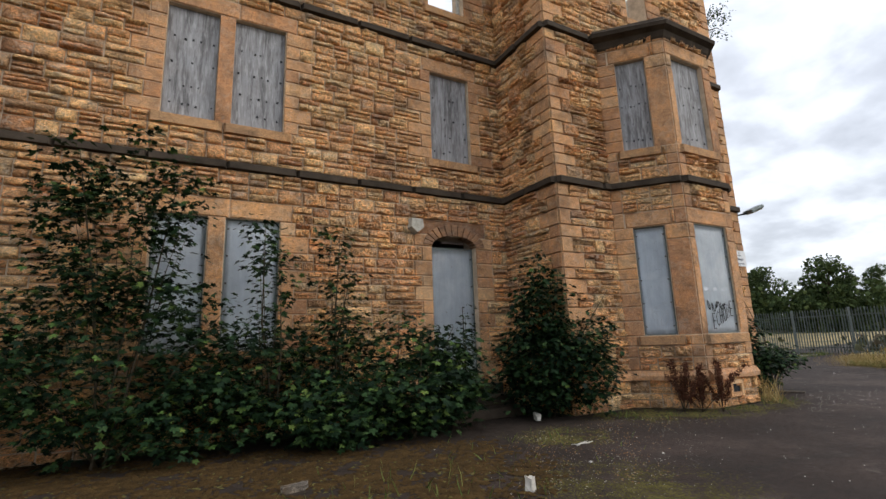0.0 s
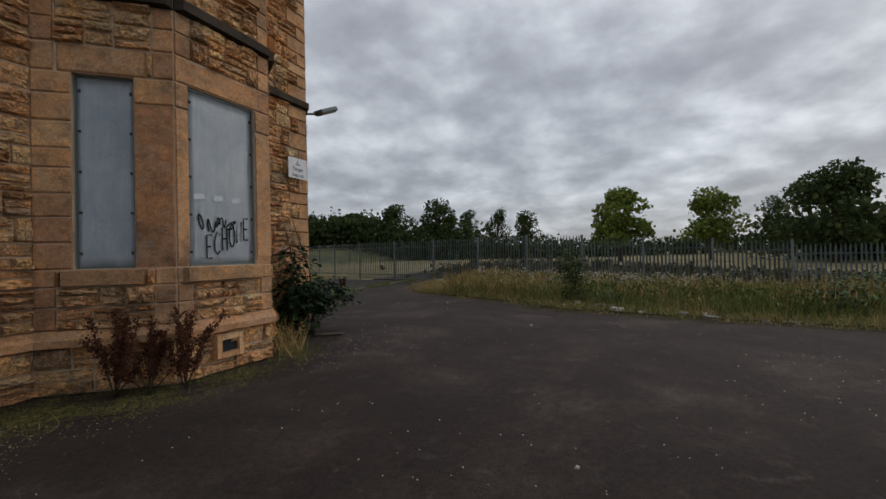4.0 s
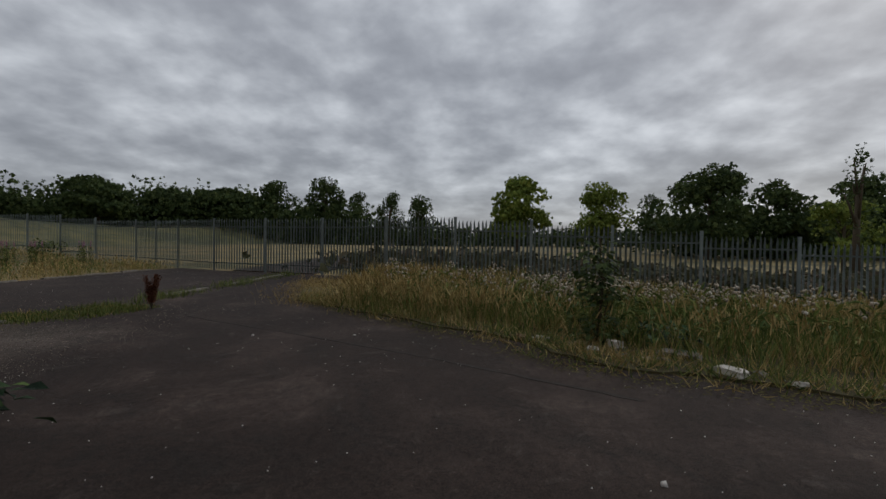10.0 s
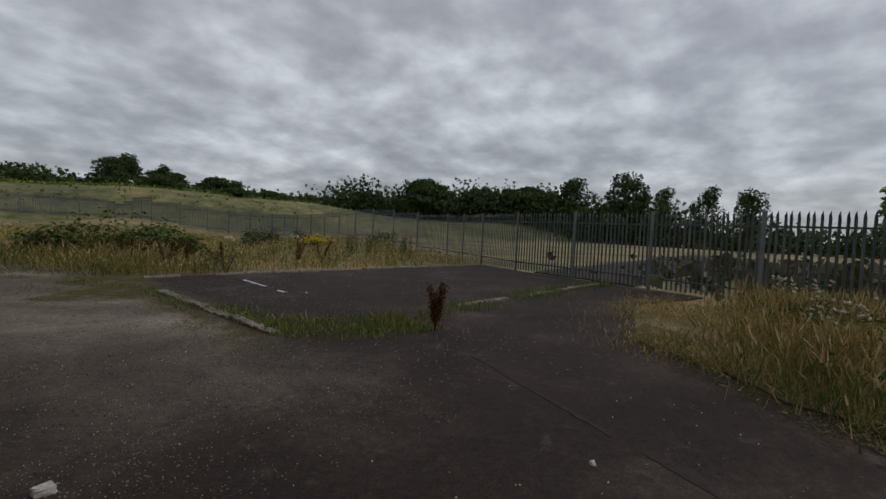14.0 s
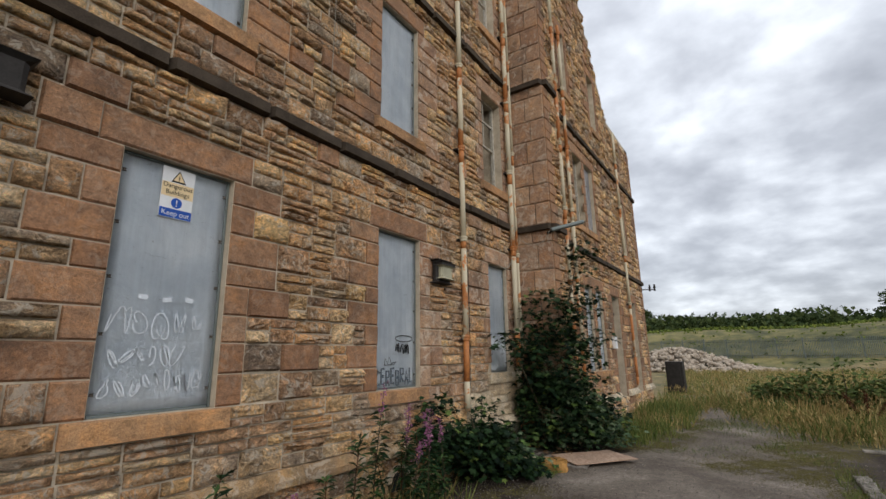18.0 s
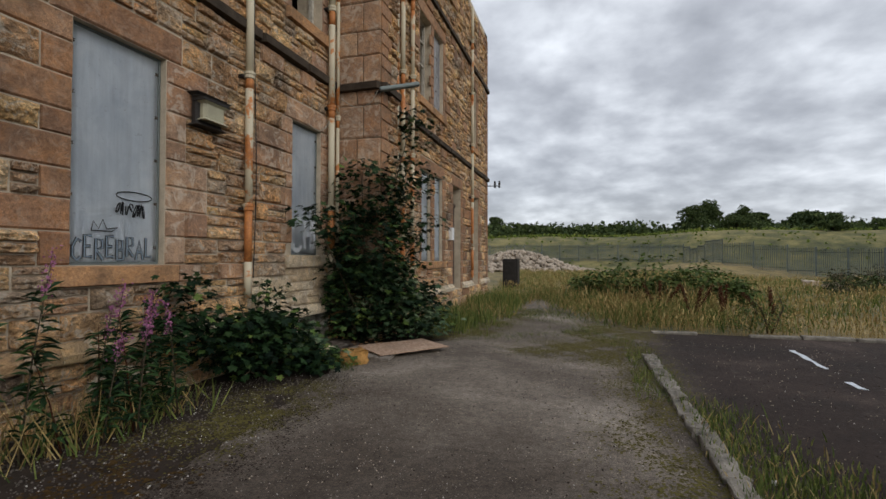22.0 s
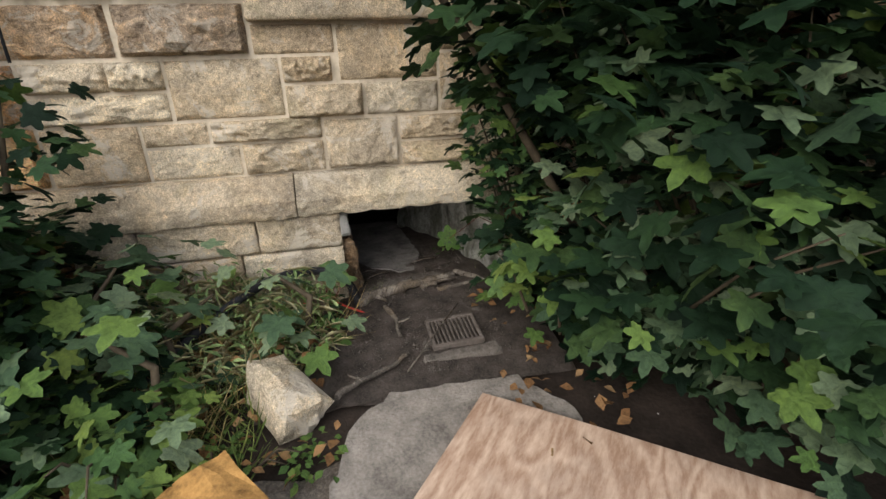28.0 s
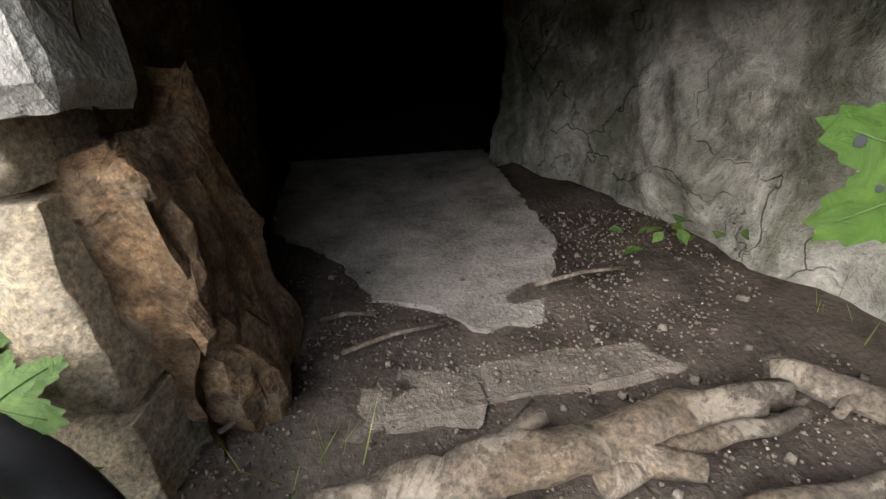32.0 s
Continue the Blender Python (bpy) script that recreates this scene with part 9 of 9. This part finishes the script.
spots = [(13.3, 11.25, 1.5, True), (13.25, 11.0, 1.05, False), (13.35, 11.5, 0.8, False), (13.45, 12.0, 1.0, False), (13.5, 12.25, 0.85, True), (13.2, 12.5, 1.2, True), (13.4, 12.75, 1.15, True), (13.5, 12.95, 1.05, True), (13.3, 13.0, 1.1, True),
         (13.4, 12.6, 1.0, True), (13.1, 9.4, 0.95, False), (13.15, 9.2, 0.7, False), (13.3, 10.4, 0.6, True), (13.2, 11.9, 0.9, False), (13.55, 12.5, 0.95, True), (13.3, 12.3, 1.05, True), (13.2, 10.7, 0.7, False)]
spots = [(x_, y_ - (0.55 if y_ > 12.1 else 0), h_, f_) for x_, y_, h_, f_ in spots]
for i, (x_, y_, h_, f_) in enumerate(spots):
    spike_plant("willowherb", "rosebay willowherb with a pink flower spike by the wall" if f_ else "green willowherb stalk not in flower by the wall", x_, y_, h_, 100 + i, f_, (0.08 * math.sin(i * 2.1), 0.2 * math.cos(i * 1.3)))


def dock(x, y, height, seed, label="dead rust-brown dock plant with upright seed spikes", stalks=5, spread=0.24):
    rng = np.random.default_rng(seed)
    t = thing("dock_plant", label, "weed", (x, y, 0), "dock plants")
    for s in range(stalks):
        lx, ly = rng.normal(0, spread, 2)
        h = height * rng.uniform(0.7, 1)
        bm = bmesh.new()
        tube(bm, [(x, y, 0), (x + lx * 0.5, y + ly * 0.5, h * 0.5), (x + lx, y + ly, h)], 0.007, 5, 0.003)
        part("stalk", bm, BARK, t)
        n = 420
        k = rng.uniform(0.25, 1.0, n)
        loc = np.column_stack([x + lx * k, y + ly * k, h * k]) + rng.normal(0, 0.022, (n, 3))
        o = tagged(new("seed_spike", scatter("seed_spike", OVAL, turns(n, rng, 1.5, (0.015, 0.04)), loc, DOCK)), kind="stuff")
        o.parent, o.matrix_parent_inverse = t, t.matrix_basis.inverted()
    return t


dock(20.0, 10.85, 0.75, 1, spread=0.07)
dock(8.2, 5.82, 0.95, 2, stalks=7)
dock(8.42, 5.6, 0.9, 3, stalks=7)
dock(8.72, 5.4, 0.95, 4, "dead rust-brown dock plant against the bay", 6)
for k, (x_, y_) in enumerate(((19.5, 21.4), (20.3, 22.0), (21.2, 21.5), (18.9, 22.6), (23.5, 21.0), (25.0, 21.8))):
    dock(x_, y_, 0.9, 10 + k, "dead brown dock stalks standing in the long grass", 3)

# scrub on the waste ground
bush("scrub_bush", "upright dark weeds in the grass by the far kerb", (20.4, 19.6, 0), [(20.1, 19.5, 0.32, 0.3, 0.2, 0.32, 260), (20.65, 19.65, 0.36, 0.22, 0.2, 0.38, 220)], (0.06, 0.13), 231, [(20.1, 19.5, 0.75), (20.65, 19.65, 0.85)], None, NARROW, SCRUB, 0.0)
for k_, (x_, y_) in enumerate(((26.6, 31.0), (29.6, 34.8), (31.0, 33.9))):
    bush("willowherb_clump", "pinkish willowherb clump gone to seed on the waste ground", (x_, y_, 0), [(x_, y_, 0.5, 0.7, 0.5, 0.5, 420), (x_, y_, 0.95, 0.5, 0.4, 0.25, 160)], (0.08, 0.16), 260 + k_, [(x_, y_, 1.1)], None, NARROW, MAUVE, 0.0)
rock(35.6, 42.4, 0.2, 0.9, 0.5, 0.5, 91, WHITE, "white_bag", "crumpled white rubbish bag on the waste ground", 20, (5, 4), "bag")
for k_ in range(12):
    rock(31.5 + 3.6 * math.sin(k_ * 2.4), 36.5 + 2.2 * math.cos(k_ * 1.7), 0.15, 0.7, 0.5, 0.4, 95 + k_, DEBRIS, "broken_stone", "lump of rubble in the rough grass", k_ * 40, (5, 8), "stone", "field stones")
for k, (x_, y_, r_, h_) in enumerate(((18.9, 25.4, 1.1, 1.35), (20.4, 25.8, 0.9, 1.1), (17.4, 25.8, 0.8, 0.9), (21.6, 26.4, 0.5, 0.7))):
    bush("scrub_bush", "green willow scrub in the long grass", (x_, y_, 0), [(x_ + r_ * 0.7 * math.sin(k * 3 + j * 2.2), y_ + r_ * 0.5 * math.cos(k + j * 2.6), h_ * (0.3 + 0.13 * j), r_ * 0.5, r_ * 0.4, h_ * (0.3 + 0.12 * j), 330) for j in range(4)], (0.1, 0.2), 200 + k, [(x_, y_, h_)], None, OVAL, SCRUB, 0.0, tufts=6)
for k, (x_, y_, h_) in enumerate(((27.6, 33.0, 0.8), (29.0, 33.8, 0.7), (36.0, 31.0, 1.2))):
    bush("scrub_bush", "small round scrub bush on the waste ground", (x_, y_, 0), [(x_, y_, h_ * 0.5, h_ * 0.8, h_ * 0.8, h_ * 0.6, 420)], (0.12, 0.22), 220 + k, (), None, OVAL, CROWN, 0.0)
t = thing("ragwort", "yellow flowering ragwort clump on the waste ground", "wildflower", (30.5, 31.0, 0))
a = rng2.normal(0, 1, (260, 3)) * (0.45, 0.35, 0.12) + (30.5, 31.0, 0.55)
o = new("flowers", scatter("flowers", PUFF, turns(260, rng2, 0.6, (0.03, 0.06)), a, RAGWORT))
o.parent, o.matrix_parent_inverse = t, t.matrix_basis.inverted()
o = new("leaves", scatter("leaves", NARROW, turns(200, rng2, 1.0, (0.2, 0.4)), a[:200] * (1, 1, 0.5), GREENGRASS))
o.parent, o.matrix_parent_inverse = t, t.matrix_basis.inverted()
for k, (x_, y_) in enumerate(((30.3, 25.5), (29.6, 26.2), (31.6, 24.2))):
    for j in range(5):
        spike_plant("willowherb", "pinkish willowherb clump by the fence", x_ + 0.35 * math.sin(j * 2.3), y_ + 0.3 * math.cos(j * 1.9), 1.2, 300 + k * 10 + j, True, mat=GREENGRASS)
SX, SY = 18.5, 2.15
bush("verge_sapling", "slender leafy sapling standing in the verge by the broken kerb", (SX, SY, 0), [(SX, SY, 0.25, 0.32, 0.32, 0.25, 220), (SX, SY, 0.95, 0.22, 0.22, 0.45, 380), (SX, SY + 0.05, 1.4, 0.14, 0.14, 0.2, 60)], (0.07, 0.15), 240, [(SX, SY, 1.6), (SX + 0.1, SY - 0.1, 1.3)], None, OVAL, CROWN, 0.0, category="sapling")
for k, (x_, y_, w_, h_) in enumerate(((17.6, -3.6, 0.9, 0.7), (19.2, -5.0, 1.4, 0.9), (22.0, -9.5, 1.8, 1.3), (18.4, 1.2, 0.35, 0.4))):
    bush("bramble_bush", "low dark bramble in the verge", (x_, y_, 0), [(x_, y_, h_ * 0.45, w_, w_ * 0.7, h_ * 0.55, int(700 * w_))], (0.08, 0.16), 250 + k, (), None, OVAL, LEAF, 0.05)

# dead leaves on the ground
a = rng2.uniform(0, 1, (260, 2))
p_ = np.column_stack([12.95 + a[:, 0] * 1.0, 14.4 + a[:, 1] * 1.9, np.full(260, 0.05)])
p_ = p_[(p_[:, 1] < 15.25) | (p_[:, 1] > 15.85)]
p_[:, 2] = np.where(p_[:, 0] < 13.3, 0.15, 0.06)
ob = new("leaf_litter", scatter("leaf_litter", OVAL, turns(len(p_), rng2, 0.6, (0.03, 0.07)), p_, DEAD))
tagged(ob, "brown dead leaves scattered on the soil", "leaf litter", kind="stuff")


# ---- trees ----
SPRAY = ([(-0.5, -0.3, 0), (0.1, -0.5, 0.15), (0.5, 0.0, -0.1), (0.2, 0.5, 0.2), (-0.35, 0.35, -0.05), (0.0, 0.0, 0.35), (0.3, -0.1, 0.5), (-0.2, 0.25, 0.55), (-0.3, -0.3, 0.45)],
         [(0, 1, 5), (1, 2, 5), (2, 3, 5), (3, 4, 5), (5, 6, 7), (5, 7, 8)])


def tree(x, y, top, width, seed, mat=CROWN, label="dark leafy broadleaf tree in the distance", low=0.12, spray=None, count=3000):
    rng = np.random.default_rng(seed)
    z0 = float(land(x, y))
    H_ = top - z0
    t = thing("tree", label, "tree", (x, y, z0), "distant trees")
    bm = bmesh.new()
    tube(bm, [(x, y, z0 - 0.2), (x + 0.1, y, z0 + H_ * 0.3), (x - 0.1, y + 0.1, z0 + H_ * 0.65)], H_ * 0.032, 8, H_ * 0.014)
    part("trunk", bm, BARK, t)
    masses = []
    for i in range(22):
        a_ = rng.uniform(0, 2 * np.pi)
        k = rng.uniform(low + 0.06, 0.93)
        env = math.sin(min(1.0, (1.04 - k) * 1.55) * math.pi / 2) * min(1.0, 0.55 + (k - low) * 1.6)
        reach = width * 0.36 * env * rng.uniform(0.25, 1.1)
        c = np.array([x + reach * math.cos(a_), y + reach * math.sin(a_), z0 + H_ * k])
        masses.append((c, width * rng.uniform(0.13, 0.22), H_ * rng.uniform(0.07, 0.14)))
        if i < 9:
            bm = bmesh.new()
            tube(bm, [(x, y, z0 + H_ * k * 0.6), Vector((x, y, z0 + H_ * k * 0.6)).lerp(Vector(c), 0.6) + Vector((0, 0, 0.2)), tuple(c)], H_ * 0.012, 5, H_ * 0.004)
            part("limb", bm, BARK, t)
    masses.append((np.array([x, y, z0 + H_ * (0.55 + low * 0.3)]), width * 0.34, H_ * 0.26))
    ps = []
    for c, rw, rh in masses:
        d = rng.normal(0, 1, (count // len(masses), 3))
        d /= np.linalg.norm(d, axis=1)[:, None]
        r = rng.uniform(0.3, 1, len(d)) ** 0.4 * rng.uniform(0.85, 1.15, len(d))
        ps.append(c + d * r[:, None] * (rw, rw, rh))
    p = np.concatenate(ps)
    p = p[p[:, 2] > z0 + 0.1]
    s = spray or max(0.3, width * 0.042)
    ob = new("crown", scatter("crown", SPRAY, turns(len(p), rng, 1.5, (s * 0.6, s * 1.3)), p, mat))
    ob.parent, ob.matrix_parent_inverse = t, t.matrix_basis.inverted()
    return t


FAR = [(103, 121, 11.6, 15), (110, 102, 15.3, 21), (128, 96, 15.0, 19), (137, 83, 15.6, 20), (134, 68, 18.0, 13), (131, 52, 17.4, 15), (153, 50, 16.0, 9), (126, 33, 13.6, 8), (118, 24, 12.7, 8.5),
       (116, -27, 12.4, 8), (85, -26, 13.2, 15), (90, -39, 11.4, 13), (96, -55, 13, 16), (108, 98, 14.9, 20), (124, 95, 14.8, 11), (131, 86, 14.3, 16), (119, 112, 13, 14)]
for i, (x_, y_, z_, w_) in enumerate(FAR):
    tree(x_, y_, z_, w_, 400 + i)
for i, (x_, y_, z_, w_) in enumerate(((85, 2, 11.3, 12.5), (99, -13, 12.5, 11.8))):
    tree(x_, y_, z_, w_, 450 + i, CROWN2, "bright green airy broadleaf tree beyond the fence", 0.2)
tree(57, -26, 5.7, 8, 460, CROWN2, "grey-green willow beyond the fence", 0.05, count=1100)
tree(48, -21, 8.5, 3.8, 461, CROWN, "thin sparse birch above the fence", 0.3, 0.22, 260)
for i, (x_, y_, z_, w_) in enumerate(((45, 154, 16.5, 11), (54, 141, 14.6, 7), (-11, 157, 14.8, 10), (53, 176, 19.4, 16), (65, 173, 15.8, 20), (79, 168, 15.2, 19))):
    tree(x_, y_, z_, w_, 470 + i, CROWN, "dark pine wood tree on the ridge", 0.1)
for i, (x_, y_, z_, w_) in enumerate(((41, 98, 8.6, 8.5), (51, 90, 7.2, 5.4), (60, 95, 7.5, 6))):
    tree(x_, y_, z_, w_, 480 + i, CROWN, "round dark bush tree on the bank", 0.0, count=1200)

# the long wood on the skyline
rng3 = np.random.default_rng(9)


def wood(name, label, pts, n, height, depth, seed, mat=CROWN, size=(0.5, 1.25)):
    rng = np.random.default_rng(seed)
    pts = np.array(pts, float)
    seg = rng.integers(0, len(pts) - 1, n)
    k = rng.random(n)
    q = pts[seg] * (1 - k[:, None]) + pts[seg + 1] * k[:, None] + rng.normal(0, depth, (n, 2))
    s = seg + k
    ragged = 0.75 + 0.18 * np.sin(s * 9 + seed) + 0.13 * np.sin(s * 23) + 0.1 * np.sin(s * 51 + 1)
    z = land(q[:, 0], q[:, 1]) + height * ragged * rng.uniform(0, 1, n) ** 0.85
    ob = new(name, scatter(name, SPRAY, turns(n, rng, 1.5, size), np.column_stack([q, z]), mat))
    tagged(ob, label, "wood", kind="stuff")


wood("skyline_wood", "dark wood along the ridge behind the bank", [(-60, 150), (-10, 152), (30, 160), (80, 160), (105, 145), (130, 120), (150, 95)], 24000, 5.6, 5, 3, CROWN, (0.6, 1.5))
wood("hedge_wood", "dark trees in a row across the fields", [(96, 128), (112, 104), (128, 94), (136, 80), (134, 66), (133, 52), (136, 44)], 12000, 11.5, 3.5, 5)
wood("far_hedge", "low dark hedgerow on the far side of the fields", [(140, 44), (138, 20), (140, -10), (135, -40), (125, -80)], 6000, 6.0, 3, 6)
wood("near_hedge", "tall dark trees beyond the fence", [(98, -24), (92, -40), (90, -62), (80, -90)], 6000, 9.0, 3, 7)
wood("bank_scrub", "low bramble and gorse scrub scattered over the bank", [(-12, 84), (14, 83), (30, 86), (52, 88), (70, 92)], 420, 0.35, 6.0, 11, CROWN2, (0.2, 0.5))
wood("bank_top_scrub", "dry weeds along the top of the bank", [(-12, 97), (14, 96), (40, 96), (70, 98)], 1500, 0.5, 2.5, 12, CROWN2, (0.2, 0.5))
wood("field_scrub", "low pinkish scrub and willowherb beyond the fence", [(36, 9), (38, 2), (39, -10), (43, -22), (50, -34)], 4200, 1.0, 3.0, 8, MAUVE, (0.25, 0.6))


# large single leaves hanging before the crawl hole
LOBES = ((95, 1.0, 26), (150, 0.86, 24), (205, 0.9, 24), (262, 0.62, 22), (312, 1.1, 26), (50, 0.62, 20))


def big_leaf(t, heart, facing, turn, size, mat, seed, spots=0):
    """One sycamore leaf: five toothed lobes round the stalk, cupped, with raised veins and dark spots."""
    rng_ = random.Random(seed)
    m = Matrix.Translation(heart) @ Vector(facing).to_track_quat("Z", "Y").to_matrix().to_4x4() @ Matrix.Rotation(math.radians(turn), 4, "Z")
    reach = lambda d: 0.45 + max(l_ * math.exp(-((((d - a_ + 180) % 360) - 180) / w_) ** 2) for a_, l_, w_ in LOBES) * 0.55
    cup = lambda x, y: 0.1 * size * math.sin(x / size * 2.6 + seed) * math.cos(y / size * 2.1) - 0.25 * (x * x + y * y) / size
    bm = bmesh.new()
    rings = []
    for r_ in (0.0, 0.33, 0.66, 1.0):
        ring = []
        for k in range(72):
            d = k * 5
            rad = size * reach(d) * r_ * (1 + (0.05 * (-1) ** k if r_ == 1.0 else 0))
            x, y = rad * math.cos(math.radians(d)), rad * math.sin(math.radians(d))
            ring.append(bm.verts.new(m @ Vector((x, y, cup(x, y)))))
        rings.append(ring)
    for a_, b_ in zip(rings, rings[1:]):
        for k in range(72):
            bm.faces.new((a_[k], a_[(k + 1) % 72], b_[(k + 1) % 72], b_[k]))
    bmesh.ops.remove_doubles(bm, verts=bm.verts[:], dist=0.0002)
    leaf_ = part("leaf", bm, mat, t)
    for a_, l_, w_ in LOBES:
        bm = bmesh.new()
        c_, s_ = math.cos(math.radians(a_)), math.sin(math.radians(a_))
        tube(bm, [m @ Vector((c_ * q, s_ * q, cup(c_ * q, s_ * q) + 0.0006)) for q in (0.0, size * l_ * 0.3, size * l_ * 0.6, size * l_ * 0.85)], 0.0009, 5, 0.0004)
        part("vein", bm, LEAF_PALE, leaf_)
    for k in range(spots):
        d, q = rng_.uniform(70, 320), rng_.uniform(0.25, 0.75)
        rad = size * reach(d) * q
        x, y = rad * math.cos(math.radians(d)), rad * math.sin(math.radians(d))
        bm = bmesh.new()
        r_ = rng_.uniform(0.0018, 0.0046)
        vs = [bm.verts.new(m @ Vector((x + r_ * rng_.uniform(0.75, 1.2) * math.cos(j), y + r_ * math.sin(j), cup(x, y) + 0.0012))) for j in np.linspace(0, 2 * math.pi, 9)[:-1]]
        bm.faces.new(vs)
        part("tar_spot", bm, INK, leaf_)


shoot = thing("sycamore_shoot", "sycamore shoot with a black-spotted leaf on a red stalk", "plant", (13.0, 16.1, 0.03))
bm = bmesh.new()
tube(bm, [Vector((13.0, 16.1, 0.03)), Vector((12.97, 16.06, 0.25)), Vector((12.93, 15.99, 0.46)), Vector((12.9, 15.93, 0.49)), Vector((12.86, 15.86, 0.42)), Vector((12.842, 15.802, 0.375))], 0.0028, 7, 0.0012)
part("stalk", bm, REDSTEM, shoot, "smooth red leaf stalk")
big_leaf(shoot, Vector((12.842, 15.799, 0.374)), (0.85, -0.35, 0.35), 6, 0.068, LEAF_SPOTTED, 5, 14)
low = thing("sycamore_shoot", "low sycamore shoot with pale green leaves under the black pipe", "plant", (12.93, 15.2, 0.02))
for k, (p_, face_, turn_, size_) in enumerate((((12.80, 15.235, 0.30), (0.8, 0.2, 0.6), 80, 0.05), ((12.76, 15.235, 0.27), (0.9, 0.3, 0.4), 130, 0.05), ((12.84, 15.275, 0.265), (0.7, 0.1, 0.7), 190, 0.045), ((12.92, 15.3, 0.27), (0.6, 0.0, 0.8), 40, 0.05))):
    bm = bmesh.new()
    p_ = Vector(p_)
    tube(bm, [Vector((12.93, 15.2, 0.02)), Vector((12.93, 15.2, 0.02)).lerp(p_, 0.5) + Vector((0.015, -0.01, 0.03)), p_], 0.0028, 6, 0.0014)
    part("stalk", bm, REDSTEM, low, "smooth red leaf stalk")
    big_leaf(low, p_, face_, turn_, size_, LEAF_PALE, 20 + k)


# ---- the stones of the walls, last ----
for wall_, focus_, count_ in pieces_later:
    lay_pieces(wall_, focus_, count_)
